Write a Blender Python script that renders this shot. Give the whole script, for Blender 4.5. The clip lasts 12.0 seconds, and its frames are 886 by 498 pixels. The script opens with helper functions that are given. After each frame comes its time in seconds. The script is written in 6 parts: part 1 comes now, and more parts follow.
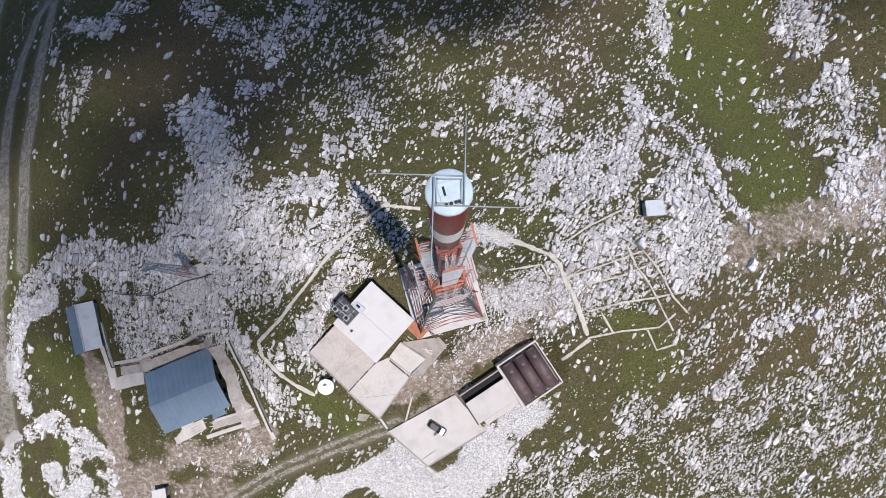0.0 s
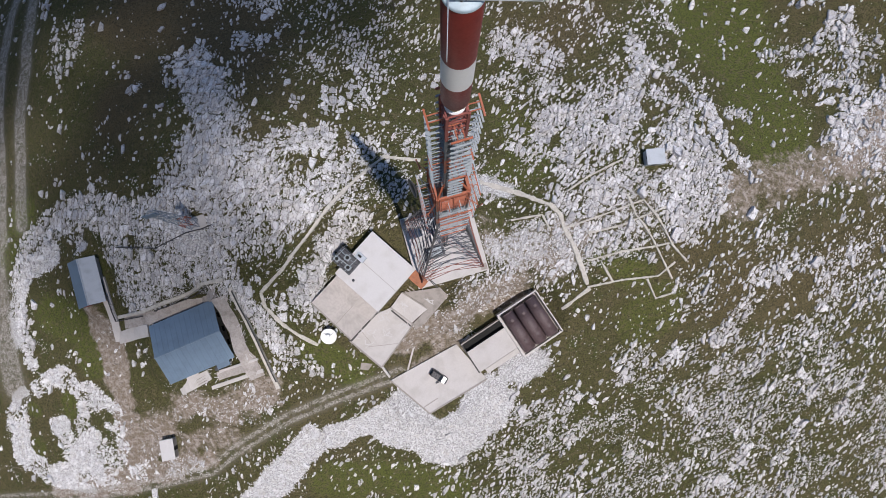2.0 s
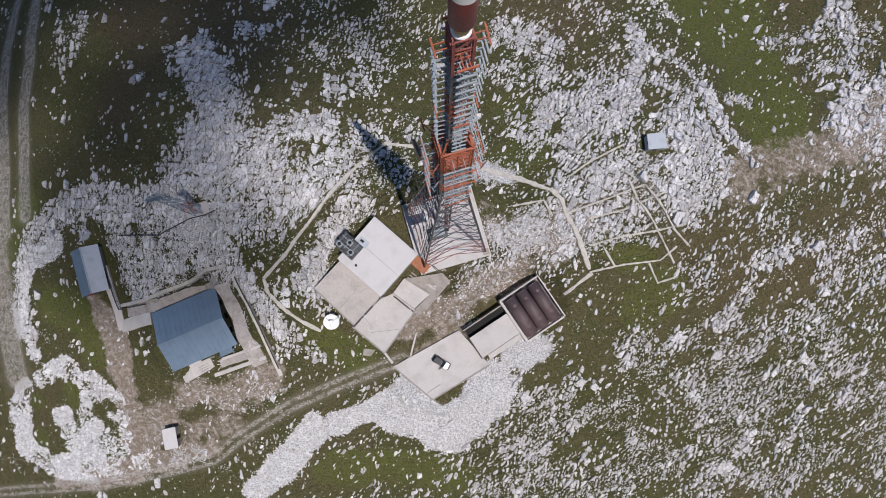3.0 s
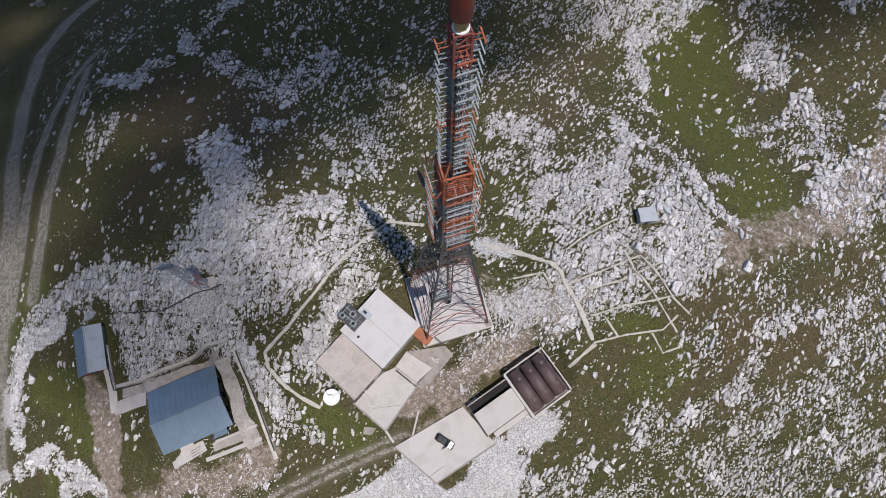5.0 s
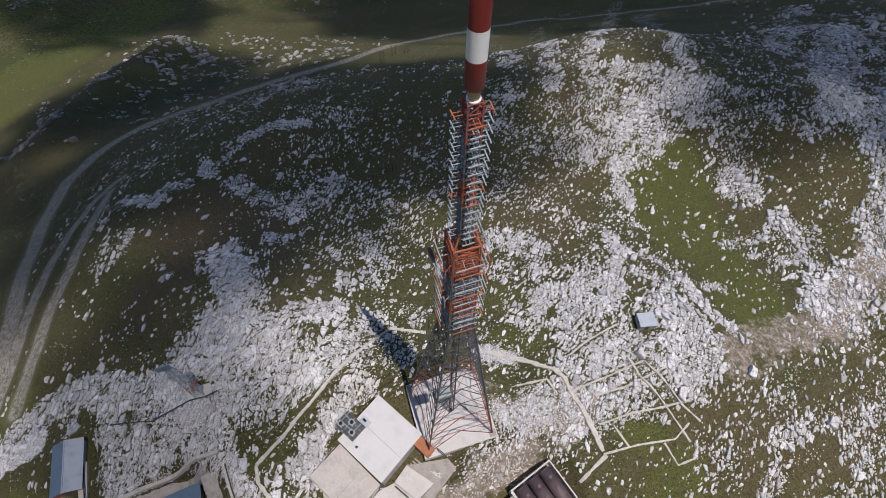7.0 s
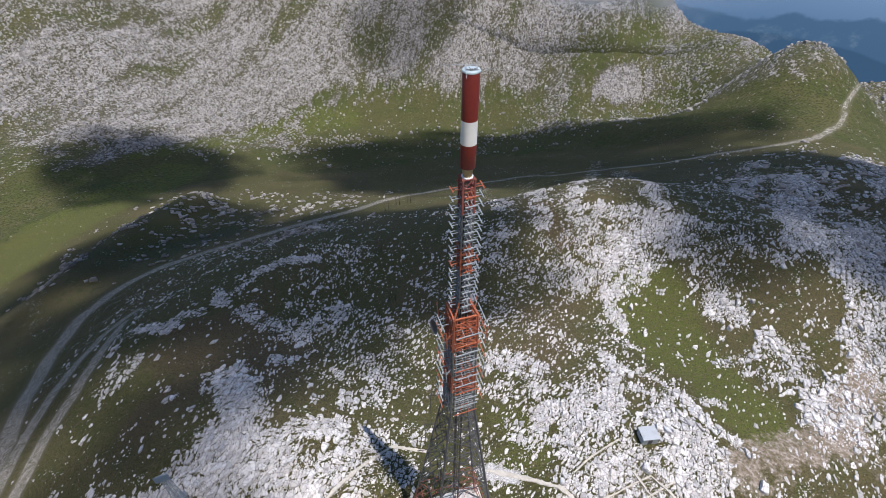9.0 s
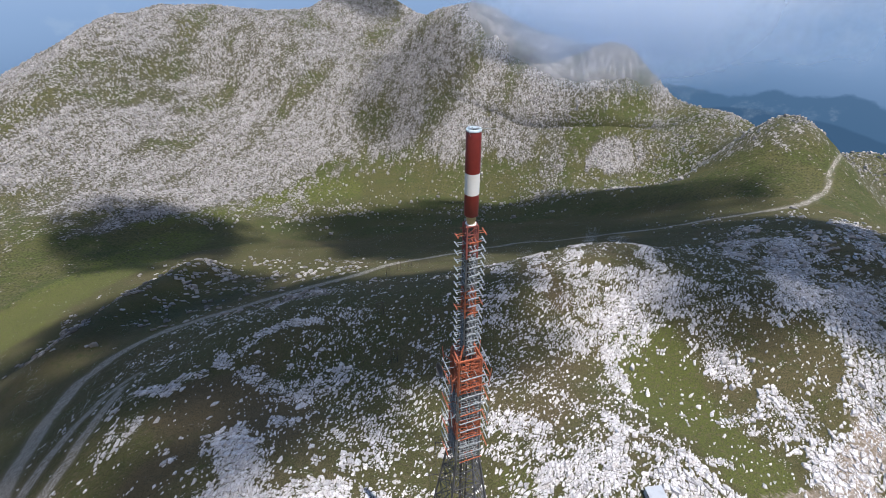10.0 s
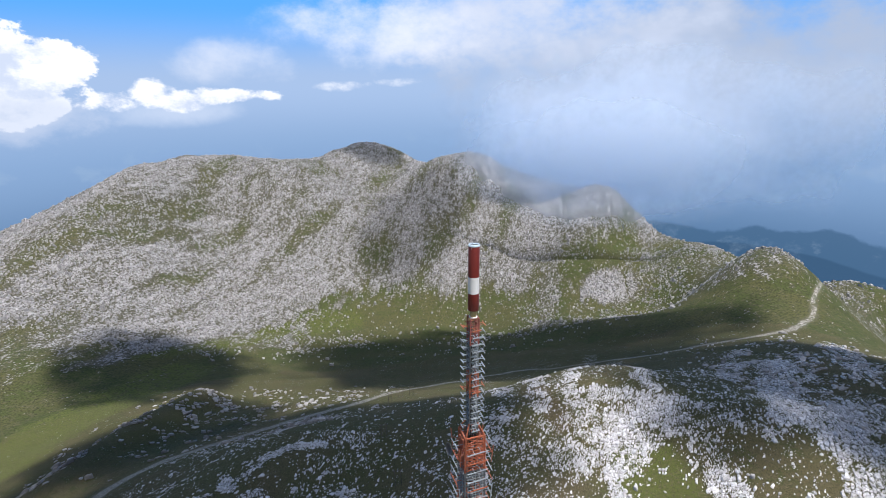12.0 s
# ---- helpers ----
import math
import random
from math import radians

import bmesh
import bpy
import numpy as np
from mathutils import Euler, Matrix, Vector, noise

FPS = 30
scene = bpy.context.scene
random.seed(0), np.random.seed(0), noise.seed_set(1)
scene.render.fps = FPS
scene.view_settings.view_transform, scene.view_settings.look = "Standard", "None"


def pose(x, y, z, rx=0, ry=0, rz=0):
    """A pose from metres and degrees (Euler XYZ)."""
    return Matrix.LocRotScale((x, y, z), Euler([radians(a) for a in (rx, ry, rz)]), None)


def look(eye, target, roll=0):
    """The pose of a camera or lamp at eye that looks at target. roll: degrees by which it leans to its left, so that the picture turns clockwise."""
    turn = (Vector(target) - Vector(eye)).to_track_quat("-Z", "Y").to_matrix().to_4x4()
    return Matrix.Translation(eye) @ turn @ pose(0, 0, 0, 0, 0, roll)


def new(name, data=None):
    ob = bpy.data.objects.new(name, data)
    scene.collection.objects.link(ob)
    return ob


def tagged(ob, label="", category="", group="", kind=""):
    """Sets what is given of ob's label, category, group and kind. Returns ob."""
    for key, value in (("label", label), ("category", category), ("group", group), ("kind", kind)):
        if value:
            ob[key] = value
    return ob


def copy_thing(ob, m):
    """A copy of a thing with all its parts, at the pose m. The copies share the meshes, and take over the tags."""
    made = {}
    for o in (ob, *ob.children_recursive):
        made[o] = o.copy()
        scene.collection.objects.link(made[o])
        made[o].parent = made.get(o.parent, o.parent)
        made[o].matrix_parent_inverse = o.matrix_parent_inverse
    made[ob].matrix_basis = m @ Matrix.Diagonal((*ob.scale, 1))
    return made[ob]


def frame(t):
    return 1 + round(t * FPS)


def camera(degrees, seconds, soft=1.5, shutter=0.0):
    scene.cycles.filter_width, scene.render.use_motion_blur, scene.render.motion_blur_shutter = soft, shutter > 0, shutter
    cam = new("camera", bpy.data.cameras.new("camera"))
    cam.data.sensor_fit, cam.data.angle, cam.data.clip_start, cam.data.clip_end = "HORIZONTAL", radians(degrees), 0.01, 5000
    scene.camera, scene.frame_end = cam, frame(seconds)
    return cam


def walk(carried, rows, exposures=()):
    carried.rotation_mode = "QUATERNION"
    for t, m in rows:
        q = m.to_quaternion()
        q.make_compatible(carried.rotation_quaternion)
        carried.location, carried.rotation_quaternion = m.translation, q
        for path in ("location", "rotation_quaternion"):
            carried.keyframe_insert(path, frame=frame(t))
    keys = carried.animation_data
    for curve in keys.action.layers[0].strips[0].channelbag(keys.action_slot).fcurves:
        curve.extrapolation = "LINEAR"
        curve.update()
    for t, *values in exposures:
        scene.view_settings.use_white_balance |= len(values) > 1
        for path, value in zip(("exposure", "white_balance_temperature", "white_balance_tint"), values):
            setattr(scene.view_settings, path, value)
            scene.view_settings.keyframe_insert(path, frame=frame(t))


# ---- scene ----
cam = camera(82, 12.0, soft=0.35)
ROWS = [
    (0, -0.31, -3.68, 116.27, 6.96, -0.09, 1.65),
    (0.5, -0.48, -5.05, 115.78, 4.29, -0.24, 1.45),
    (1, -0.56, -6.51, 115.80, 4.28, -0.25, 1.39),
    (1.5, -0.62, -7.98, 115.98, 4.29, -0.25, 1.33),
    (2, -0.73, -9.56, 115.90, 4.29, -0.25, 1.28),
    (2.5, -0.94, -11.39, 115.78, 4.34, -0.31, 1.24),
    (2.7, -1.02, -12.28, 115.77, 4.40, -0.25, 1.18),
    (4.3, -0.88, -21.80, 116.85, 11.99, 0.11, 0.59),
    (4.5, -0.93, -22.29, 116.87, 13.72, 0.18, 0.67),
    (5, -1.14, -23.05, 116.33, 17.25, 0.05, 0.44),
    (5.5, -1.52, -24.23, 115.76, 20.74, 0.03, 0.28),
    (6, -1.83, -25.85, 115.41, 24.55, -0.12, 0.27),
    (6.5, -2.09, -27.71, 115.32, 28.35, -0.21, 0.32),
    (7, -2.59, -29.72, 115.78, 32.05, -0.37, 0.15),
    (7.2, -2.76, -30.67, 116.07, 33.66, -0.20, 0.43),
    (8.8, -2.56, -41.01, 116.65, 47.89, 0.10, 0.06),
    (9, -2.75, -42.05, 116.59, 49.05, -0.08, -0.19),
    (9.5, -3.20, -44.53, 116.63, 52.88, -0.05, -0.35),
    (10, -3.50, -47.29, 117.20, 56.75, 0.07, -0.40),
    (10.5, -3.84, -50.33, 117.84, 60.69, 0.22, -0.56),
    (11, -4.18, -53.84, 118.48, 64.76, 0.27, -0.67),
    (11.5, -4.57, -58.51, 119.49, 68.76, 0.39, -0.73),
    (12, -5.02, -64.50, 120.72, 71.73, 0.41, -0.73),
]
EXPOSURES = ((0, 0.0, 6600, 14), (2.0, -0.28, 6600, 14), (4.5, -0.37, 6650, 14), (5.5, -0.27, 6700, 14), (7, -0.24, 6750, 14), (9, 0.18, 6700, 13), (10.5, 0.4, 6650, 12), (12, 0.4, 6520, 11))
walk(cam, [(t, pose(x, y, z, rx, ry, rz)) for t, x, y, z, rx, ry, rz in ROWS], EXPOSURES)

# ---- daylight ----
SUN_TO = Vector((0.205, -0.235, 0.95)).normalized()
world = bpy.data.worlds.new("world")
scene.world = world
world.use_nodes = True
sky = world.node_tree.nodes.new("ShaderNodeTexSky")
sky.sky_type = "NISHITA"
sky.sun_disc = False
sky.sun_elevation = math.asin(SUN_TO.z)
sky.sun_rotation = math.atan2(SUN_TO.x, SUN_TO.y)
sky.altitude = 1500
world.node_tree.nodes["Background"].inputs["Strength"].default_value = 0.062
# broken cloud whitens the open sky's blue
paler = world.node_tree.nodes.new("ShaderNodeHueSaturation")
paler.inputs["Saturation"].default_value = 0.8
world.node_tree.links.new(sky.outputs[0], paler.inputs["Color"])
world.node_tree.links.new(paler.outputs[0], world.node_tree.nodes["Background"].inputs["Color"])
sun = new("sun", bpy.data.lights.new("sun", "SUN"))
sun.data.energy, sun.data.angle, sun.data.color = 4.6, radians(0.5), (1.0, 0.975, 0.95)
sun.matrix_world = look((0, 0, 300), (-SUN_TO.x, -SUN_TO.y, 300 - SUN_TO.z))

# ---- the lie of the land: (x, y, height) of smooth hills, by their breadth ----
PEAKS = [
    (436, 465, 0.5), (383, 469, 27.6), (344, 471, 64.9), (521, 483, 49.6),
    (374, 547, 51.6), (-558, 619, 3.9), (398, 626, -3.5), (-514, 628, 8.5),
    (317, 721, -71.4), (-486, 754, 31.4), (288, 786, 71.2), (-473, 818, 14.1),
    (178, 867, 0.9), (-312, 887, 20.7), (-472, 909, -2.0), (68, 932, 23.1),
    (-261, 953, 24.0), (14, 985, 12.1), (-39, 1034, 10.8), (-219, 1065, 32.4),
    (-191, 1131, 6.0), (-88, 1132, -23.7), (-116, 1160, 20.6),
]
RANGES = [
    (-1500, -1200, 56.7), (-750, -1200, -32.1), (0, -1200, -18.2), (750, -1200, 17.2),
    (1500, -1200, 6.9), (-1500, -500, -96.8), (-750, -500, 140.3), (0, -500, 113.7),
    (750, -500, 53.5), (1500, -500, -12.8), (-1500, 200, 210.0), (-750, 200, -321.7),
    (0, 200, 649.2), (750, 200, -199.1), (1500, 200, 116.9), (-1500, 900, -364.0),
    (-750, 900, 703.5), (0, 900, -592.3), (750, 900, 504.5), (1500, 900, -259.5),
    (-1500, 1600, 149.4), (-750, 1600, -237.9), (0, 1600, 648.7), (750, 1600, -384.9),
    (1500, 1600, 222.6),
]
MOUNTAINS = [
    (-900, -300, 19.6), (-700, -300, -5.0), (900, -300, 18.4), (-900, -100, 49.2),
    (900, -100, 45.0), (-700, 100, -68.0), (700, 100, -70.1), (-700, 300, 45.9),
    (900, 300, 19.8), (700, 500, 36.6), (900, 900, -45.2), (-900, 1100, -34.0),
    (900, 1300, -55.4),
]
SHOULDERS = [
    (-700, 560, 22.9), (-590, 560, 24.2), (-370, 560, -32.8), (-260, 560, -36.8),
    (-40, 560, -45.9), (70, 560, -1.7), (180, 560, 16.5), (290, 560, -166.5),
    (510, 560, 48.1), (-700, 670, 24.4), (-590, 670, -10.6), (-480, 670, 62.9),
    (-370, 670, -3.6), (-150, 670, -31.9), (-40, 670, 14.1), (70, 670, -67.4),
    (290, 670, 151.8), (400, 670, 94.5), (510, 670, -52.1), (-590, 780, 45.5),
    (-370, 780, -81.1), (-260, 780, 89.9), (-150, 780, -77.2), (-40, 780, 28.9),
    (70, 780, 42.8), (290, 780, -56.4), (510, 780, 29.4), (-700, 890, 5.3),
]
SHOULDERS_B = [
    (-480, 890, 90.5), (-260, 890, 24.4), (-40, 890, -10.5), (180, 890, 55.3),
    (290, 890, 120.2), (510, 890, 17.2), (-700, 1000, 16.2), (-590, 1000, 17.3),
    (-370, 1000, 60.8), (70, 1000, 128.6), (400, 1000, 30.8), (-590, 1110, 18.0),
    (-480, 1110, 18.5), (-260, 1110, 30.9), (-40, 1110, 52.4), (180, 1110, 18.0),
    (290, 1110, 53.9), (510, 1110, 18.0), (-700, 1220, 13.9), (-480, 1220, 16.2),
    (-260, 1220, 33.7), (-150, 1220, 87.8), (70, 1220, 44.9), (180, 1220, 29.9),
    (400, 1220, 27.6), (-115, 900, 50),
]
SPURS = [
    (-320, -150, -12.0), (310, -150, -8.8), (-320, 30, -6.4), (220, 30, 12.2),
    (400, 30, 7.1), (-320, 120, -21.9), (220, 120, 41.3), (310, 120, -19.3),
    (400, 120, 17.8), (-320, 210, -9.8), (-140, 210, -17.6), (310, 210, 38.0),
    (-320, 300, -16.2), (-140, 300, -25.7), (40, 300, -28.0), (130, 300, 1.0),
    (220, 300, 10.1), (310, 300, -3.1), (-320, 390, -19.4), (-230, 390, -21.9),
    (-50, 390, -35.2), (40, 390, -1.1), (130, 390, -4.7), (220, 390, -39.5),
    (310, 390, 54.0), (400, 390, 26.1), (-140, 480, -29.6), (130, 480, -39.5),
]
SPURS_B = [
    (220, 480, 85.3),
]
KNOLLS = [
    (-140, -70, -0.3), (-105, -70, 5.2), (-70, -70, 3.1), (-35, -70, 9.8),
    (35, -70, 3.5), (70, -70, 5.7), (140, -70, 5.2), (-140, -35, 7.5),
    (-70, -35, 7.2), (0, -35, 6.3), (35, -35, 7.1), (105, -35, 11.0),
    (-105, 0, 7.1), (-70, 0, 6.4), (-35, 0, 12.9), (0, 0, 15.2),
    (70, 0, 18.8), (140, 0, 9.9), (-140, 35, 6.7), (-70, 35, 7.9),
    (-35, 35, 22.2), (0, 35, -21.3), (35, 35, 25.4), (70, 35, -3.5),
    (105, 35, 12.3), (-105, 70, 15.3), (-35, 70, -5.0), (0, 70, 12.1),
]
KNOLLS_B = [
    (70, 70, -2.0), (140, 70, 10.2), (-70, 105, 9.7), (0, 105, 2.5),
    (105, 105, 11.7), (140, 105, 4.8), (-140, 140, 5.4), (-70, 140, 10.3),
    (0, 140, 5.5), (35, 140, 8.5), (70, 140, -0.5), (105, 140, 5.8),
    (140, 140, -3.8), (-140, 175, -0.4), (-70, 175, -1.2), (-35, 175, 1.3),
    (35, 175, 0.0), (70, 175, 15.0), (105, 175, 4.1), (140, 175, 0.8),
]
RIBS = [
    (-193, 292, 7), (-194, 276, 8), (-196, 258, 7), (-199, 238, 8), (-202, 218, 8), (-205, 198, 7),
    (-207, 180, 6), (-209, 162, 6), (-214, 144, 5),
]
HILLS = ((RIBS, 15), (PEAKS, 50), (RANGES, 600), (MOUNTAINS, 180), (SHOULDERS, 100), (SHOULDERS_B, 100), (SPURS, 80), (SPURS_B, 80), (KNOLLS, 30), (KNOLLS_B, 30))

LOW = -560.0
# level ground under the buildings: x, y, half length, half width, turn, height
PADS = (
    (-0.4, 0.5, 9.5, 9.5, 17, -0.15), (-14.5, -9.5, 13, 13, -40, -2.4), (-0.5, -31, 9.5, 9, 34, -6.1),
    (15.5, -19, 10, 7, 34, -6.0), (-60.5, -24, 10, 9.5, 24, -9.4), (-88.5, -10, 5, 7.5, 19, -12.6),
    (46.7, 20.7, 3, 3, 5, 1.7), (-68.8, -52, 3, 3.5, 13, -18.4), (-56, 3.3, 3, 3, 0, 2.0),
)
# limestone ledges, rubble, bare earth, lush and dry grass: a line on the plan, its half width, its share
LEDGES_WEST = (
    (((-62.8, 44.3), (-56.9, 34.1), (-52.4, 23.9), (-49.6, 17.6)), 5.8, 0.85),
    (((-60.0, 23.3), (-49.8, 18.8), (-40.4, 18.9), (-34.8, 22.9), (-28.6, 24.3)), 4.0, 0.76),
    (((-60.6, 13.0), (-51.6, 12.8), (-40.5, 10.5), (-30.4, 9.5), (-24.0, 13.1)), 9.2, 0.74),
    (((-49.3, 16.1), (-41.1, 14.6)), 6.9, 0.66),
    (((-52.0, 5.6), (-43.5, 1.6)), 6.9, 0.63),
    (((-71.2, 45.9), (-66.7, 38.6)), 2.3, 0.47),
    (((-28.5, 32.9), (-20.5, 35.6)), 2.9, 0.47),
    (((-21.8, 22.8), (-16.3, 20.4)), 3.4, 0.52),
    (((-25.7, 54.6), (-23.3, 47.6)), 4.6, 0.43),
    (((-79.4, 37.0), (-76.4, 38.4)), 1.4, 0.76),
    (((-11.2, 26.5), (-8.2, 25.0)), 2.9, 0.57),
    (((-14.5, 13.9), (-10.4, 12.8)), 3.4, 0.47),
)
LEDGES_YARD = (
    (((-99.4, 6.4), (-86.8, 7.2), (-74.9, 5.8), (-62.7, 5.9)), 5, 0.8),
    (((-83.9, 3.3), (-78.8, -3.8), (-74.4, -11.8)), 5, 0.75),
    (((-68.4, -0.7), (-63.1, -7.3), (-70.9, -13.1)), 7, 0.8),
    (((-58.8, -1.4), (-53.9, -8.8)), 7, 0.85),
    (((-64.4, 6.7), (-57.7, 3.5), (-52.7, 1.5)), 5, 0.9),
    (((-103.4, 5.3), (-111.8, -1.6), (-115.7, -10.3), (-116.6, -18.8), (-113.9, -27.2)), 4.5, 0.75),
    (((-91.5, -3.1), (-93.7, 1.5)), 2.5, 0.6),
    (((-48.4, -9.0), (-43.1, -16.0), (-38.0, -24.1)), 2.6, 0.85),
    (((-39.2, -14.9), (-35.5, -27.6)), 3, 0.55),
    (((-20.7, 5.5), (-25.8, -0.7), (-28.0, -7.1), (-29.8, -13.5)), 4.5, 0.85),
    (((-32.9, -14.9), (-29.3, -18.3)), 3, 0.5),
    (((-30.4, -28.7), (-29.2, -29.8)), 2, 0.7),
)
LEDGES_EAST = (
    (((30.8, 8.4), (40.2, 13.5), (50.5, 20.7)), 9.6, 0.70),
    (((34.1, 2.3), (43.2, 7.3), (53.2, 14.0)), 9.6, 0.70),
    (((53.0, 25.5), (58.4, 19.3), (58.4, 13.4)), 6.0, 0.80),
    (((22.2, 27.8), (23.8, 32.1), (27.7, 33.3), (31.1, 31.0), (30.0, 25.0)), 2.9, 0.89),
    (((30.8, 31.0), (36.2, 34.9), (42.9, 36.6), (43.0, 30.8), (36.7, 25.9)), 3.6, 0.80),
    (((47.6, 55.3), (48.2, 45.4), (43.2, 37.6)), 3.0, 0.75),
    (((49.4, 38.7), (55.8, 34.9), (55.6, 27.3)), 3.1, 0.66),
    (((48.9, 47.8), (57.2, 43.7), (61.9, 35.2), (64.2, 24.4), (68.6, 19.8)), 1.9, 0.70),
    (((13.8, 54.8), (21.5, 51.5), (25.6, 46.5), (23.5, 40.7)), 4.2, 0.56),
    (((13.9, 42.2), (20.6, 40.2)), 3.6, 0.47),
    (((15.9, 27.7), (19.8, 23.7)), 3.6, 0.52),
    (((32.0, 39.4), (35.6, 35.9)), 2.4, 0.56),
    (((28.3, 21.9), (32.7, 15.3)), 4.8, 0.56),
)
LEDGES_RIM = (
    (((91.9, 80.7), (91.6, 74.5)), 4.1, 0.73),
    (((94.4, 72.2), (95.3, 69.8)), 3.0, 0.81),
    (((99.0, 59.6), (101.0, 51.5)), 3.5, 0.65),
    (((102.7, 53.1), (100.7, 40.0), (94.1, 27.8)), 4.9, 0.59),
    (((81.0, 51.5), (94.7, 53.9)), 2.2, 0.53),
    (((88.0, 45.9), (95.1, 43.9)), 2.4, 0.53),
    (((91.1, 27.7), (100.0, 32.0)), 3.4, 0.57),
    (((67.7, 33.8), (71.4, 33.2)), 2.0, 0.65),
    (((88.5, 92.2), (90.4, 85.2)), 3.4, 0.41),
    (((102.8, 39.9), (106.2, 24.7)), 8.1, 0.41),
    (((59.7, 95.4), (58.7, 85.7), (59.2, 71.2)), 2.7, 0.73),
    (((53.8, 65.4), (60.7, 59.1)), 1.8, 0.57),
    (((50.0, 100.4), (51.3, 94.8)), 3.5, 0.81),
)
LEDGES_CREST = (
    (((135, 344), (63, 165), (57, 147)), 6.0, 0.53),
    (((69, 141), (82, 136), (92.1, 128.5)), 6.8, 0.67),
    (((74.8, 119.8), (84.2, 121.8), (87.9, 110.5)), 8.5, 0.67),
    (((65.6, 114.0), (74.9, 104.5)), 8.5, 0.64),
    (((56.8, 100.7), (62.9, 95.1)), 6.8, 0.56),
    (((134, 289), (92, 138), (94.9, 121.3)), 6.8, 0.56),
    (((85.9, 104.4), (67.9, 94.2)), 3.4, 0.46),
    (((58, 138), (62, 132)), 5.1, 0.56),
    (((29, 293), (28, 143), (18.9, 124.8)), 6.8, 0.39),
    (((65, 298), (41, 136)), 6.0, 0.42),
    (((24.4, 109.0), (46.9, 106.2)), 8.5, 0.29),
    (((91.2, 97.1), (94.7, 84.1)), 5.1, 0.39),
    (((40, 311), (101, 335)), 4.2, 0.42),
)
LEDGES_FAR = (
    (((197, 242), (146, 166)), 7.2, 0.54),
    (((187, 187), (150, 136), (131, 99)), 9.6, 0.65),
    (((107.6, 102.8), (115.0, 90.4)), 3.6, 0.46),
    (((142, 110), (133, 79)), 8.4, 0.58),
    (((164, 116), (137, 74), (133, 65)), 8.4, 0.58),
    (((270, 251), (208, 155)), 9.6, 0.54),
    (((223, 225), (176, 145)), 7.2, 0.27),
    (((121.4, 48.9), (122.9, 56.8)), 6.0, 0.62),
)
LEDGES_NORTH = (
    (((-75.6, 106.1), (-68.5, 113.1), (-55.3, 116.6)), 2.9, 0.70),
    (((-75.6, 106.1), (-78.8, 96.0), (-85.1, 87.3)), 1.8, 0.47),
    (((-87.7, 93.0), (-83.2, 85.2)), 2.9, 0.62),
    (((-87.1, 80.0), (-94.4, 77.9), (-96.2, 71.6), (-112.8, 75.3)), 2.4, 0.66),
    (((-117.6, 72.0), (-108.7, 72.6)), 6.4, 0.35),
    (((-102.6, 47.6), (-103.7, 54.3)), 6.4, 0.39),
    (((-71.1, 79.8), (-63.7, 75.2), (-56.0, 68.8)), 4.8, 0.58),
    (((-49.6, 65.9), (-46.5, 75.7), (-40.9, 81.9)), 6.4, 0.47),
    (((-52.2, 52.5), (-48.4, 51.0)), 3.2, 0.58),
    (((-28.7, 42.3), (-21.0, 43.1)), 8.0, 0.35),
    (((-38.0, 83.0), (-34.2, 84.9)), 2.4, 0.47),
)
LEDGES_ROAD = (
    (((-209, 300), (-162, 267)), 6, 0.54),
    (((-191, 247), (-171, 232)), 4, 0.45),
    (((-218, 211), (-201, 215)), 5, 0.45),
    (((-221, 152), (-214, 176)), 9, 0.36),
    (((-195, 118), (-240, 166)), 6, 0.27),
    (((-82, 138), (-91, 194), (-68, 199)), 3, 0.45),
)
RUBBLE_HEAPS = (
    (((-11.1, -43.8), (-2.8, -46.7), (6.8, -43.6), (11.9, -35.4)), 6, 1),
    (((-8.2, -36.7), (-5.5, -40.8)), 4, 1),
    (((-2.8, -49.9), (2.9, -50.7)), 3.5, 1),
    (((-26.2, -46.7), (-19.3, -43.6), (-11.7, -39.3)), 3, 1),
    (((-47.4, -65.9), (-39.5, -58.3), (-34.9, -52.0), (-30.8, -47.8)), 3.6, 1),
    (((-117.7, -44.1), (-120.8, -51.8), (-117.7, -60.8), (-109.7, -64.7), (-97.6, -64.4), (-87.1, -56.9)), 4, 1),
    (((-110.3, -39.4), (-101.7, -35.5), (-97.6, -42.2), (-94.9, -51.4), (-88.7, -55.4)), 3.4, 1),
    (((-92.5, -40.2), (-85.6, -44.2), (-83.7, -51.0)), 3.5, 0.65),
    (((-103.6, -50.7), (-98.7, -59.1)), 4, 0.95),
    (((-111.8, -34.0), (-117.9, -28.1), (-117.9, -18.7), (-113.0, -7.8), (-103.2, -3.3)), 2.8, 0.75),
    (((-88.2, -65.2), (-73.4, -58.6), (-62.5, -56.2)), 3, 0.55),
    (((16.2, -28.4), (21.5, -26.9)), 4, 0.8),
)
RUBBLE_FINE = (
    (((13.4, -0.7), (21.3, 1.2)), 6, 0.62),
    (((8.8, 15.3), (14.2, 13.6)), 3, 0.8),
    (((-64.0, 4.1), (-57.2, -0.3)), 3.5, 0.8),
    (((-77.6, -49.6), (-61.7, -39.3), (-47.0, -41.3)), 7, 0.3),
    (((0.6, -15.3), (12.5, -11.2)), 6, 0.3),
    (((98.5, 27.8), (109.1, 37.9), (115.5, 41.1)), 7, 0.3),
)
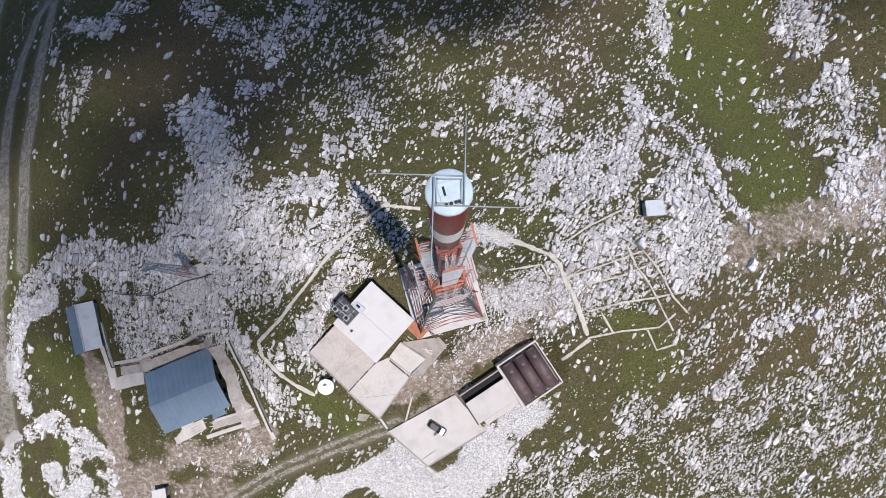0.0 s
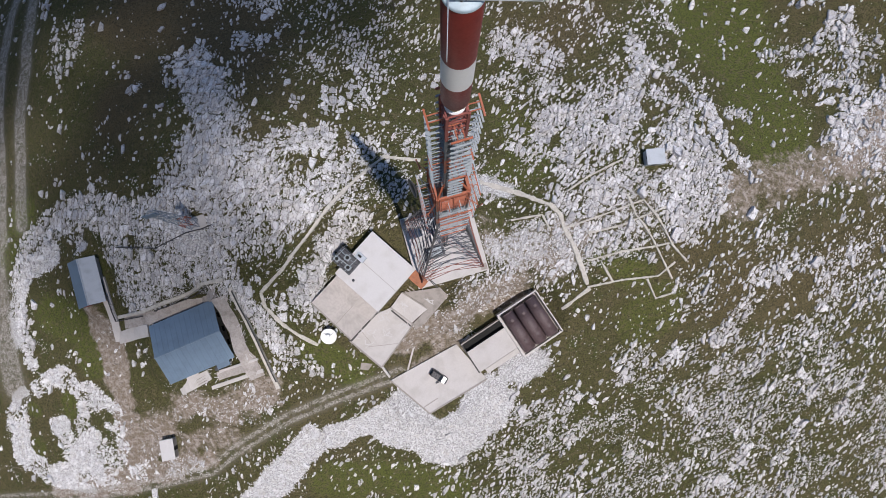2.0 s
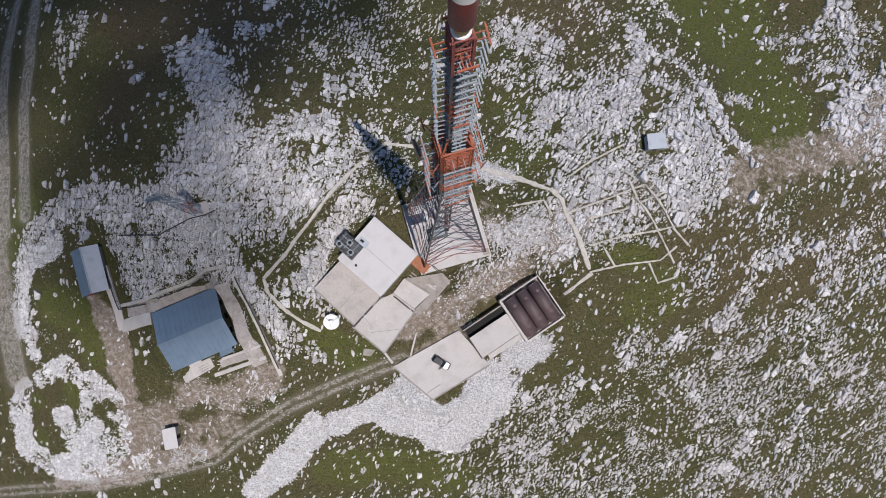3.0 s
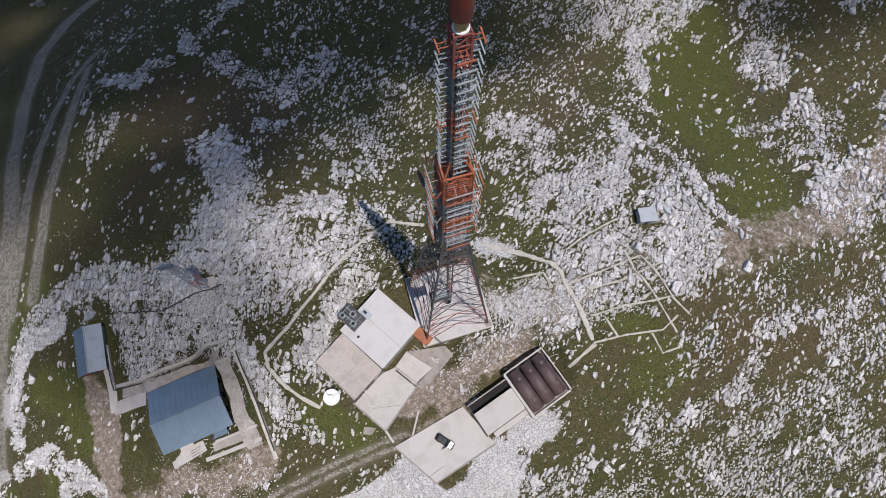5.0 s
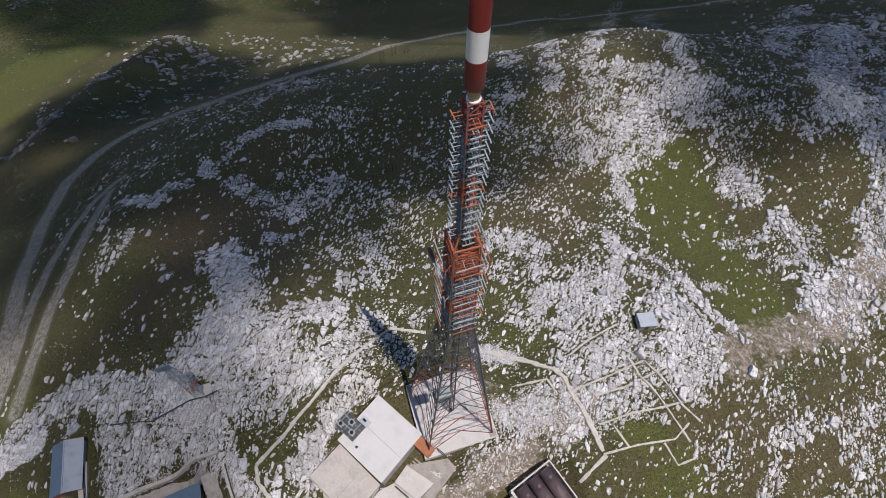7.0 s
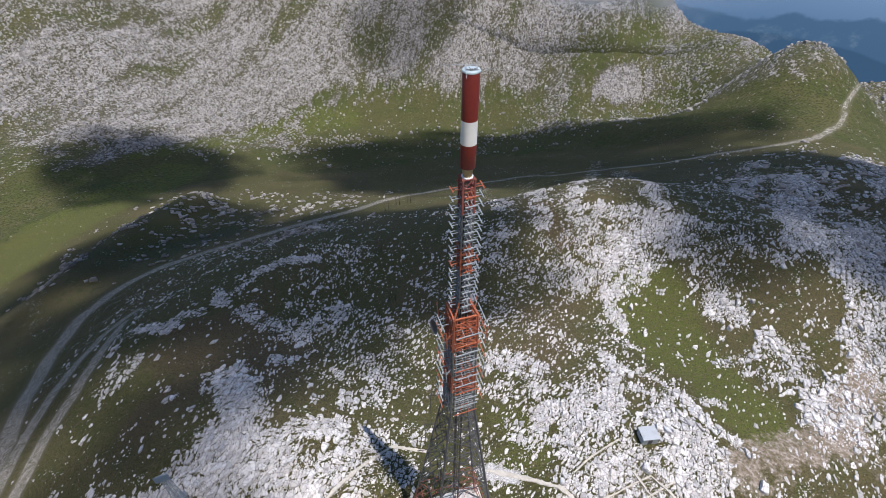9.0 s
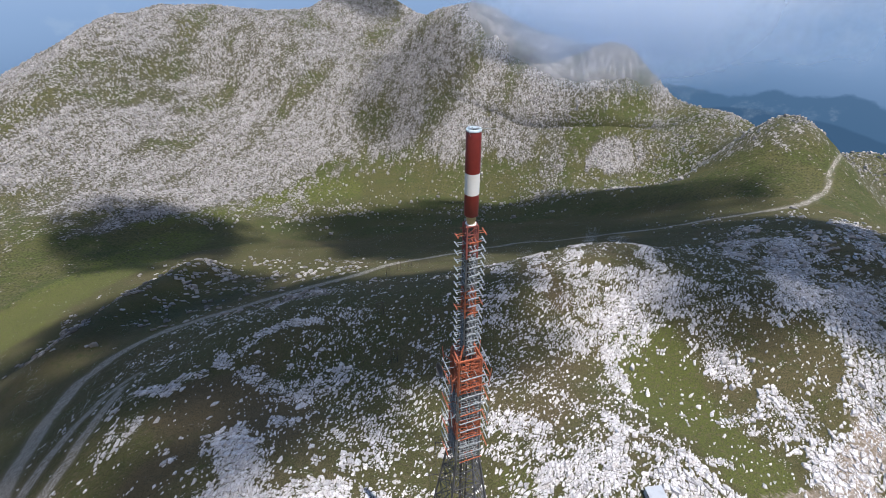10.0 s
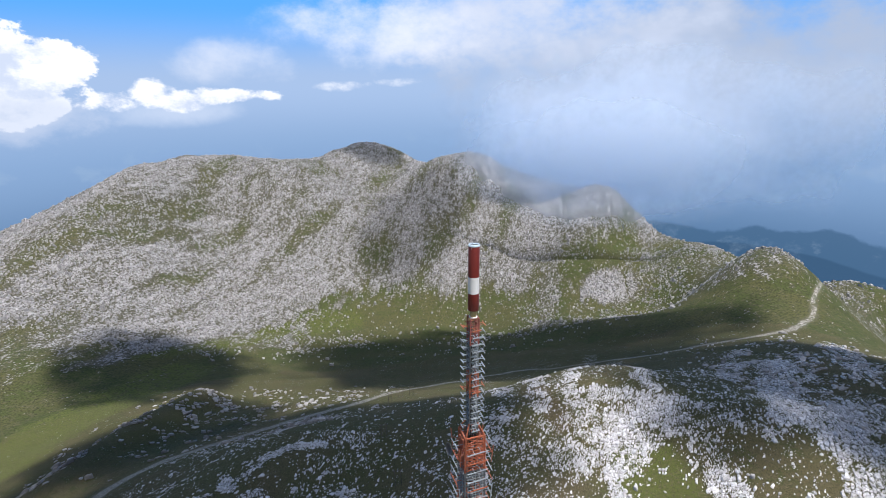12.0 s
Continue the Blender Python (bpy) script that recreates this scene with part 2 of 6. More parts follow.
EARTH = (
    (((-88.8, -20.6), (-84.2, -29.1), (-81.7, -40.8), (-81.4, -53.1), (-78.7, -59.2)), 3.6, 0.9),
    (((-76.9, -51.1), (-63.3, -39.4), (-52.8, -40.9), (-42.3, -35.3)), 6, 0.6),
    (((-64.4, -50.0), (-50.4, -47.4)), 5, 0.5),
    (((-8.5, -22.1), (1.9, -15.9), (15.1, -9.8)), 5, 0.62),
    (((116.4, 44.5), (101.4, 27.8), (83.2, 19.1), (66.7, 13.7)), 7, 0.5),
    (((97.4, 24.6), (108.6, 36.2), (114.5, 37.8)), 8, 0.6),
    (((13.5, 0.6), (23.7, -2.0), (26.6, 3.2)), 7, 0.5),
    (((31.8, 5.7), (44.9, 10.6)), 10, 0.35),
    (((-108.2, -69.6), (-88.1, -64.3), (-70.0, -58.2), (-58.6, -54.1)), 3.5, 0.7),
    (((-5.8, -28.8), (2.1, -23.4)), 4, 0.5),
)
LUSH = (
    (((-310, 228), (-296, 293), (-279, 396)), 32, 0.9),
    (((-338, 460), (-242, 541), (-148, 624)), 30, 0.7),
    (((73.3, 93.1), (69.6, 72.3), (71.8, 57.0)), 12, 1),
    (((77.0, 40.8), (78.1, 28.9)), 9, 0.9),
    (((102.3, 89.5), (100.8, 98.4)), 0.1, 0.1),
    (((-29.2, -25.1), (-20.2, -28.9)), 4, 0.8),
    (((-26.8, -58.8), (-11.2, -57.1), (3.2, -60.4)), 5, 0.7),
    (((-105.6, -19.0), (-94.5, -22.3), (-90.7, -29.5)), 5, 0.9),
    (((36.3, -0.9), (43.5, -4.7)), 4, 0.7),
    (((13.1, 16.7), (20.2, 21.1), (15.5, 32.3)), 5, 0.5),
    (((-114.9, 7.7), (-119.9, -4.2)), 5, 0.8),
    (((-113.5, -46.1), (-112.7, -46.5)), 2.2, 0.9),
    (((-100.2, -42.4), (-99.6, -44.7)), 2.4, 0.9),
    (((-113.9, -56.9), (-112.4, -57.0)), 2.4, 0.9),
    (((49.8, -12.9), (45.2, -17.0)), 5, 0.6),
)
DRY = (
    (((-78.3, 62.2), (-54.7, 56.5)), 14, 1),
    (((-76.1, 40.3), (-83.1, 34.1)), 8, 0.7),
    (((-66.8, 75.6), (-70.2, 91.3)), 8, 0.5),
    (((34.2, 62.5), (29.3, 78.2)), 10, 0.6),
    (((17.3, 58.7), (14.8, 73.0)), 6, 0.5),
    (((72.7, 84.0), (80.5, 90.2)), 6, 0.6),
    (((42.6, 85.8), (28.0, 55.0)), 9, 0.6),
    (((57.6, -1.0), (63.3, -7.1), (76.9, -6.8)), 9, 0.5),
    (((88.7, -4.1), (99.6, 4.2)), 9, 0.5),
    (((43, 152), (47.8, 123.4)), 6, 0.7),
)
LEDGES_SLOPE = (
    (((19.0, -40.0), (29.9, -37.8)), 2.4, 0.66),
    (((32.2, -46.4), (36.0, -42.8)), 2.2, 0.72),
    (((15.6, -51.3), (25.8, -52.8)), 2.4, 0.62),
    (((75.8, -53.4), (77.7, -48.5)), 2.2, 0.72),
    (((74.6, -27.4), (75.2, -23.9)), 1.8, 0.62),
    (((87.2, -28.7), (92.1, -34.6)), 2.2, 0.6),
    (((101.8, -39.3), (101.9, -34.7)), 2, 0.66),
    (((64.2, -20.6), (67.4, -16.5), (70.6, -11.2)), 2.2, 0.6),
    (((71.3, -6.0), (77.2, -3.3)), 2.6, 0.62),
    (((42.9, -30.8), (43.9, -27.9)), 1.8, 0.62),
    (((53.0, -26.3), (57.9, -23.4)), 1.8, 0.55),
    (((67.5, -56.6), (75.9, -60.1)), 2.4, 0.6),
    (((87.8, -51.8), (89.6, -42.2)), 2, 0.6),
    (((29.7, -35.2), (38.0, -35.2)), 1.6, 0.5),
    (((87.8, -12.2), (91.7, -8.1)), 2.2, 0.6),
)
LEDGES = LEDGES_SLOPE + LEDGES_WEST + LEDGES_YARD + LEDGES_EAST + LEDGES_RIM + LEDGES_CREST + LEDGES_FAR + LEDGES_NORTH + LEDGES_ROAD
# slopes strewn with stone rows: x, y, half length, half width, turn, share
STREWN = (
    (-4, 2, 50, 36, 0, 0.3), (95, -30, 95, 42, 14, 0.46), (8, 56, 56, 34, 0, 0.27), (45, 95, 50, 40, 0, 0.23), (-60, -5, 60, 40, 0, 0.2),
    (180, 60, 80, 60, 0, 0.4), (75, 130, 55, 55, 10, 0.36), (190, 170, 70, 70, 20, 0.36), (-130, 130, 60, 40, 45, 0.24), (-40, 76, 38, 26, 0, 0.22), (30, -62, 70, 24, 0, 0.42),
)
ROADS = (
    ((-10, -30), (-25.6, -36.5), (-38.3, -42.8), (-50.3, -50.8), (-58.3, -57.5), (-75, -63), (-92, -68), (-112, -72), (-150, -80)),
    ((-120, -40), (-128, 0), (-136, 36), (-148, 58), (-165, 88), (-172, 118), (-165, 142), (-146, 166), (-112, 197), (-64, 228), (-28, 272), (20, 310), (80, 325), (164, 300), (220, 292), (285, 309), (330, 345), (355, 380), (401, 430)),
    ((-124, 0), (-129, 40), (-131, 63), (-136, 88), (-131, 103)),
    ((-116, 5), (-119, 35), (-118, 50), (-121, 70), (-129, 92)),
)


# stone-edged paths and the lines of old foundations
PATHS = (
    ((-6.3, 20.7), (-14.9, 20.8), (-20.1, 15.1), (-25.1, 8.6), (-30.9, 0.3), (-35.8, -6.6), (-40.9, -11.7)),
    ((-40.9, -11.7), (-40.2, -14.9), (-36.6, -18.6), (-32.9, -21.2), (-28.5, -23.4)),
    ((8.0, 15.6), (17.2, 12.8), (24.2, 9.9), (26.3, 7.9), (27.3, 4.7), (29.3, 0.8), (32.8, -8.2)),
    ((33.4, -9.0), (30.5, -11.4), (27.6, -14.0)),
)
FOUND = (
    ((32.5, -2.8), (39.8, -0.6), (47.2, 0.7), (52.8, 2.1)), ((44.5, 11.1), (48.3, 6.1), (51.0, 1.1), (54.4, -2.4)), ((40.9, 12.4), (42.7, 7.9), (45.9, 3.5), (49.3, -2.7), (51.6, -6.5)),
    ((32.8, -8.8), (40.3, -7.0), (48.4, -5.9), (51.9, -2.7)), ((27.7, 4.7), (34.8, 7.3), (44.5, 11.1)), ((28.0, 13.2), (32.4, 16.5), (39.9, 20.4)),
    ((46.0, -6.6), (48.3, -11.0), (52.0, -9.7)), ((35.6, -3.0), (38.4, -7.4)), ((15.2, 6.3), (22.3, 7.7), (24.2, 4.0)), ((32.3, 3.4), (39.7, 5.3), (49.4, 9.6)),
)


def oval(x, y, cx, cy, a, b, turn):
    """Distance from an ellipse's middle: 1 on its edge."""
    c, s = math.cos(radians(turn)), math.sin(radians(turn))
    u, v = (x - cx) * c + (y - cy) * s, -(x - cx) * s + (y - cy) * c
    return np.sqrt((u / a) ** 2 + (v / b) ** 2)


def ease(e0, e1, v):
    t = np.clip((v - e0) / (e1 - e0), 0, 1)
    return t * t * (3 - 2 * t)


def lattice_noise(x, y, size, seed):
    """Smooth value noise, 0 to 1, with cells of that size."""
    u, v = np.asarray(x) / size, np.asarray(y) / size
    i, j = np.floor(u), np.floor(v)
    fu, fv = u - i, v - j
    fu, fv = fu * fu * (3 - 2 * fu), fv * fv * (3 - 2 * fv)

    def corner(a, b):
        n = np.sin(a * 127.1 + b * 311.7 + seed * 74.7) * 43758.5453
        return n - np.floor(n)

    return (corner(i, j) * (1 - fu) + corner(i + 1, j) * fu) * (1 - fv) + (corner(i, j + 1) * (1 - fu) + corner(i + 1, j + 1) * fu) * fv


def fractal(x, y, size, seed, octaves=4):
    total, weight = 0.0, 0.0
    for k in range(octaves):
        total, weight = total + lattice_noise(x, y, size / 2 ** k, seed + k) / 1.7 ** k, weight + 1 / 1.7 ** k
    return total / weight


def hills(x, y):
    z = np.full(np.broadcast(x, y).shape, LOW)
    for rows, breadth in HILLS:
        for hx, hy, h in rows:
            z = z + h * np.exp(-((x - hx) ** 2 + (y - hy) ** 2) / (2 * breadth * breadth))
    away = np.hypot(x, y - 450)
    return z - 620 * ease(1250, 2600, away)


def land(x, y):
    """The height of the bare ground (numpy arrays or numbers)."""
    x, y = np.asarray(x, float), np.asarray(y, float)
    z = hills(x, y)
    away = np.hypot(x, y - 60)
    z = z + (fractal(x, y, 9, 3) - 0.5) * 1.1 + (fractal(x, y, 46, 9, 3) - 0.5) * 5.0 * ease(90, 260, away) + (fractal(x, y, 150, 21, 4) - 0.5) * 13 * ease(420, 700, np.hypot(x, y)) + (fractal(x, y, 44, 23, 3) - 0.5) * 11 * ease(520, 720, np.hypot(x, y))
    for cx, cy, a, b, turn, h in PADS:
        w = 1 - ease(1.0, 1.55, oval(x, y, cx, cy, a, b, turn))
        z = z * (1 - w) + h * w
    return z


def near_road(x, y, road):
    """Metres to the road's middle line, negative on its right."""
    best = np.full(np.broadcast(x, y).shape, 1e9)
    for (ax, ay), (bx, by) in zip(road[:-1], road[1:]):
        dx, dy = bx - ax, by - ay
        t = np.clip(((x - ax) * dx + (y - ay) * dy) / (dx * dx + dy * dy), 0, 1)
        d = np.hypot(x - ax - t * dx, y - ay - t * dy)
        best = np.where(d < np.abs(best), np.where(dx * (y - ay) - dy * (x - ax) < 0, -d, d), best)
    return best


def spread(x, y, rows, wob, lo=0.6, hi=1.35):
    """The largest share that any of these lines gives at a place."""
    best = np.zeros(np.broadcast(x, y).shape)
    flat_x, flat_y, out = np.ravel(x), np.ravel(y), best.ravel()
    bent = np.ravel(wob)
    for points, half_w, s in rows:
        px, py = [p[0] for p in points], [p[1] for p in points]
        r = half_w * 2.2 + 2
        near = np.nonzero((flat_x > min(px) - r) & (flat_x < max(px) + r) & (flat_y > min(py) - r) & (flat_y < max(py) + r))[0]
        if len(near):
            d = np.abs(near_road(flat_x[near], flat_y[near], points)) / half_w + bent[near]
            out[near] = np.maximum(out[near], s * (1 - ease(lo, hi, d)))
    return out.reshape(best.shape)


def ledges(x, y):
    """The share of bedrock that stands out of the turf."""
    return spread(x, y, LEDGES, (fractal(x, y, 14, 31) - 0.5) * 1.2 + (fractal(x, y, 4, 37, 3) - 0.5) * 0.8)


def cover(x, y):
    """Shares of stone, rubble, bare earth, lush and dry grass at a place, each 0 to 1, and the metres to the nearest track."""
    x, y = np.asarray(x, float), np.asarray(y, float)
    wob = (fractal(x, y, 14, 31) - 0.5) * 1.2 + (fractal(x, y, 4, 37, 3) - 0.5) * 0.8
    stone = 0.03 + 0.2 * ease(0.42, 0.72, fractal(x, y, 20, 61, 4))
    for cx, cy, a, b, turn, s in STREWN:
        stone = np.maximum(stone, s * (0.45 + 0.8 * ease(0.36, 0.62, fractal(x, y, 11, 67, 3))) * (1 - ease(0.6, 1.25, oval(x, y, cx, cy, a, b, turn) + wob * 0.2)))
    lush = spread(x, y, LUSH, wob * 0.6, 0.7, 1.5)
    dry = spread(x, y, DRY, wob * 0.8, 0.3, 1.8)
    stone = stone * (1 - 0.9 * lush) * (1 - 0.55 * dry)
    stone = np.maximum(stone, ledges(x, y))
    # the far mountain: slabs of scree in stripes down the fall line, grass in the valley
    rise = ease(-222, -192, hills(x, y) + wob * 30) * ease(490, 585, np.hypot(x, y) + wob * 40)
    stripe = fractal(x - 0.42 * y, y * 0.3 + x * 0.1, 38, 41, 5)
    stone = np.where(np.hypot(x, y) > 480, np.maximum(0.06, rise * np.clip(0.5 + (stripe - 0.5) * 1.2, 0.33, 0.58) * (1 - 0.4 * ease(70, 190, x + wob * 60) * (1 - ease(680, 800, y)))), stone)
    stone = np.maximum(stone, 0.7 * (1 - ease(0.7, 1.2, oval(x, y, 235, 620, 45, 30, 0) + wob)))
    stone = np.maximum(stone, 0.36 * (1 - ease(0.7, 1.2, oval(x, y, 355, 470, 75, 55, 40) + wob)))
    rubble = np.maximum(spread(x, y, RUBBLE_HEAPS, wob * 0.7, 0.75, 1.25), spread(x, y, RUBBLE_FINE, wob * 1.1, 0.4, 1.5))
    rubble = rubble * (1 - 0.95 * spread(x, y, LUSH[-4:], wob * 0.5, 0.7, 1.3))
    rubble = rubble * (0.4 + 0.6 * np.maximum(ease(0.38, 0.5, fractal(x, y, 8, 47, 3)), ease(-72, -60, x)))
    bare = spread(x, y, EARTH, wob * 1.4, 0.3, 1.5)
    track = np.full_like(stone, 1e9)
    for k, road in enumerate(ROADS):
        d = near_road(x, y, road)
        if k:
            d = np.maximum(np.abs(d) / ((2.6 if k == 1 else 1.5) - 0.9 * ease(230, 360, y)), 0.85)
        track = np.where(np.abs(d) < np.abs(track), d, track)
    track = np.clip(track, -40, 40)
    for cx, cy, a, b, turn, h in PADS:
        stone = stone * (0.25 + 0.75 * ease(0.8, 1.1, oval(x, y, cx, cy, a, b, turn)))
    return np.clip(stone, 0, 1), np.clip(rubble, 0, 1), np.clip(bare, 0, 1), track, np.clip(lush, 0, 1), np.clip(dry, 0, 1)


# ---- materials ----
def nodes_of(name):
    m = bpy.data.materials.new(name)
    m.use_nodes = True
    return m, m.node_tree, m.node_tree.nodes["Principled BSDF"]


def add(nt, kind, **props):
    n = nt.nodes.new(kind)
    for k, v in props.items():
        n.inputs[k.replace("_", " ")].default_value = v
    return n


def mixer(nt, factor, a, b, blend="MIX"):
    n = nt.nodes.new("ShaderNodeMix")
    n.data_type, n.blend_type = "RGBA", blend
    for socket, v in ((n.inputs[0], factor), (n.inputs[6], a), (n.inputs[7], b)):
        if isinstance(v, (int, float)):
            socket.default_value = v
        elif isinstance(v, tuple):
            socket.default_value = (*v, 1) if len(v) == 3 else v
        else:
            nt.links.new(v, socket)
    return n.outputs[2]


def calc(nt, op, a, b=0.0, c=0.0, clamp=False):
    n = nt.nodes.new("ShaderNodeMath")
    n.operation, n.use_clamp = op, clamp
    for socket, v in zip(n.inputs, (a, b, c)):
        if isinstance(v, (int, float)):
            socket.default_value = v
        else:
            nt.links.new(v, socket)
    return n.outputs[0]


def grade(nt, v, lo, hi):
    n = nt.nodes.new("ShaderNodeMapRange")
    n.interpolation_type = "SMOOTHSTEP"
    nt.links.new(v, n.inputs[0])
    n.inputs[1].default_value, n.inputs[2].default_value = lo, hi
    return n.outputs[0]


def noise_of(nt, vec, scale, detail=4.0, rough=0.6):
    n = add(nt, "ShaderNodeTexNoise", Scale=scale, Detail=detail, Roughness=rough)
    nt.links.new(vec, n.inputs["Vector"])
    return n.outputs[0]


def surface(name, color, rough=0.7, metal=0.0, grain=0.12, stain=0.2, grain_size=0.15, stain_size=2.5, bump=0.2, other=None):
    """A plain surface with grain and stains of real-world size."""
    m, nt, b = nodes_of(name)
    co = nt.nodes.new("ShaderNodeTexCoord").outputs["Object"]
    fine, broad = noise_of(nt, co, 1 / grain_size, 3.0), noise_of(nt, co, 1 / stain_size, 5.0)
    tint = nt.nodes.new("ShaderNodeObjectInfo").outputs["Random"]
    dark = other or tuple(c * 0.45 for c in color)
    c1 = mixer(nt, calc(nt, "MULTIPLY", grade(nt, broad, 0.42, 0.75), stain * 2, clamp=True), color, dark)
    c2 = mixer(nt, calc(nt, "MULTIPLY", grade(nt, fine, 0.35, 0.7), grain * 2, clamp=True), c1, tuple(c * 0.55 for c in color))
    c3 = mixer(nt, calc(nt, "MULTIPLY", tint, 0.12), c2, tuple(c * 0.6 for c in color))
    nt.links.new(c3, b.inputs["Base Color"])
    b.inputs["Metallic"].default_value = metal
    nt.links.new(calc(nt, "MULTIPLY_ADD", fine, 0.25, rough - 0.12, clamp=True), b.inputs["Roughness"])
    bp = add(nt, "ShaderNodeBump", Strength=bump, Distance=0.03)
    nt.links.new(fine, bp.inputs["Height"])
    nt.links.new(bp.outputs[0], b.inputs["Normal"])
    return m


def ground_material(name, block, far):
    """Grass, limestone outcrop, stones, rubble, earth and wheel tracks, by the shares stored on the ground."""
    m, nt, b = nodes_of(name)
    pos = nt.nodes.new("ShaderNodeNewGeometry").outputs["Position"]

    def share(key):
        n = nt.nodes.new("ShaderNodeAttribute")
        n.attribute_name = key
        return n.outputs["Fac"]

    def along(turn, a, c):
        n = nt.nodes.new("ShaderNodeMapping")
        n.vector_type = "TEXTURE"
        n.inputs["Rotation"].default_value = (0, 0, radians(turn))
        n.inputs["Scale"].default_value = (a * block, c * block, 2.0 * block)
        nt.links.new(pos, n.inputs["Vector"])
        return n.outputs[0]

    def cells(vec, feature="F1"):
        n = nt.nodes.new("ShaderNodeTexVoronoi")
        n.feature = feature
        n.inputs["Scale"].default_value = 1.0
        nt.links.new(vec, n.inputs["Vector"])
        return n

    ragged = add(nt, "ShaderNodeTexNoise", Scale=2.6 / block, Detail=3.0)
    nt.links.new(pos, ragged.inputs["Vector"])

    def dots(vec, chance, most):
        """Loose stones or tufts: some of the cells, each with its own radius."""
        bent = nt.nodes.new("ShaderNodeVectorMath")
        bent.operation = "MULTIPLY_ADD"
        nt.links.new(ragged.outputs["Color"], bent.inputs[0])
        bent.inputs[1].default_value = (0.9, 0.9, 0.9)
        nt.links.new(vec, bent.inputs[2])
        n = cells(bent.outputs[0])
        pick = nt.nodes.new("ShaderNodeSeparateColor")
        nt.links.new(n.outputs["Color"], pick.inputs[0])
        room = calc(nt, "MULTIPLY", grade(nt, calc(nt, "SUBTRACT", chance, pick.outputs[0]), 0.0, 0.3), most)
        return grade(nt, calc(nt, "SUBTRACT", room, n.outputs["Distance"]), 0.0, 0.07)

    broad, mid, fine, tiny = (noise_of(nt, pos, s, 5.0, 0.65) for s in (0.02, 0.16, 0.9 if not far else 0.16, 3.2 if not far else 0.6))
    st, ru = share("stone"), share("rubble")
    # grass
    gain = 0.95 if far else 0.8
    tone = [tuple(v * gain for v in c) for c in (((0.1, 0.1, 0.036), (0.13, 0.112, 0.054), (0.076, 0.092, 0.026), (0.18, 0.15, 0.09), (0.03, 0.028, 0.015)) if not far else ((0.068, 0.082, 0.026), (0.095, 0.092, 0.036), (0.05, 0.068, 0.02), (0.13, 0.115, 0.065), (0.024, 0.03, 0.012)))]
    g = mixer(nt, grade(nt, broad, 0.4, 0.6), tone[0], tone[1])
    g = mixer(nt, calc(nt, "MULTIPLY", grade(nt, mid, 0.48, 0.64), 0.8), g, tone[2])
    g = mixer(nt, calc(nt, "MULTIPLY", grade(nt, calc(nt, "MULTIPLY_ADD", mid, 0.8, share("dry")), 0.45, 1.25), 0.9), g, (0.112, 0.084, 0.046))
    g = mixer(nt, calc(nt, "MULTIPLY", grade(nt, calc(nt, "MULTIPLY_ADD", mid, 0.8, share("lush")), 0.5, 1.25), 0.95), g, (0.098, 0.114, 0.028))
    g = mixer(nt, calc(nt, "MULTIPLY", grade(nt, fine, 0.48, 0.64), 0.7), g, tone[3])
    g = mixer(nt, calc(nt, "MULTIPLY", grade(nt, tiny, 0.46, 0.6), 0.75), g, tone[4])
    if not far:
        # dark grass streaks along the strike, with the stone rows' shadow lines painted in
        dark_streak = grade(nt, noise_of(nt, along(27, 9.0, 0.75), 1.0, 3.0, 0.55), 0.5, 0.62)
        g = mixer(nt, calc(nt, "MULTIPLY", calc(nt, "MULTIPLY", dark_streak, grade(nt, st, 0.12, 0.4)), 0.7), g, (0.028, 0.032, 0.013))
    # limestone
    r = mixer(nt, grade(nt, fine, 0.3, 0.7), (0.7, 0.69, 0.7), (0.48, 0.47, 0.48))
    r = mixer(nt, grade(nt, mid, 0.5, 0.75), r, (0.5, 0.465, 0.445))
    if far:
        r = mixer(nt, 0.62, r, (0.19, 0.182, 0.182))
    r = mixer(nt, calc(nt, "MULTIPLY", grade(nt, tiny, 0.5, 0.72), 0.6), r, (0.19, 0.185, 0.185))
    soil = mixer(nt, grade(nt, tiny, 0.35, 0.65), (0.27, 0.22, 0.175), (0.15, 0.12, 0.09))
    soil = mixer(nt, grade(nt, fine, 0.42, 0.68), soil, (0.38, 0.335, 0.305))
    dust = mixer(nt, grade(nt, tiny, 0.35, 0.7), (0.44, 0.41, 0.385), (0.3, 0.275, 0.25))
    # outcrop stands where the bedded grain of the rock rises over the cover of grass
    grain = calc(nt, "MULTIPLY", noise_of(nt, along(64, 1.25 if not far else 0.7, 0.6), 1.0, 6.0, 0.6), 0.6)
    course = calc(nt, "MULTIPLY", noise_of(nt, along(27, 7.0, 1.4) if not far else along(80, 5.0, 2.0), 1.0, 3.0, 0.55), 0.4)
    height = calc(nt, "ADD", calc(nt, "ADD", grain, course), calc(nt, "MULTIPLY_ADD", st, 0.3, -0.725) if not far else calc(nt, "MULTIPLY_ADD", st, 0.36, -0.68))
    stone = grade(nt, height, -0.014, 0.018)
    # joints along the beds and, fewer, across them
    def joint(vec, lo, hi):
        return grade(nt, calc(nt, "ABSOLUTE", calc(nt, "SUBTRACT", noise_of(nt, vec, 1.0, 4.0, 0.55), 0.5)), lo, hi)

    crack = calc(nt, "MINIMUM", joint(along(78, 3.4, 0.9), 0.006, 0.034), joint(along(-14, 2.6, 1.3), 0.004, 0.022))
    stone = calc(nt, "MULTIPLY", stone, crack)
    # loose stones of two sizes, and dark tufts
    loose = calc(nt, "ADD", calc(nt, "MULTIPLY_ADD", st, 0.6, -0.12), calc(nt, "MULTIPLY", ru, 0.9))
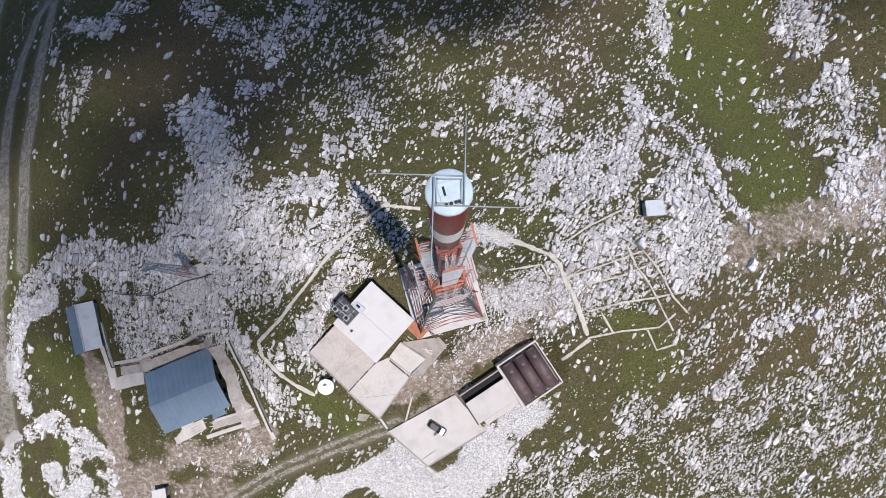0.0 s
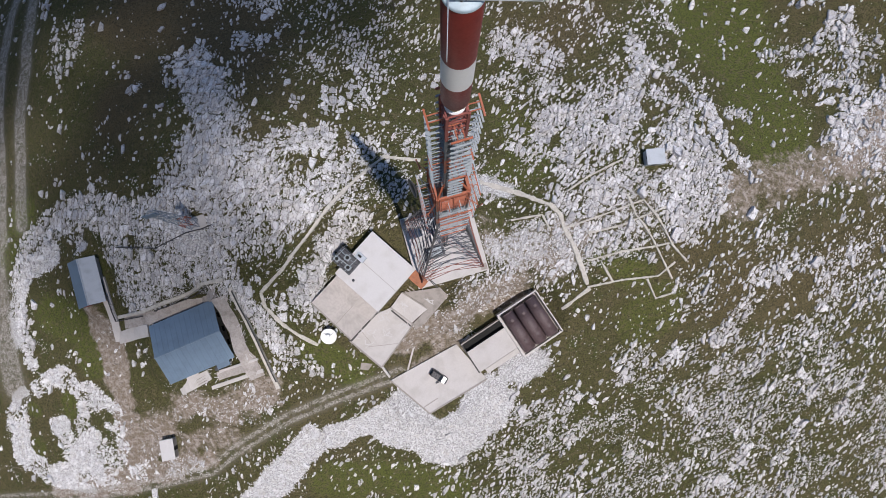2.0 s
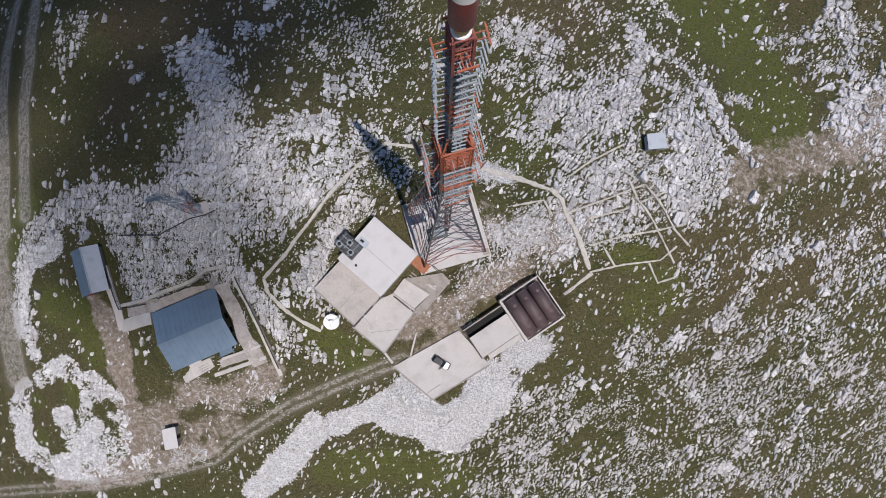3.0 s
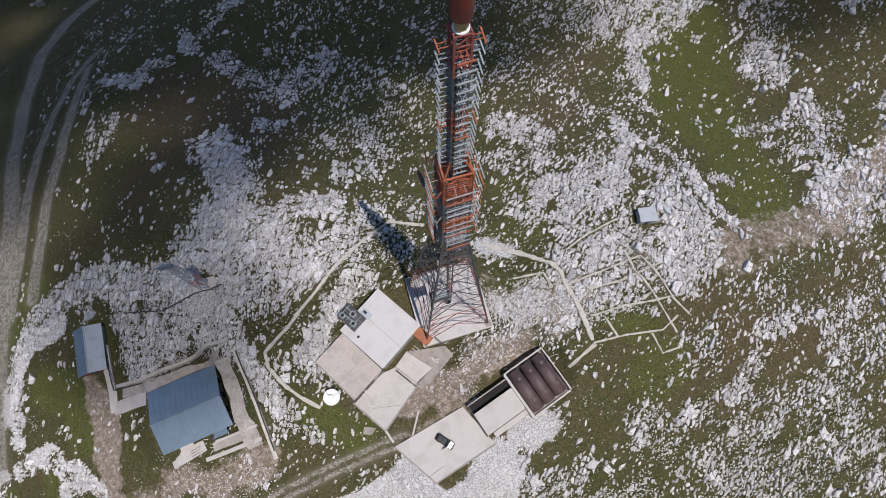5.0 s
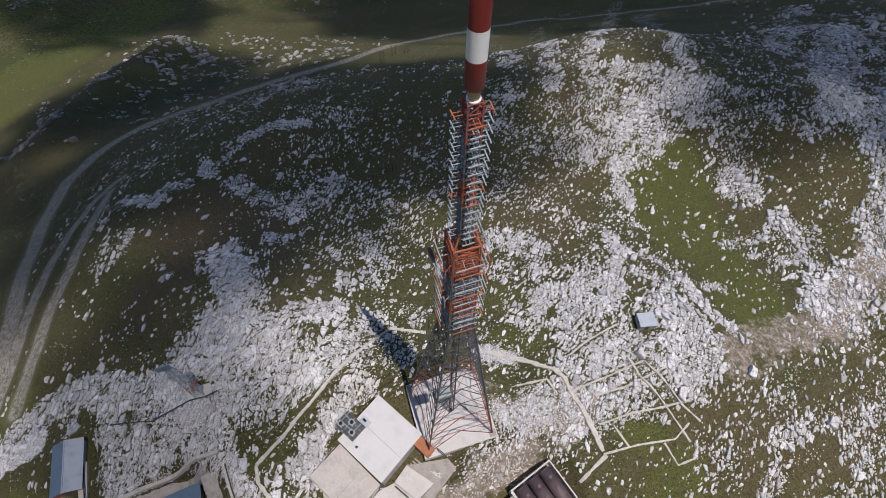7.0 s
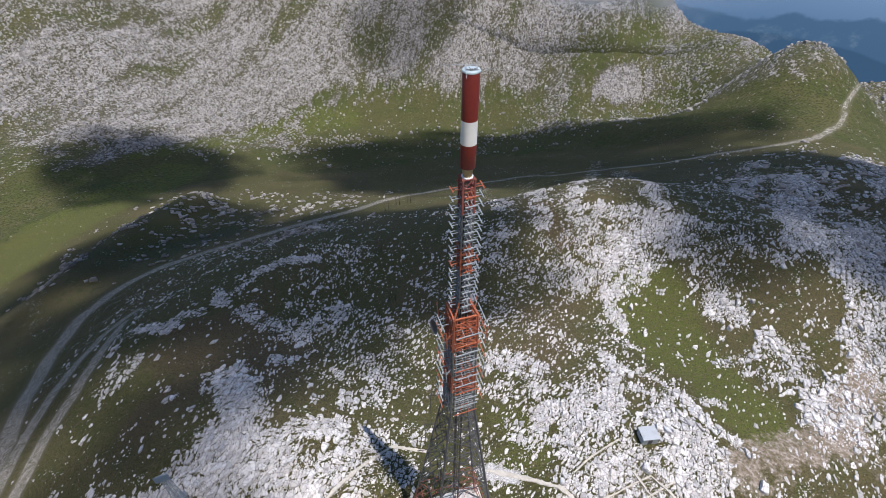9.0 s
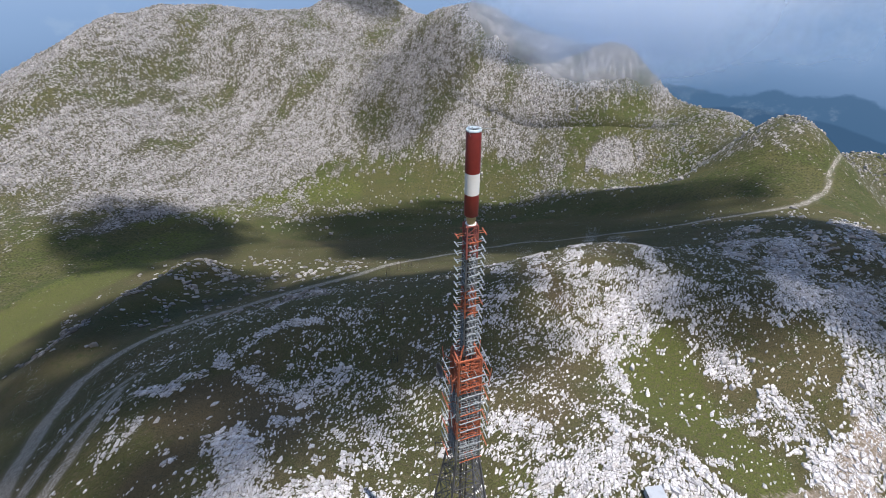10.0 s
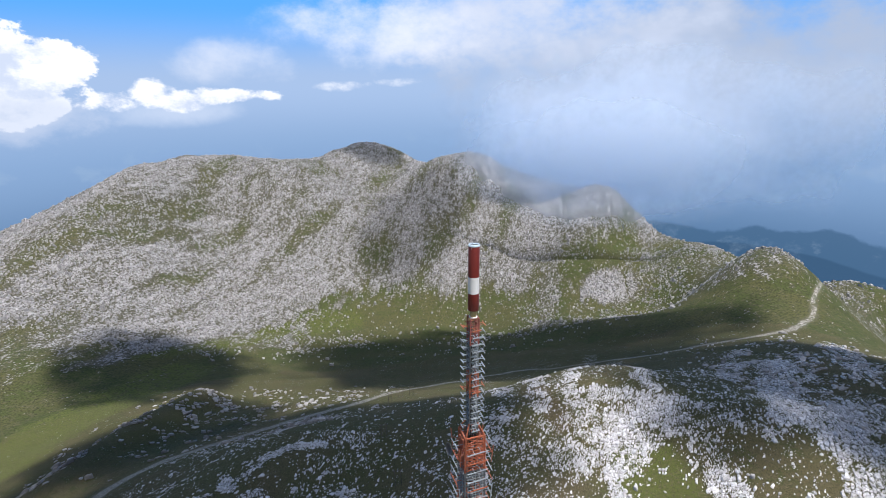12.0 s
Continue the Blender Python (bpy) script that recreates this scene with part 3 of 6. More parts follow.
    loose = calc(nt, "ADD", loose, calc(nt, "MULTIPLY", calc(nt, "SUBTRACT", mid, 0.5), 1.5))
    big = dots(along(50, 0.95, 0.8), calc(nt, "MULTIPLY", loose, 0.8), 0.46)
    little = dots(along(20, 0.42, 0.36), calc(nt, "MULTIPLY_ADD", loose, 1.3, 0.15), 0.5)
    chips = calc(nt, "MAXIMUM", big, little)
    tuft = dots(along(0, 0.5, 0.5), calc(nt, "MULTIPLY_ADD", fine, 1.6, -0.5), 0.55)
    c = mixer(nt, grade(nt, calc(nt, "ADD", share("bare"), calc(nt, "ADD", calc(nt, "MULTIPLY", fine, 0.5), calc(nt, "MULTIPLY", mid, 0.5))), 0.75, 1.1), g, soil)
    if far:
        talus = mixer(nt, grade(nt, tiny, 0.4, 0.62), (0.12, 0.112, 0.085), (0.05, 0.052, 0.036))
        c = mixer(nt, grade(nt, calc(nt, "ADD", st, calc(nt, "MULTIPLY", fine, 0.3)), 0.4, 0.62), c, talus)
    c = mixer(nt, calc(nt, "MULTIPLY", tuft, 0.5), c, tone[4])
    c = mixer(nt, stone, c, r)
    c = mixer(nt, chips, c, r)
    white = mixer(nt, grade(nt, tiny, 0.4, 0.6), (0.72, 0.715, 0.73), (0.3, 0.295, 0.3))
    heap = grade(nt, calc(nt, "ADD", ru, calc(nt, "MULTIPLY_ADD", fine, 0.9, calc(nt, "MULTIPLY", tiny, 0.7))), 1.3, 1.5)
    c = mixer(nt, heap, c, white)
    # two wheel ruts, ragged, with a grassy middle
    aside = calc(nt, "ADD", calc(nt, "ABSOLUTE", share("aside")), calc(nt, "MULTIPLY", calc(nt, "SUBTRACT", fine, 0.5), 1.5))
    rut = calc(nt, "SUBTRACT", 1.0, grade(nt, calc(nt, "ABSOLUTE", calc(nt, "SUBTRACT", aside, 1.0)), 0.3, 0.8))
    verge = calc(nt, "MULTIPLY", calc(nt, "SUBTRACT", 1.0, grade(nt, aside, 1.4, 3.0)), grade(nt, tiny, 0.42, 0.6))
    c = mixer(nt, calc(nt, "MULTIPLY", calc(nt, "MAXIMUM", rut, calc(nt, "MULTIPLY", verge, 0.7)), calc(nt, "MULTIPLY", calc(nt, "MULTIPLY_ADD", grade(nt, tiny, 0.4, 0.56), -0.6, 1.0), calc(nt, "MULTIPLY_ADD", grade(nt, fine, 0.4, 0.56), 0.6, 0.4))), c, dust)
    nt.links.new(c, b.inputs["Base Color"])
    b.inputs["Roughness"].default_value = 0.95
    b.inputs["Specular IOR Level"].default_value = 0.2
    up = calc(nt, "ADD", calc(nt, "MULTIPLY", calc(nt, "MAXIMUM", stone, chips), 0.6), calc(nt, "MULTIPLY", tiny, 0.5))
    bp = add(nt, "ShaderNodeBump", Strength=0.7, Distance=0.45 * block)
    nt.links.new(up, bp.inputs["Height"])
    nt.links.new(bp.outputs[0], b.inputs["Normal"])
    return m


M_NEAR = ground_material("near_ground", 1.0, False)
M_FAR = ground_material("mountain_ground", 4.4, True)


def rock_material(name, low, high, cracked=0.55):
    m, nt, b = nodes_of(name)
    pos = nt.nodes.new("ShaderNodeNewGeometry")
    isl = pos.outputs["Random Per Island"]
    fine, mid = noise_of(nt, pos.outputs["Position"], 3.2), noise_of(nt, pos.outputs["Position"], 0.6)
    c = mixer(nt, isl, low, high)
    c = mixer(nt, calc(nt, "MULTIPLY", grade(nt, mid, 0.45, 0.7), 0.5), c, (0.46, 0.42, 0.37))
    c = mixer(nt, calc(nt, "MULTIPLY", grade(nt, fine, 0.52, 0.7), 0.6), c, (0.17, 0.168, 0.17))
    # weathered clefts through the blocks
    cleft = add(nt, "ShaderNodeTexVoronoi", Scale=0.75)
    cleft.feature = "DISTANCE_TO_EDGE"
    nt.links.new(pos.outputs["Position"], cleft.inputs["Vector"])
    c = mixer(nt, calc(nt, "MULTIPLY", calc(nt, "SUBTRACT", 1.0, grade(nt, cleft.outputs["Distance"], 0.01, 0.06)), cracked), c, (0.1, 0.095, 0.08))
    nt.links.new(c, b.inputs["Base Color"])
    b.inputs["Roughness"].default_value = 0.9
    bp = add(nt, "ShaderNodeBump", Strength=0.5, Distance=0.12)
    nt.links.new(fine, bp.inputs["Height"])
    nt.links.new(bp.outputs[0], b.inputs["Normal"])
    return m


M_ROCK = rock_material("limestone", (0.42, 0.412, 0.428), (0.76, 0.75, 0.775))
M_RUBBLE = rock_material("white_rubble", (0.56, 0.555, 0.575), (0.82, 0.815, 0.83), 0.0)
M_SCREE = rock_material("grey_scree", (0.2, 0.196, 0.2), (0.43, 0.423, 0.428), 0.0)
M_CONC = surface("pale_concrete", (0.57, 0.54, 0.53), 0.85, stain=0.22, stain_size=3.5, other=(0.34, 0.31, 0.28))
M_ROOF = surface("white_roof_coat", (0.58, 0.565, 0.57), 0.8, stain=0.2, stain_size=2.8, grain=0.08, other=(0.44, 0.41, 0.39))
M_WING = surface("mottled_roof_screed", (0.52, 0.475, 0.45), 0.85, stain=0.32, stain_size=2.2, grain=0.14, grain_size=0.5, other=(0.33, 0.3, 0.28))
M_DUCT = surface("rusty_orange_steel", (0.4, 0.135, 0.055), 0.6, grain=0.25, stain=0.4, stain_size=0.7, other=(0.2, 0.075, 0.04))
M_OLDC = surface("weathered_concrete", (0.37, 0.335, 0.31), 0.9, stain=0.35, stain_size=1.6, other=(0.2, 0.18, 0.16))
M_PATH = surface("pale_trodden_stone", (0.6, 0.565, 0.52), 0.9, stain=0.3, stain_size=1.2, grain=0.25, grain_size=0.4, other=(0.3, 0.275, 0.235))
M_YARD = surface("stained_yard_concrete", (0.46, 0.42, 0.4), 0.9, stain=0.4, stain_size=1.8, grain=0.25, grain_size=0.35, other=(0.22, 0.195, 0.175))
M_WALL = surface("grey_render", (0.4, 0.38, 0.36), 0.9, stain=0.3)
M_DARK = surface("dark_opening", (0.02, 0.02, 0.02), 1.0)
M_RED = surface("oxide_red_paint", (0.2, 0.026, 0.022), 0.45, grain=0.05, stain=0.18, stain_size=1.2)
M_WHITE = surface("white_paint", (0.84, 0.845, 0.85), 0.45, grain=0.03, stain=0.06)
M_ORANGE = surface("orange_steel", (0.42, 0.12, 0.06), 0.55, grain=0.15, stain=0.3, stain_size=0.8, other=(0.27, 0.08, 0.045))
M_STEEL = surface("pale_painted_steel", (0.33, 0.375, 0.41), 0.5, grain=0.15, stain=0.35, stain_size=0.9, other=(0.25, 0.26, 0.28))
M_SHAFT = surface("dull_shaft_steel", (0.17, 0.185, 0.2), 0.5, 0.2, grain=0.2, stain=0.35, stain_size=0.9)
M_GREY = surface("grey_galvanised", (0.1, 0.103, 0.115), 0.5, 0.4, grain=0.15, stain=0.25)
M_BLACK = surface("blackened_steel", (0.06, 0.055, 0.055), 0.6, 0.2)
M_CAP = surface("pale_blue_cap", (0.5, 0.62, 0.7), 0.5, grain=0.05, stain=0.2, stain_size=0.5)
M_OCHRE = surface("ochre_steel", (0.5, 0.39, 0.2), 0.6)
M_BLUE = surface("blue_sheet_metal", (0.155, 0.225, 0.31), 0.42, 0.15, grain=0.06, stain=0.22, stain_size=3.0, other=(0.1, 0.14, 0.19))
M_ZINC = surface("zinc_sheet", (0.46, 0.5, 0.56), 0.42, 0.2, grain=0.06, stain=0.2, stain_size=2.0)
M_RUST = surface("rust_red_steel", (0.29, 0.095, 0.065), 0.65, grain=0.25, stain=0.4, stain_size=1.5, other=(0.06, 0.045, 0.045))
M_BRICK = surface("red_wall_paint", (0.3, 0.09, 0.075), 0.8, stain=0.25)
M_TANK = surface("brown_tank_paint", (0.115, 0.078, 0.082), 0.6, grain=0.15, stain=0.35, stain_size=1.5, other=(0.05, 0.028, 0.025))
M_WOOD = surface("grey_timber", (0.11, 0.09, 0.075), 0.85, stain=0.3)
M_CAR = surface("dark_car_paint", (0.03, 0.03, 0.036), 0.28, 0.3, grain=0.02, stain=0.05)
M_CARL = surface("pale_car_paint", (0.12, 0.12, 0.125), 0.3, 0.3, grain=0.02, stain=0.05)
M_RUBBER = surface("rubber", (0.02, 0.02, 0.02), 0.85)
M_GLASS, _gnt, _gb = nodes_of("car_glass")
_gb.inputs["Base Color"].default_value = (0.02, 0.025, 0.03, 1)
_gb.inputs["Roughness"].default_value = 0.08


# ---- ground, one sheet to the horizon ----
def lines(lo, hi, step, end):
    mid = np.arange(lo, hi + step, step)
    out, s, v = [], step, 0.0
    while v < end:
        s *= 1.042
        v += s
        out.append(v)
    out = np.array(out)
    return np.concatenate([lo - out[::-1], mid, mid[-1] + out])


xs, ys = lines(-150, 190, 1.0, 4300), lines(-85, 200, 1.0, 4300)
gx, gy = np.meshgrid(xs, ys)
gz = land(gx, gy)
stone, rubble, bare, aside, lush, dry = cover(gx, gy)
gz = gz + stone * (fractal(gx, gy, 2.6, 55, 2) - 0.45) * 1.3 * (np.hypot(gx, gy) < 260) - 0.2 * (1 - ease(1.2, 2.6, np.abs(aside)))
nx, ny = len(xs), len(ys)
idx = np.arange(nx * ny).reshape(ny, nx)
quads = np.stack([idx[:-1, :-1], idx[:-1, 1:], idx[1:, 1:], idx[1:, :-1]], -1).reshape(-1, 4)
gm = bpy.data.meshes.new("ground")
gm.from_pydata(np.stack([gx, gy, gz], -1).reshape(-1, 3), [], quads)
for key, values in (("stone", stone), ("rubble", rubble), ("bare", bare), ("aside", aside), ("lush", lush), ("dry", dry)):
    gm.attributes.new(key, "FLOAT", "POINT").data.foreach_set("value", values.ravel().astype(np.float32))
gm.materials.append(M_NEAR)
gm.materials.append(M_FAR)
fx, fy = gx[:-1, :-1].ravel(), gy[:-1, :-1].ravel()
gm.polygons.foreach_set("material_index", (np.hypot(fx, fy) > 430).astype(np.int32))
gm.polygons.foreach_set("use_smooth", np.ones(len(quads), bool))
gm.update()
ground = tagged(new("ground", gm), "grassy mountain ground with limestone outcrops and dirt tracks", "ground", kind="structure")


def floor_at(x, y):
    """The height of the ground's mesh at a place, by its four nearest points."""
    i, j = int(np.searchsorted(xs, x)) - 1, int(np.searchsorted(ys, y)) - 1
    u, v = (x - xs[i]) / (xs[i + 1] - xs[i]), (y - ys[j]) / (ys[j + 1] - ys[j])
    return float((gz[j, i] * (1 - u) + gz[j, i + 1] * u) * (1 - v) + (gz[j + 1, i] * (1 - u) + gz[j + 1, i + 1] * u) * v)


# ---- sky and far plain beyond the mountain, 4.2 km off ----
def backdrop():
    R = 4200.0
    az, el = np.radians(np.linspace(-75, 75, 61)), np.radians(np.linspace(-26, 34, 31))
    a, e = np.meshgrid(az, el)
    p = np.stack([R * np.sin(a) * np.cos(e), R * np.cos(a) * np.cos(e), R * np.sin(e)], -1).reshape(-1, 3)
    k = np.arange(p.shape[0]).reshape(a.shape)
    q = np.stack([k[:-1, :-1], k[1:, :-1], k[1:, 1:], k[:-1, 1:]], -1).reshape(-1, 4)
    me = bpy.data.meshes.new("backdrop")
    me.from_pydata(p, [], q)
    me.polygons.foreach_set("use_smooth", np.ones(len(q), bool))
    m = bpy.data.materials.new("painted_hazy_sky")
    m.use_nodes = True
    nt = m.node_tree
    nt.nodes.remove(nt.nodes["Principled BSDF"])
    co = nt.nodes.new("ShaderNodeTexCoord").outputs["Object"]
    xyz = nt.nodes.new("ShaderNodeSeparateXYZ")
    nt.links.new(co, xyz.inputs[0])
    u, w = calc(nt, "DIVIDE", xyz.outputs[0], R), calc(nt, "DIVIDE", xyz.outputs[2], R)
    stretched = nt.nodes.new("ShaderNodeMapping")
    stretched.inputs["Scale"].default_value = (1 / R, 1 / R, 1.5 / R)
    nt.links.new(co, stretched.inputs["Vector"])
    v = stretched.outputs[0]
    n1, n2, n3 = noise_of(nt, v, 5.0, 6.0, 0.55), noise_of(nt, v, 14.0, 8.0, 0.62), noise_of(nt, v, 2.2, 4.0, 0.5)
    # haze painted into the colour: over the plain, paler towards the horizon, blue above
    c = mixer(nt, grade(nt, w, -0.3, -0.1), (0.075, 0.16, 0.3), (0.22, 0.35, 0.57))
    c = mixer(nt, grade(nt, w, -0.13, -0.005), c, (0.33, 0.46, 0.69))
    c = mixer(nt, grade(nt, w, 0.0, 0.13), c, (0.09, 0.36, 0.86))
    # foothills painted in haze blue, standing out of the haze towards the east
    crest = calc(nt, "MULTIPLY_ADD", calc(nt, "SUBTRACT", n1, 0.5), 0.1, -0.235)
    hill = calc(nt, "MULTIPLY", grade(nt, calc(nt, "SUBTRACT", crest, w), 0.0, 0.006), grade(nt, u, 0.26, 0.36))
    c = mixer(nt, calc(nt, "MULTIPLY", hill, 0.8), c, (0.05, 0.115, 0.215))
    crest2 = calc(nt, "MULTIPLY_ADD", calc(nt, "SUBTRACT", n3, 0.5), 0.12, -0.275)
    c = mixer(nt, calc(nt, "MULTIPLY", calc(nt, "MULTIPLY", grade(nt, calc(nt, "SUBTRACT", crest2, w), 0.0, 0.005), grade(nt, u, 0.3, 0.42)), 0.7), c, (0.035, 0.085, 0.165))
    # broken fields and towns low down, blended into the painted haze
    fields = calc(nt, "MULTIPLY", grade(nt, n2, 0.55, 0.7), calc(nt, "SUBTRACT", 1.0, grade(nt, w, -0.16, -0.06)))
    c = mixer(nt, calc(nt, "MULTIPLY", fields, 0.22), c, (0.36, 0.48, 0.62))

    def cloud(base, cu, cw, su, sw, lump, soft, color, most=1.0):
        d = calc(nt, "ADD", calc(nt, "POWER", calc(nt, "ABSOLUTE", calc(nt, "DIVIDE", calc(nt, "SUBTRACT", u, cu), su)), 2.0), calc(nt, "POWER", calc(nt, "ABSOLUTE", calc(nt, "DIVIDE", calc(nt, "SUBTRACT", w, cw), sw)), 2.0))
        f = calc(nt, "ADD", calc(nt, "SUBTRACT", 1.0, d), calc(nt, "MULTIPLY", calc(nt, "SUBTRACT", n2, 0.5), lump))
        f = calc(nt, "ADD", f, calc(nt, "MULTIPLY", calc(nt, "SUBTRACT", n1, 0.5), lump))
        return mixer(nt, calc(nt, "MULTIPLY", grade(nt, f, 0.0, soft), most), base, color)

    shade = mixer(nt, grade(nt, n2, 0.38, 0.6), (0.56, 0.64, 0.8), (0.93, 0.95, 0.99))
    # the grey cloud bank that fills the right of the sky
    c = cloud(c, 0.42, 0.03, 0.5, 0.17, 1.6, 1.1, (0.38, 0.455, 0.6), 0.95)
    c = cloud(c, 0.12, 0.1, 0.4, 0.1, 1.6, 1.4, (0.58, 0.65, 0.8), 0.9)
    c = cloud(c, -0.12, 0.085, 0.22, 0.065, 1.6, 1.6, (0.74, 0.79, 0.89), 0.9)
    # cumulus heaps
    c = cloud(c, -0.34, 0.035, 0.12, 0.045, 1.6, 1.4, (0.62, 0.69, 0.83), 0.85)
    c = cloud(c, -0.63, 0.0, 0.1, 0.07, 3.2, 0.3, shade)
    c = cloud(c, -0.62, -0.05, 0.12, 0.05, 1.8, 0.9, (0.5, 0.58, 0.74), 0.7)
    c = cloud(c, -0.44, -0.045, 0.13, 0.03, 1.2, 1.2, (0.6, 0.68, 0.83), 0.6)
    for cu, cw, su, sw in ((-0.52, -0.03, 0.04, 0.022), (-0.47, -0.018, 0.035, 0.026), (-0.43, -0.03, 0.045, 0.018), (-0.39, -0.024, 0.035, 0.016)):
        c = cloud(c, cu, cw, su, sw, 3.6, 0.7, shade, 0.95)
    c = cloud(c, -0.34, -0.022, 0.07, 0.014, 3.6, 0.6, shade, 0.9)
    c = cloud(c, -0.17, -0.008, 0.05, 0.01, 4.0, 1.4, shade, 0.6)
    c = cloud(c, -0.06, -0.002, 0.05, 0.009, 4.0, 1.5, shade, 0.5)
    # the sheet emits its own colour, so sky brightness and haze are painted in
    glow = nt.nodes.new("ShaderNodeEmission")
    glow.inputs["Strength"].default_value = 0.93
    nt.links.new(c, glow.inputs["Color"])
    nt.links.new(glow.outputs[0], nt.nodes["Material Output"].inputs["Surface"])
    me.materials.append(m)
    ob = tagged(new("backdrop", me), "glowing backdrop painted as hazy blue sky with cumulus over a distant plain", "sky", kind="structure")
    ob.location = (-5, -60, 120)


backdrop()


# ---- clouds overhead, whose shadows lie on the slopes ----
def cloud_stuff(name, most):
    """Thin white cloud, ragged and clearer towards its rim."""
    m, nt, b = nodes_of(name)
    co = nt.nodes.new("ShaderNodeTexCoord").outputs["Object"]
    xyz = nt.nodes.new("ShaderNodeSeparateXYZ")
    nt.links.new(co, xyz.inputs[0])
    far = calc(nt, "ADD", calc(nt, "POWER", calc(nt, "ABSOLUTE", xyz.outputs[0]), 2.0), calc(nt, "POWER", calc(nt, "ABSOLUTE", xyz.outputs[1]), 2.0))
    own = nt.nodes.new("ShaderNodeVectorMath")
    own.operation = "ADD"
    nt.links.new(co, own.inputs[0])
    nt.links.new(calc(nt, "MULTIPLY", nt.nodes.new("ShaderNodeObjectInfo").outputs["Random"], 40.0), own.inputs[1])
    lump = calc(nt, "MULTIPLY", calc(nt, "SUBTRACT", noise_of(nt, own.outputs[0], 2.8, 7.0, 0.62), 0.5), 2.6)
    thick = grade(nt, calc(nt, "ADD", calc(nt, "SUBTRACT", 0.9, far), lump), 0.0, 0.5)
    rim = grade(nt, calc(nt, "SUBTRACT", 1.0, far), 0.0, 0.2)
    nt.links.new(calc(nt, "MULTIPLY", calc(nt, "MULTIPLY", thick, rim), most), b.inputs["Alpha"])
    b.inputs["Base Color"].default_value = (0.9, 0.9, 0.9, 1)
    b.inputs["Roughness"].default_value = 1.0
    return m


def cloud_bank(x, y, a, b, turn, high, seed, material):
    """A lumpy cumulus whose shadow falls round (x, y) on the ground."""
    z0 = float(hills(np.array(x), np.array(y)))
    bm = bmesh.new()
    bmesh.ops.create_icosphere(bm, subdivisions=4, radius=1)
    for v in bm.verts:
        v.co = v.co * (1 + 0.12 * noise.noise(v.co * 3.1 + Vector((seed, 0, 0))))
        v.co.z *= 1.0 if v.co.z > 0 else 0.35
    for f in bm.faces:
        f.smooth = True
    me = bpy.data.meshes.new("cloud")
    bm.to_mesh(me)
    bm.free()
    me.materials.append(material)
    ob = tagged(new("cloud", me), "white cumulus cloud drifting high over the slope", "cloud", kind="structure")
    ob.matrix_world = Matrix.Translation(Vector((x, y, z0)) + SUN_TO * (high / SUN_TO.z)) @ pose(0, 0, 0, 0, 0, turn) @ Matrix.Diagonal((a, b, min(a, b) * 0.35, 1))


M_CLOUD, M_HALF, M_VEIL = cloud_stuff("dense_cloud", 0.71), cloud_stuff("thin_cloud", 0.42), cloud_stuff("cloud_veil", 0.26)
cloud_bank(-92, 125, 164, 110, 12, 1500, 1, M_CLOUD)
cloud_bank(-195, 212, 105, 56, 38, 1500, 9, M_CLOUD)
cloud_bank(-74, -3, 46, 32, 0, 1500, 12, M_HALF)
cloud_bank(45, 425, 260, 170, -8, 1700, 3, M_CLOUD)
cloud_bank(-300, 405, 135, 95, -30, 1700, 4, M_CLOUD)
cloud_bank(186, 165, 125, 152, 10, 1500, 5, M_CLOUD)
cloud_bank(-60, 850, 110, 170, 0, 1800, 6, M_VEIL)
cloud_bank(-160, 1135, 95, 80, 0, 1800, 8, M_HALF)


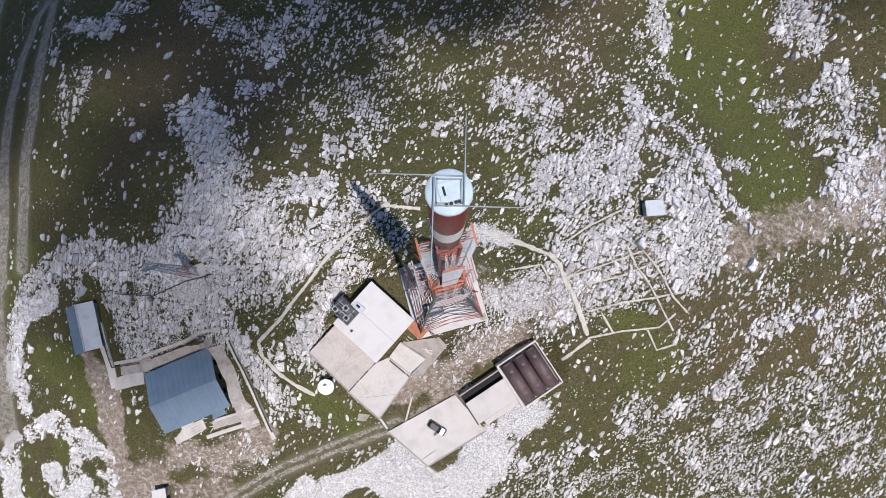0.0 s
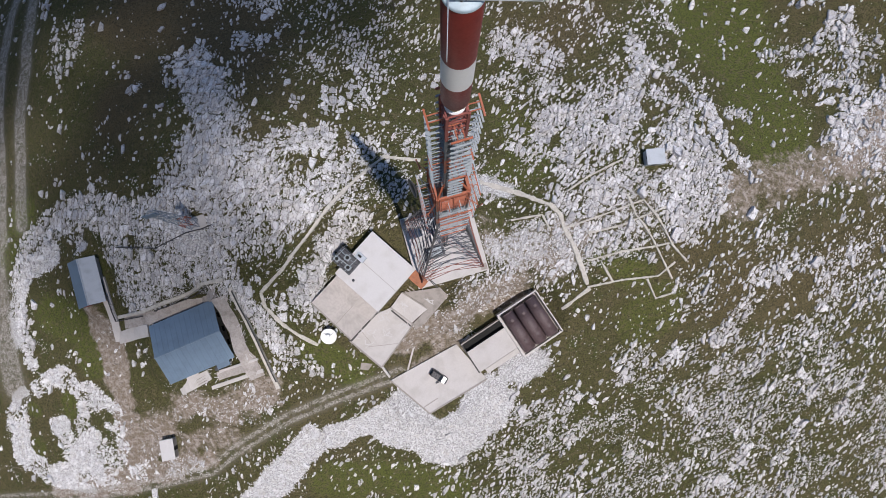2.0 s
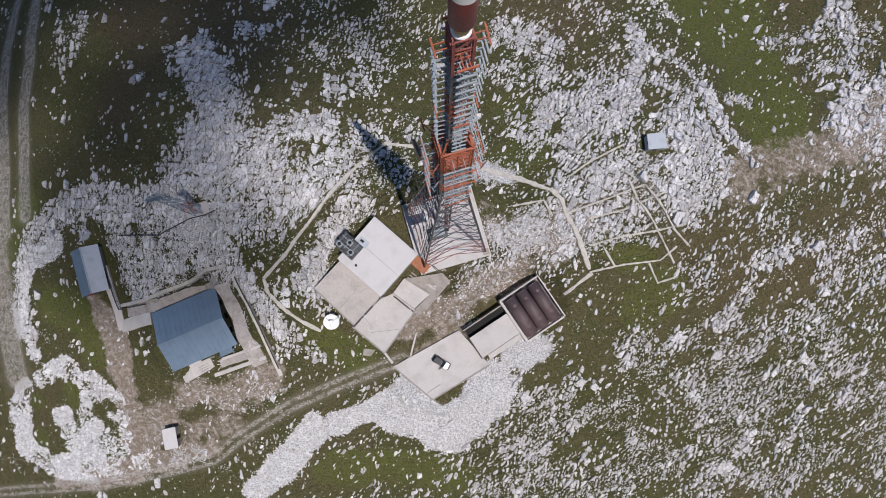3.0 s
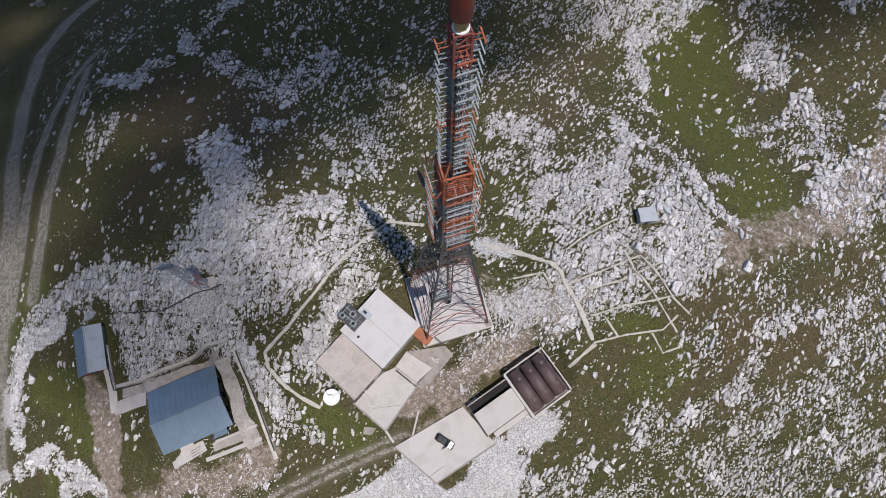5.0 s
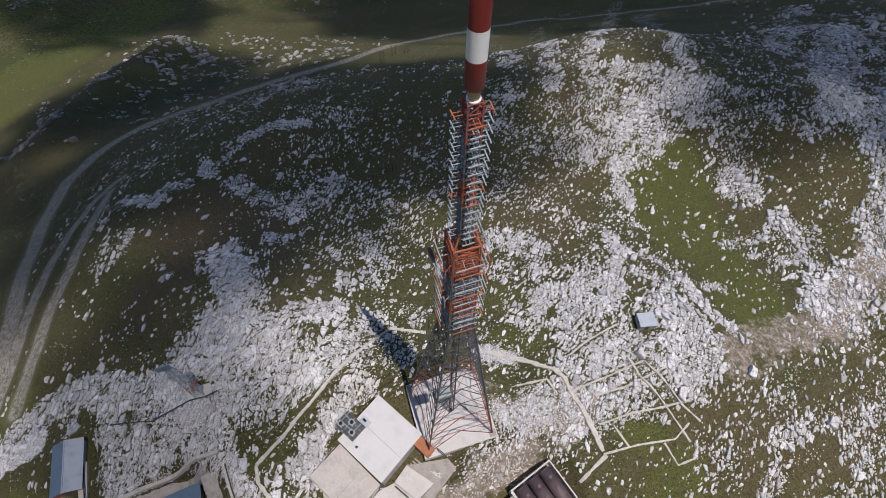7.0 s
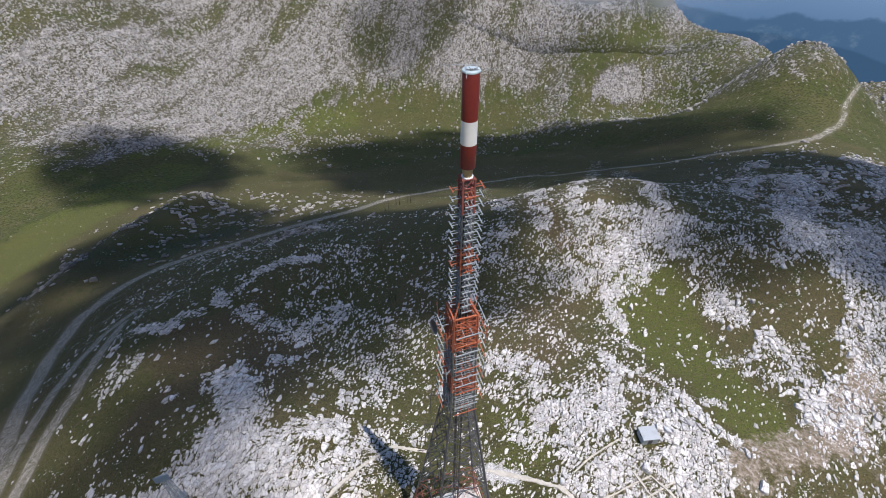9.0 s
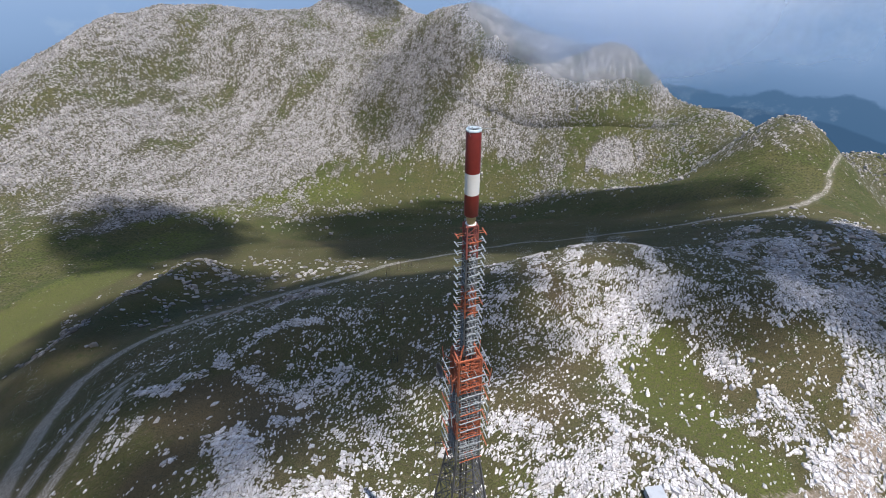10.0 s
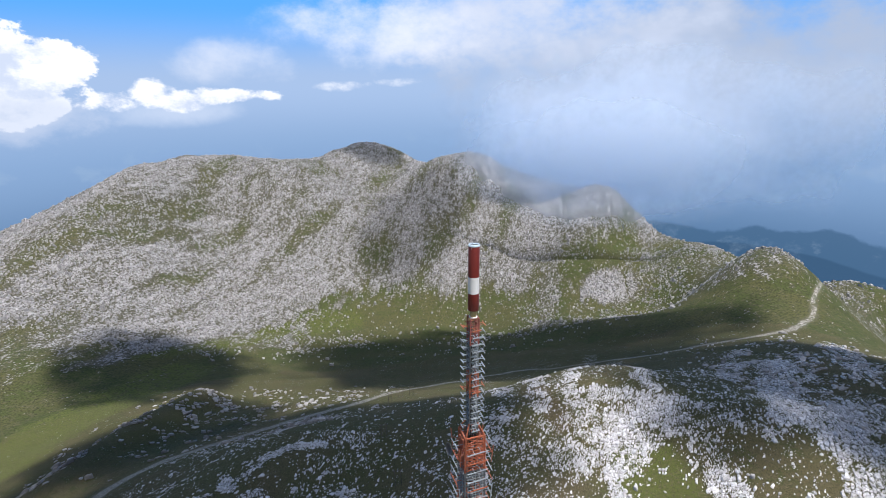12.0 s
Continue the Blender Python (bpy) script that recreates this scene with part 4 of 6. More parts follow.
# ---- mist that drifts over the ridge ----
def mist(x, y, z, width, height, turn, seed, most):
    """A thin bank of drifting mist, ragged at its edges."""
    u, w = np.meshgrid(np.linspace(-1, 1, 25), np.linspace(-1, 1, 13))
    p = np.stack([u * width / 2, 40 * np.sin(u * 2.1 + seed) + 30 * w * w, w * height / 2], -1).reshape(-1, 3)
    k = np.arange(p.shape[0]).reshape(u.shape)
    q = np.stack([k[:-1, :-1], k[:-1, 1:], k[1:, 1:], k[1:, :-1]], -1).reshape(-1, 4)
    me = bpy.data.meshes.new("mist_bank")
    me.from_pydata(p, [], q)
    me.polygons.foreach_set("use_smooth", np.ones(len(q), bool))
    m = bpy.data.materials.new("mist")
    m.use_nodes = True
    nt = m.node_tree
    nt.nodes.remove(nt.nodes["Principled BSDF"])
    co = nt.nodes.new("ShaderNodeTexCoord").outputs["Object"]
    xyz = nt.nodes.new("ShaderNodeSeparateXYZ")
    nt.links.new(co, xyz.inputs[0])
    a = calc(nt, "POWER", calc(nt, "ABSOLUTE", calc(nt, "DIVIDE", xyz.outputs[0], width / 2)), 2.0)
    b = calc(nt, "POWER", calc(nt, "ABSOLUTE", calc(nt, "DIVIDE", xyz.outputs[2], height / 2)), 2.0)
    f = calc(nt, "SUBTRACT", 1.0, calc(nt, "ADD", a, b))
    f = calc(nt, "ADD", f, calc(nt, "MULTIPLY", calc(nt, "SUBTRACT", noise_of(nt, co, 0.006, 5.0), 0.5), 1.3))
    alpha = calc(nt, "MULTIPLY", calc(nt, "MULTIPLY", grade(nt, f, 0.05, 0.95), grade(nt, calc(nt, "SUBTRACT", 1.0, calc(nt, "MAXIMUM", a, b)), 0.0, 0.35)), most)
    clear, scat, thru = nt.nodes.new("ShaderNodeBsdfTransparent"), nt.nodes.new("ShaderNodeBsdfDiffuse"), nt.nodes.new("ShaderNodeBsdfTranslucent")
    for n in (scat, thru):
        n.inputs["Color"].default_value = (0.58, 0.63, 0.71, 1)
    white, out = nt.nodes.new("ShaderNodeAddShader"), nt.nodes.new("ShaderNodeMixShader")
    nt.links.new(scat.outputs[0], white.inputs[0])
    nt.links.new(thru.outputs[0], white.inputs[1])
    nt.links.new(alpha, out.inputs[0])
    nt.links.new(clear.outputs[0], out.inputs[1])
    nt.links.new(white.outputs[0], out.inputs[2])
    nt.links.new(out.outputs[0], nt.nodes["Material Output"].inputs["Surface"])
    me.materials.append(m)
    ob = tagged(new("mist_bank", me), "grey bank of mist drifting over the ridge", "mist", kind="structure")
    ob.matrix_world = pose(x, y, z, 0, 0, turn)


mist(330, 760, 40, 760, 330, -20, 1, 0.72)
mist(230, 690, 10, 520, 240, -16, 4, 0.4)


# walls and terraces round the house: name, line, half width, rise, surface, label, category, depth
YARD = (
    ("yard_wall", ((-85.9, -9.1), (-81.8, -20.0), (-81.0, -25.0)), 0.9, 0.7, M_CONC, "pale concrete retaining wall round the house yard", "wall", 2.5),
    ("yard_wall", ((-81.2, -24.2), (-76.0, -22.6), (-71.4, -21.6)), 1.5, 0.6, M_CONC, "pale concrete retaining wall at the yard corner", "wall", 3.0),
    ("yard_terrace", ((-79.0, -20.0), (-71.5, -18.6), (-62.0, -15.0), (-52.4, -11.2)), 1.6, 0.3, M_YARD, "stained concrete walkway behind the house", "walkway", 3.0),
    ("yard_wall", ((-80.6, -18.8), (-73.2, -17.2), (-66.8, -14.6), (-55.0, -10.0), (-49.5, -8.9)), 0.4, 0.75, M_PATH, "low pale retaining wall above the walkway", "wall", 2.5),
    ("yard_terrace", ((-50.2, -12.6), (-46.2, -23.5), (-42.6, -31.5)), 2.9, 0.24, M_YARD, "wide cracked concrete terrace beside the house", "walkway", 2.5),
    ("yard_wall", ((-48.0, -10.8), (-43.0, -22.8), (-38.7, -34.5)), 0.5, 0.75, M_PATH, "pale retaining wall at the terrace edge", "wall", 2.5),
    ("yard_kerb", ((-50.2, -13.2), (-46.6, -24.8)), 0.25, 0.7, M_WALL, "low dark concrete kerb along the house gable", "kerb", 1.5),
    ("yard_terrace", ((-43.2, -28.4), (-54.0, -32.2)), 1.0, 0.3, M_YARD, "stained concrete step of the front yard", "walkway", 1.5),
    ("yard_kerb", ((-43.0, -27.2), (-53.6, -31.0)), 0.3, 0.6, M_CONC, "pale concrete kerb of the front yard", "kerb", 1.5),
    ("yard_kerb", ((-42.0, -30.0), (-55.3, -35.0)), 0.45, 0.5, M_CONC, "weathered lower kerb of the front yard", "kerb", 1.5),
    ("yard_terrace", ((-56.0, -31.8), (-63.5, -36.2)), 1.3, 0.35, M_CONC, "pale concrete slab before the house door", "slab", 1.5),
)


# ---- loose limestone, past counting ----
rng = np.random.default_rng(7)


SIDES = 6


def rock_field(name, x, y, size, turn, label, flat=0.6, material=None, stretch=(1.0, 2.1)):
    """Rounded, broken blocks sunk into the ground, all in one mesh."""
    n = len(x)
    ring = np.arange(SIDES) * 2 * math.pi / SIDES + rng.uniform(-0.42, 0.42, (n, SIDES))
    wide = rng.uniform(0.6, 1.2, (n, SIDES)) * 0.56
    lean = rng.normal(0, 0.1, (n, 2))
    layers = []
    for k, (shrink, h) in enumerate(((1.0, -0.55), (0.98, 0.3), (0.78, 0.5))):
        w = wide * shrink * (1 + rng.normal(0, 0.08, (n, SIDES)))
        layers.append(np.stack([w * np.cos(ring) + lean[:, :1] * h, w * np.sin(ring) + lean[:, 1:] * h, h + rng.normal(0, 0.09, (n, SIDES)) * (k > 0)], -1))
    v = np.concatenate(layers, 1)
    long = rng.uniform(*stretch, n)
    v = v * np.stack([size * long, size * rng.uniform(0.75, 1.05, n), size * flat * rng.uniform(0.6, 1.4, n)], -1)[:, None]
    v[..., 2] += v[..., 0] * rng.normal(0, 0.16, n)[:, None]
    c, s = np.cos(turn)[:, None], np.sin(turn)[:, None]
    px, py = v[..., 0] * c - v[..., 1] * s, v[..., 0] * s + v[..., 1] * c
    i = np.clip(np.searchsorted(xs, x) - 1, 0, nx - 2)
    j = np.clip(np.searchsorted(ys, y) - 1, 0, ny - 2)
    z = np.minimum(np.minimum(gz[j, i], gz[j, i + 1]), np.minimum(gz[j + 1, i], gz[j + 1, i + 1]))
    top = (gz[j, i] + gz[j + 1, i + 1]) / 2
    z = top * 0.75 + z * 0.25 + size * flat * 0.12
    pts = np.stack([px + x[:, None], py + y[:, None], v[..., 2] + z[:, None]], -1).reshape(-1, 3)
    a = np.arange(SIDES)
    b = (a + 1) % SIDES
    f = np.concatenate([np.stack([a, b, b + SIDES, a + SIDES], -1), np.stack([a + SIDES, b + SIDES, b + 2 * SIDES, a + 2 * SIDES], -1), [(12, 13, 14, 15), (12, 15, 16, 17)]])
    faces = (f[None] + (np.arange(n) * 3 * SIDES)[:, None, None]).reshape(-1, 4)
    me = bpy.data.meshes.new(name)
    me.from_pydata(pts, [], faces)
    me.materials.append(material or M_ROCK)
    return tagged(new(name, me), label, "rocks", kind="stuff")


def bedding(x):
    """The way in which the stones lie: steeper towards the house."""
    return radians(62) + radians(24) * (1 - ease(-50, -20, x)) + rng.normal(0, 0.24, len(x))


def on_pad(x, y, grow=1.02):
    hit = np.zeros(len(x), bool)
    for cx, cy, a, b, turn, h in PADS:
        hit |= oval(x, y, cx, cy, a * grow, b * grow, turn) < 1
    for lines_of, room in ((PATHS, 1.1), (FOUND, 0.75)):
        for line in lines_of:
            hit |= np.abs(near_road(x, y, line)) < room
    for row in YARD:
        hit |= np.abs(near_road(x, y, row[1])) < row[2] + 0.3
    return hit


STRIKE = radians(27)


def scatter(n, x0, x1, y0, y1, power, gain):
    x, y = rng.uniform(x0, x1, n), rng.uniform(y0, y1, n)
    s, r, b, t, _, _ = cover(x, y)
    clump = fractal(x, y, 5, 77, 3)
    keep = (rng.uniform(0, 1, n) < gain * np.power(s, power) * np.clip(clump * 4.2 - 1.5, 0.02, 1.6)) & (np.abs(t) > 2.2) & ~on_pad(x, y)
    x, y = x[keep], y[keep]
    # draw the stones into rows along the strike of the beds
    across = -x * math.sin(STRIKE) + y * math.cos(STRIKE)
    gap = 2.3
    pull = (np.round(across / gap + (lattice_noise(x, y, 30, 5) - 0.5)) - (lattice_noise(x, y, 30, 5) - 0.5)) * gap - across
    pull = pull * 0.55
    return x - pull * math.sin(STRIKE), y + pull * math.cos(STRIKE)


def pavement(name, label, x0, x1, y0, y1, turn, du, dv, seed, lo, fill, rise, choose, material=None):
    """Karst pavement: blocks with flat, broken tops between grown-over joints, on a bent lattice of cells."""
    c, s = math.cos(radians(turn)), math.sin(radians(turn))
    reach = math.hypot(x1 - x0, y1 - y0) / 2
    nu, nv = int(2 * reach / du) + 1, int(2 * reach / dv) + 1
    iu, iv = np.meshgrid(np.arange(nu + 1), np.arange(nv + 1))
    u = -reach + iu * du + rng.uniform(-0.3, 0.3, iu.shape) * du
    v = -reach + iv * dv + rng.uniform(-0.26, 0.26, iu.shape) * dv
    # courses broken against one another, and bent over the slope
    u = u + (iv % 2) * du * 0.22
    v = v + (fractal(u, v, 26, seed, 2) - 0.5) * 8
    px, py = (x0 + x1) / 2 + u * c - v * s, (y0 + y1) / 2 + u * s + v * c
    P = np.stack([px, py], -1)
    quad = np.stack([P[:-1, :-1], P[:-1, 1:], P[1:, 1:], P[1:, :-1]], 2).reshape(-1, 4, 2)
    mid = quad.mean(1)
    x, y = mid[:, 0], mid[:, 1]
    inside = (x > x0) & (x < x1) & (y > y0) & (y < y1)
    quad, mid, x, y = quad[inside], mid[inside], x[inside], y[inside]
    _, _, _, tr, _, _ = cover(x, y)
    st = ledges(x, y)
    # grass wins along the joints first
    patch = 0.45 * fractal(x, y, 6.5, seed + 3, 3) + 0.55 * lattice_noise((x * c + y * s) * 0.42, y * c - x * s, 2.0, seed + 8)
    want = np.minimum(st, 0.75) - lo - 0.04 - (patch - 0.5) * 1.9 - rng.uniform(-0.2, 0.2, len(x)) + (lattice_noise(x, y, 7, seed + 5) > choose) * -9.0
    keep = (want > 0) & (rng.uniform(0, 1, len(x)) < fill) & (np.abs(tr) > 2.2) & ~on_pad(x, y)
    quad, mid, want = quad[keep], mid[keep], want[keep]
    n = len(quad)
    ring = np.stack([quad[:, 0], (quad[:, 0] + quad[:, 1]) / 2, quad[:, 1], (quad[:, 1] + quad[:, 2]) / 2, quad[:, 2], (quad[:, 2] + quad[:, 3]) / 2, quad[:, 3], (quad[:, 3] + quad[:, 0]) / 2], 1)
    tight = rng.uniform(0.55, 0.95, n)[:, None] * rng.uniform(0.84, 1.06, (n, 8)) * np.array([0.9, 1.0] * 4)[None]
    arm = (ring - mid[:, None]) * tight[..., None]
    size = np.sqrt(np.abs(arm).max(1).prod(-1)) * 2
    i = np.clip(np.searchsorted(xs, mid[:, 0]) - 1, 0, nx - 2)
    j = np.clip(np.searchsorted(ys, mid[:, 1]) - 1, 0, ny - 2)
    fu = ((mid[:, 0] - xs[i]) / (xs[i + 1] - xs[i]))
    fv = ((mid[:, 1] - ys[j]) / (ys[j + 1] - ys[j]))
    z = (gz[j, i] * (1 - fu) + gz[j, i + 1] * fu) * (1 - fv) + (gz[j + 1, i] * (1 - fu) + gz[j + 1, i + 1] * fu) * fv
    slope_u = (gz[j, i + 1] - gz[j, i]) / (xs[i + 1] - xs[i])
    slope_v = (gz[j + 1, i] - gz[j, i]) / (ys[j + 1] - ys[j])
    h = rise * np.clip(rng.lognormal(-0.25, 0.5, n), 0.25, 2.0) * (0.6 + 0.4 * size)
    tilt = rng.normal(0, 0.07, (n, 2))
    layers = []
    for shrink, top in ((1.04, -0.7), (1.0, 0.66), (0.86, 1.0)):
        a = arm * shrink * (1 + rng.normal(0, 0.035, (n, 8, 1)))
        ground_z = z[:, None] + slope_u[:, None] * a[..., 0] + slope_v[:, None] * a[..., 1]
        lift = (h * top)[:, None] + ((a[..., 0] * tilt[:, :1] + a[..., 1] * tilt[:, 1:]) + rng.normal(0, 0.05, (n, 8)) * size[:, None]) * (top > 0)
        layers.append(np.concatenate([mid[:, None] + a, (ground_z + np.where(top > 0, lift, -0.7))[..., None]], -1))
    pts = np.concatenate(layers, 1).reshape(-1, 3)
    k = np.arange(8)
    k2 = (k + 1) % 8
    f = np.concatenate([np.stack([k, k2, k2 + 8, k + 8], -1), np.stack([k + 8, k2 + 8, k2 + 16, k + 16], -1), [(16, 17, 18, 19), (16, 19, 20, 23), (20, 21, 22, 23)]])
    faces = (f[None] + (np.arange(n) * 24)[:, None, None]).reshape(-1, 4)
    me = bpy.data.meshes.new(name)
    me.from_pydata(pts, [], faces)
    me.materials.append(material or M_ROCK)
    return tagged(new(name, me), label, "rocks", kind="stuff")


def beds(x0, x1, y0, y1, du, dv, gain, power, seed):
    """Stones in broken courses along the strike, with gaps where grass has won."""
    reach = math.hypot(x1 - x0, y1 - y0) / 2
    u, v = np.meshgrid(np.arange(-reach, reach, du), np.arange(-reach, reach, dv))
    u = (u + (np.arange(v.shape[0])[:, None] % 2) * du * 0.5).ravel()
    v = v.ravel()
    u = u + rng.normal(0, du * 0.2, len(u))
    v = v + rng.normal(0, dv * 0.12, len(v)) + (fractal(u, v, 26, seed, 2) - 0.5) * 7
    x = (x0 + x1) / 2 + u * math.cos(STRIKE) - v * math.sin(STRIKE)
    y = (y0 + y1) / 2 + u * math.sin(STRIKE) + v * math.cos(STRIKE)
    s, r, b, t, _, _ = cover(x, y)
    # some courses stand out, others are lost under the turf
    patch = 0.6 * fractal(u * 0.28, v, 4.2, seed + 3, 2) + 0.4 * fractal(x, y, 9, seed + 6, 2)
    keep = (x > x0) & (x < x1) & (y > y0) & (y < y1) & (np.abs(t) > 2.2) & ~on_pad(x, y)
    keep &= rng.uniform(0, 1, len(x)) < gain * np.power(s, power) * np.clip(patch * 5.0 - 1.8, 0.08, 1.2)
    return x[keep], y[keep]


EDGE = 4
for x0, x1, y0, y1, turn, seed in ((-150, EDGE, -85, 200, 84, 71), (EDGE, 190, -85, 200, 63, 83)):
    pavement("limestone_pavement", "broad pale limestone blocks of a karst pavement", x0, x1, y0, y1, turn, 2.5, 1.75, seed, 0.52, 0.9, 0.28, 0.62)
    pavement("limestone_blocks", "pale grey limestone blocks bedded in mountain grass", x0, x1, y0, y1, turn, 1.35, 0.95, seed + 20, 0.53, 0.85, 0.24, 2.0)
pavement("crest_blocks", "grey-white limestone blocks of the rocky crest", 190, 300, 60, 300, 70, 2.8, 1.9, 97, 0.45, 0.85, 0.34, 2.0)
pavement("roadside_ledges", "grey limestone ledges above the dirt track", -260, -60, 150, 330, 30, 3.2, 2.0, 99, 0.36, 0.8, 0.6, 2.0, M_SCREE)
bx, by = beds(-60, 190, -85, 130, 1.0, 0.9, 2.3, 1.0, 71)
rock_field("limestone_courses", bx, by, np.clip(rng.lognormal(-0.82, 0.4, len(bx)), 0.2, 1.1), bedding(bx), "slanting limestone slabs in courses across the slope", 0.6, None, (1.4, 3.0))
cx_, cy_ = scatter(230000, -150, 190, -85, 200, 0.6, 0.34)
rock_field("limestone_stones", cx_, cy_, np.clip(rng.lognormal(-1.0, 0.55, len(cx_)), 0.16, 1.4), bedding(cx_), "pale limestone stones strewn over grass", 0.48)
dx_, dy_ = rng.uniform(-52, 26, 26000), rng.uniform(-72, -34, 26000)
_, dr, _, _, _, _ = cover(dx_, dy_)
keep = (dr > 0.4) & ~on_pad(dx_, dy_, 1.1)
rock_field("white_rubble", dx_[keep], dy_[keep], rng.lognormal(-1.5, 0.45, int(keep.sum())), rng.uniform(0, 6.28, int(keep.sum())), "white quarry rubble tipped below the parking slab", 0.8, M_RUBBLE)
dx_, dy_ = rng.uniform(-125, -72, 26000), rng.uniform(-75, 10, 26000)
_, dr, _, dt, _, _ = cover(dx_, dy_)
keep = (dr > 0.35) & ~on_pad(dx_, dy_, 1.1) & (np.abs(dt) > 2.2)
rock_field("spoil_rubble", dx_[keep], dy_[keep], rng.lognormal(-1.2, 0.45, int(keep.sum())), rng.uniform(0, 6.28, int(keep.sum())), "white limestone spoil heaped round the shed's hollow", 0.8, M_RUBBLE)
# single boulders that stand over the meadow's rim
ROW = ((95.8, 79.5), (99.5, 72.3), (92.6, 67.4), (97, 56.9), (103.6, 45.7), (95.8, 37.4), (58.5, 93.3), (60.3, 79.2), (45.6, 42.4), (30.7, 32.5), (25, 31), (52.7, 32.3))
gx_ = np.concatenate([rng.normal(p[0], 2.6, 7) for p in ROW])
gy_ = np.concatenate([rng.normal(p[1], 2.6, 7) for p in ROW])
rock_field("limestone_boulders", gx_, gy_, np.clip(rng.lognormal(0.05, 0.4, len(gx_)), 0.6, 1.8), bedding(gx_), "large weathered limestone boulders along the meadow's edge", 0.85)
ex_, ey_ = scatter(26000, 150, 320, 40, 330, 1.2, 0.5)
fx_, fy_ = scatter(16000, -260, -40, 170, 320, 1.2, 0.5)
rock_field("outlying_rocks", np.concatenate([ex_, fx_]), np.concatenate([ey_, fy_]), np.clip(rng.lognormal(0.2, 0.45, len(ex_) + len(fx_)), 0.4, 3.5), STRIKE + rng.normal(0, 0.5, len(ex_) + len(fx_)), "grey limestone outcrops on the outlying slopes", 0.6, M_SCREE)


def scree(name, x, y, size, label, material):
    """Four-sided blocks, each a single small island of one mesh."""
    n = len(x)
    a = rng.uniform(0, 6.28, n)[:, None] + np.arange(4)[None] * 1.5708 + rng.uniform(-0.35, 0.35, (n, 4))
    r = size[:, None] * rng.uniform(0.42, 0.8, (n, 4))
    z = hills_at(x, y)[:, None]
    low = np.stack([x[:, None] + r * np.cos(a), y[:, None] + r * np.sin(a), z - size[:, None] * 0.6 + 0 * a], -1)
    top = np.stack([x[:, None] + r * 0.72 * np.cos(a), y[:, None] + r * 0.72 * np.sin(a), z + size[:, None] * rng.uniform(0.3, 0.75, (n, 4))], -1)
    pts = np.concatenate([low, top], 1).reshape(-1, 3)
    f = np.array([(0, 1, 5, 4), (1, 2, 6, 5), (2, 3, 7, 6), (3, 0, 4, 7), (4, 5, 6, 7)])
    me = bpy.data.meshes.new(name)
    me.from_pydata(pts, [], (f[None] + (np.arange(n) * 8)[:, None, None]).reshape(-1, 4))
    me.materials.append(material)
    return tagged(new(name, me), label, "rocks", kind="stuff")


def hills_at(x, y):
    """Height of the ground's own mesh at many places."""
    i = np.clip(np.searchsorted(xs, x) - 1, 0, nx - 2)
    j = np.clip(np.searchsorted(ys, y) - 1, 0, ny - 2)
    u, v = (x - xs[i]) / (xs[i + 1] - xs[i]), (y - ys[j]) / (ys[j + 1] - ys[j])
    return (gz[j, i] * (1 - u) + gz[j, i + 1] * u) * (1 - v) + (gz[j + 1, i] * (1 - u) + gz[j + 1, i + 1] * u) * v


hx_, hy_ = rng.uniform(-900, 520, 260000), rng.uniform(440, 1200, 260000)
hs, _, _, ht, _, _ = cover(hx_, hy_)
keep = rng.uniform(0, 1, 260000) < 0.75 * np.power(hs, 1.2) * np.clip(fractal(hx_ - 0.42 * hy_, hy_ * 0.4, 24, 91) * 3.4 - 1.0, 0.05, 1.6)
scree("mountain_boulders", hx_[keep], hy_[keep], np.clip(rng.lognormal(0.62, 0.42, int(keep.sum())), 0.9, 5.0), "grey boulders and scree on the far mountainside", M_SCREE)


# ---- building blocks ----
def link(name, bm, material, parent=None, label=""):
    me = bpy.data.meshes.new(name)
    bm.normal_update()
    bm.to_mesh(me)
    bm.free()
    me.materials.append(material)
    ob = new(name, me)
    if parent is not None:
        ob.parent = parent
    if label:
        ob["label"] = label
    return ob


def part(name, bm, material, parent, label=""):
    return link(name, bm, material, parent, label)


def thing(name, x, y, z, turn, label, category, group="", kind=""):
    ob = new(name)
    ob.empty_display_size = 0.5
    ob.matrix_world = pose(x, y, z, 0, 0, turn)
    return tagged(ob, label, category, group, kind)


def brick(bm, x0, y0, z0, x1, y1, z1, bevel=0.0):
    made = bmesh.ops.create_cube(bm, size=1)["verts"]
    for v in made:
        v.co = Vector(((x0 + x1) / 2 + v.co.x * (x1 - x0), (y0 + y1) / 2 + v.co.y * (y1 - y0), (z0 + z1) / 2 + v.co.z * (z1 - z0)))
    if bevel:
        edges = list({e for v in made for e in v.link_edges})
        bmesh.ops.bevel(bm, geom=edges, offset=bevel, segments=1, affect="EDGES")
    return bm


def block(x0, y0, z0, x1, y1, z1, bevel=0.0):
    return brick(bmesh.new(), x0, y0, z0, x1, y1, z1, bevel)


def prism(bm, points, z0, z1):
    low = [bm.verts.new((x, y, z0)) for x, y in points]
    top = [bm.verts.new((x, y, z1)) for x, y in points]
    n = len(points)
    bm.faces.new(top)
    bm.faces.new(low[::-1])
    for i in range(n):
        bm.faces.new((low[i], low[(i + 1) % n], top[(i + 1) % n], top[i]))
    bmesh.ops.recalc_face_normals(bm, faces=bm.faces)
    return bm


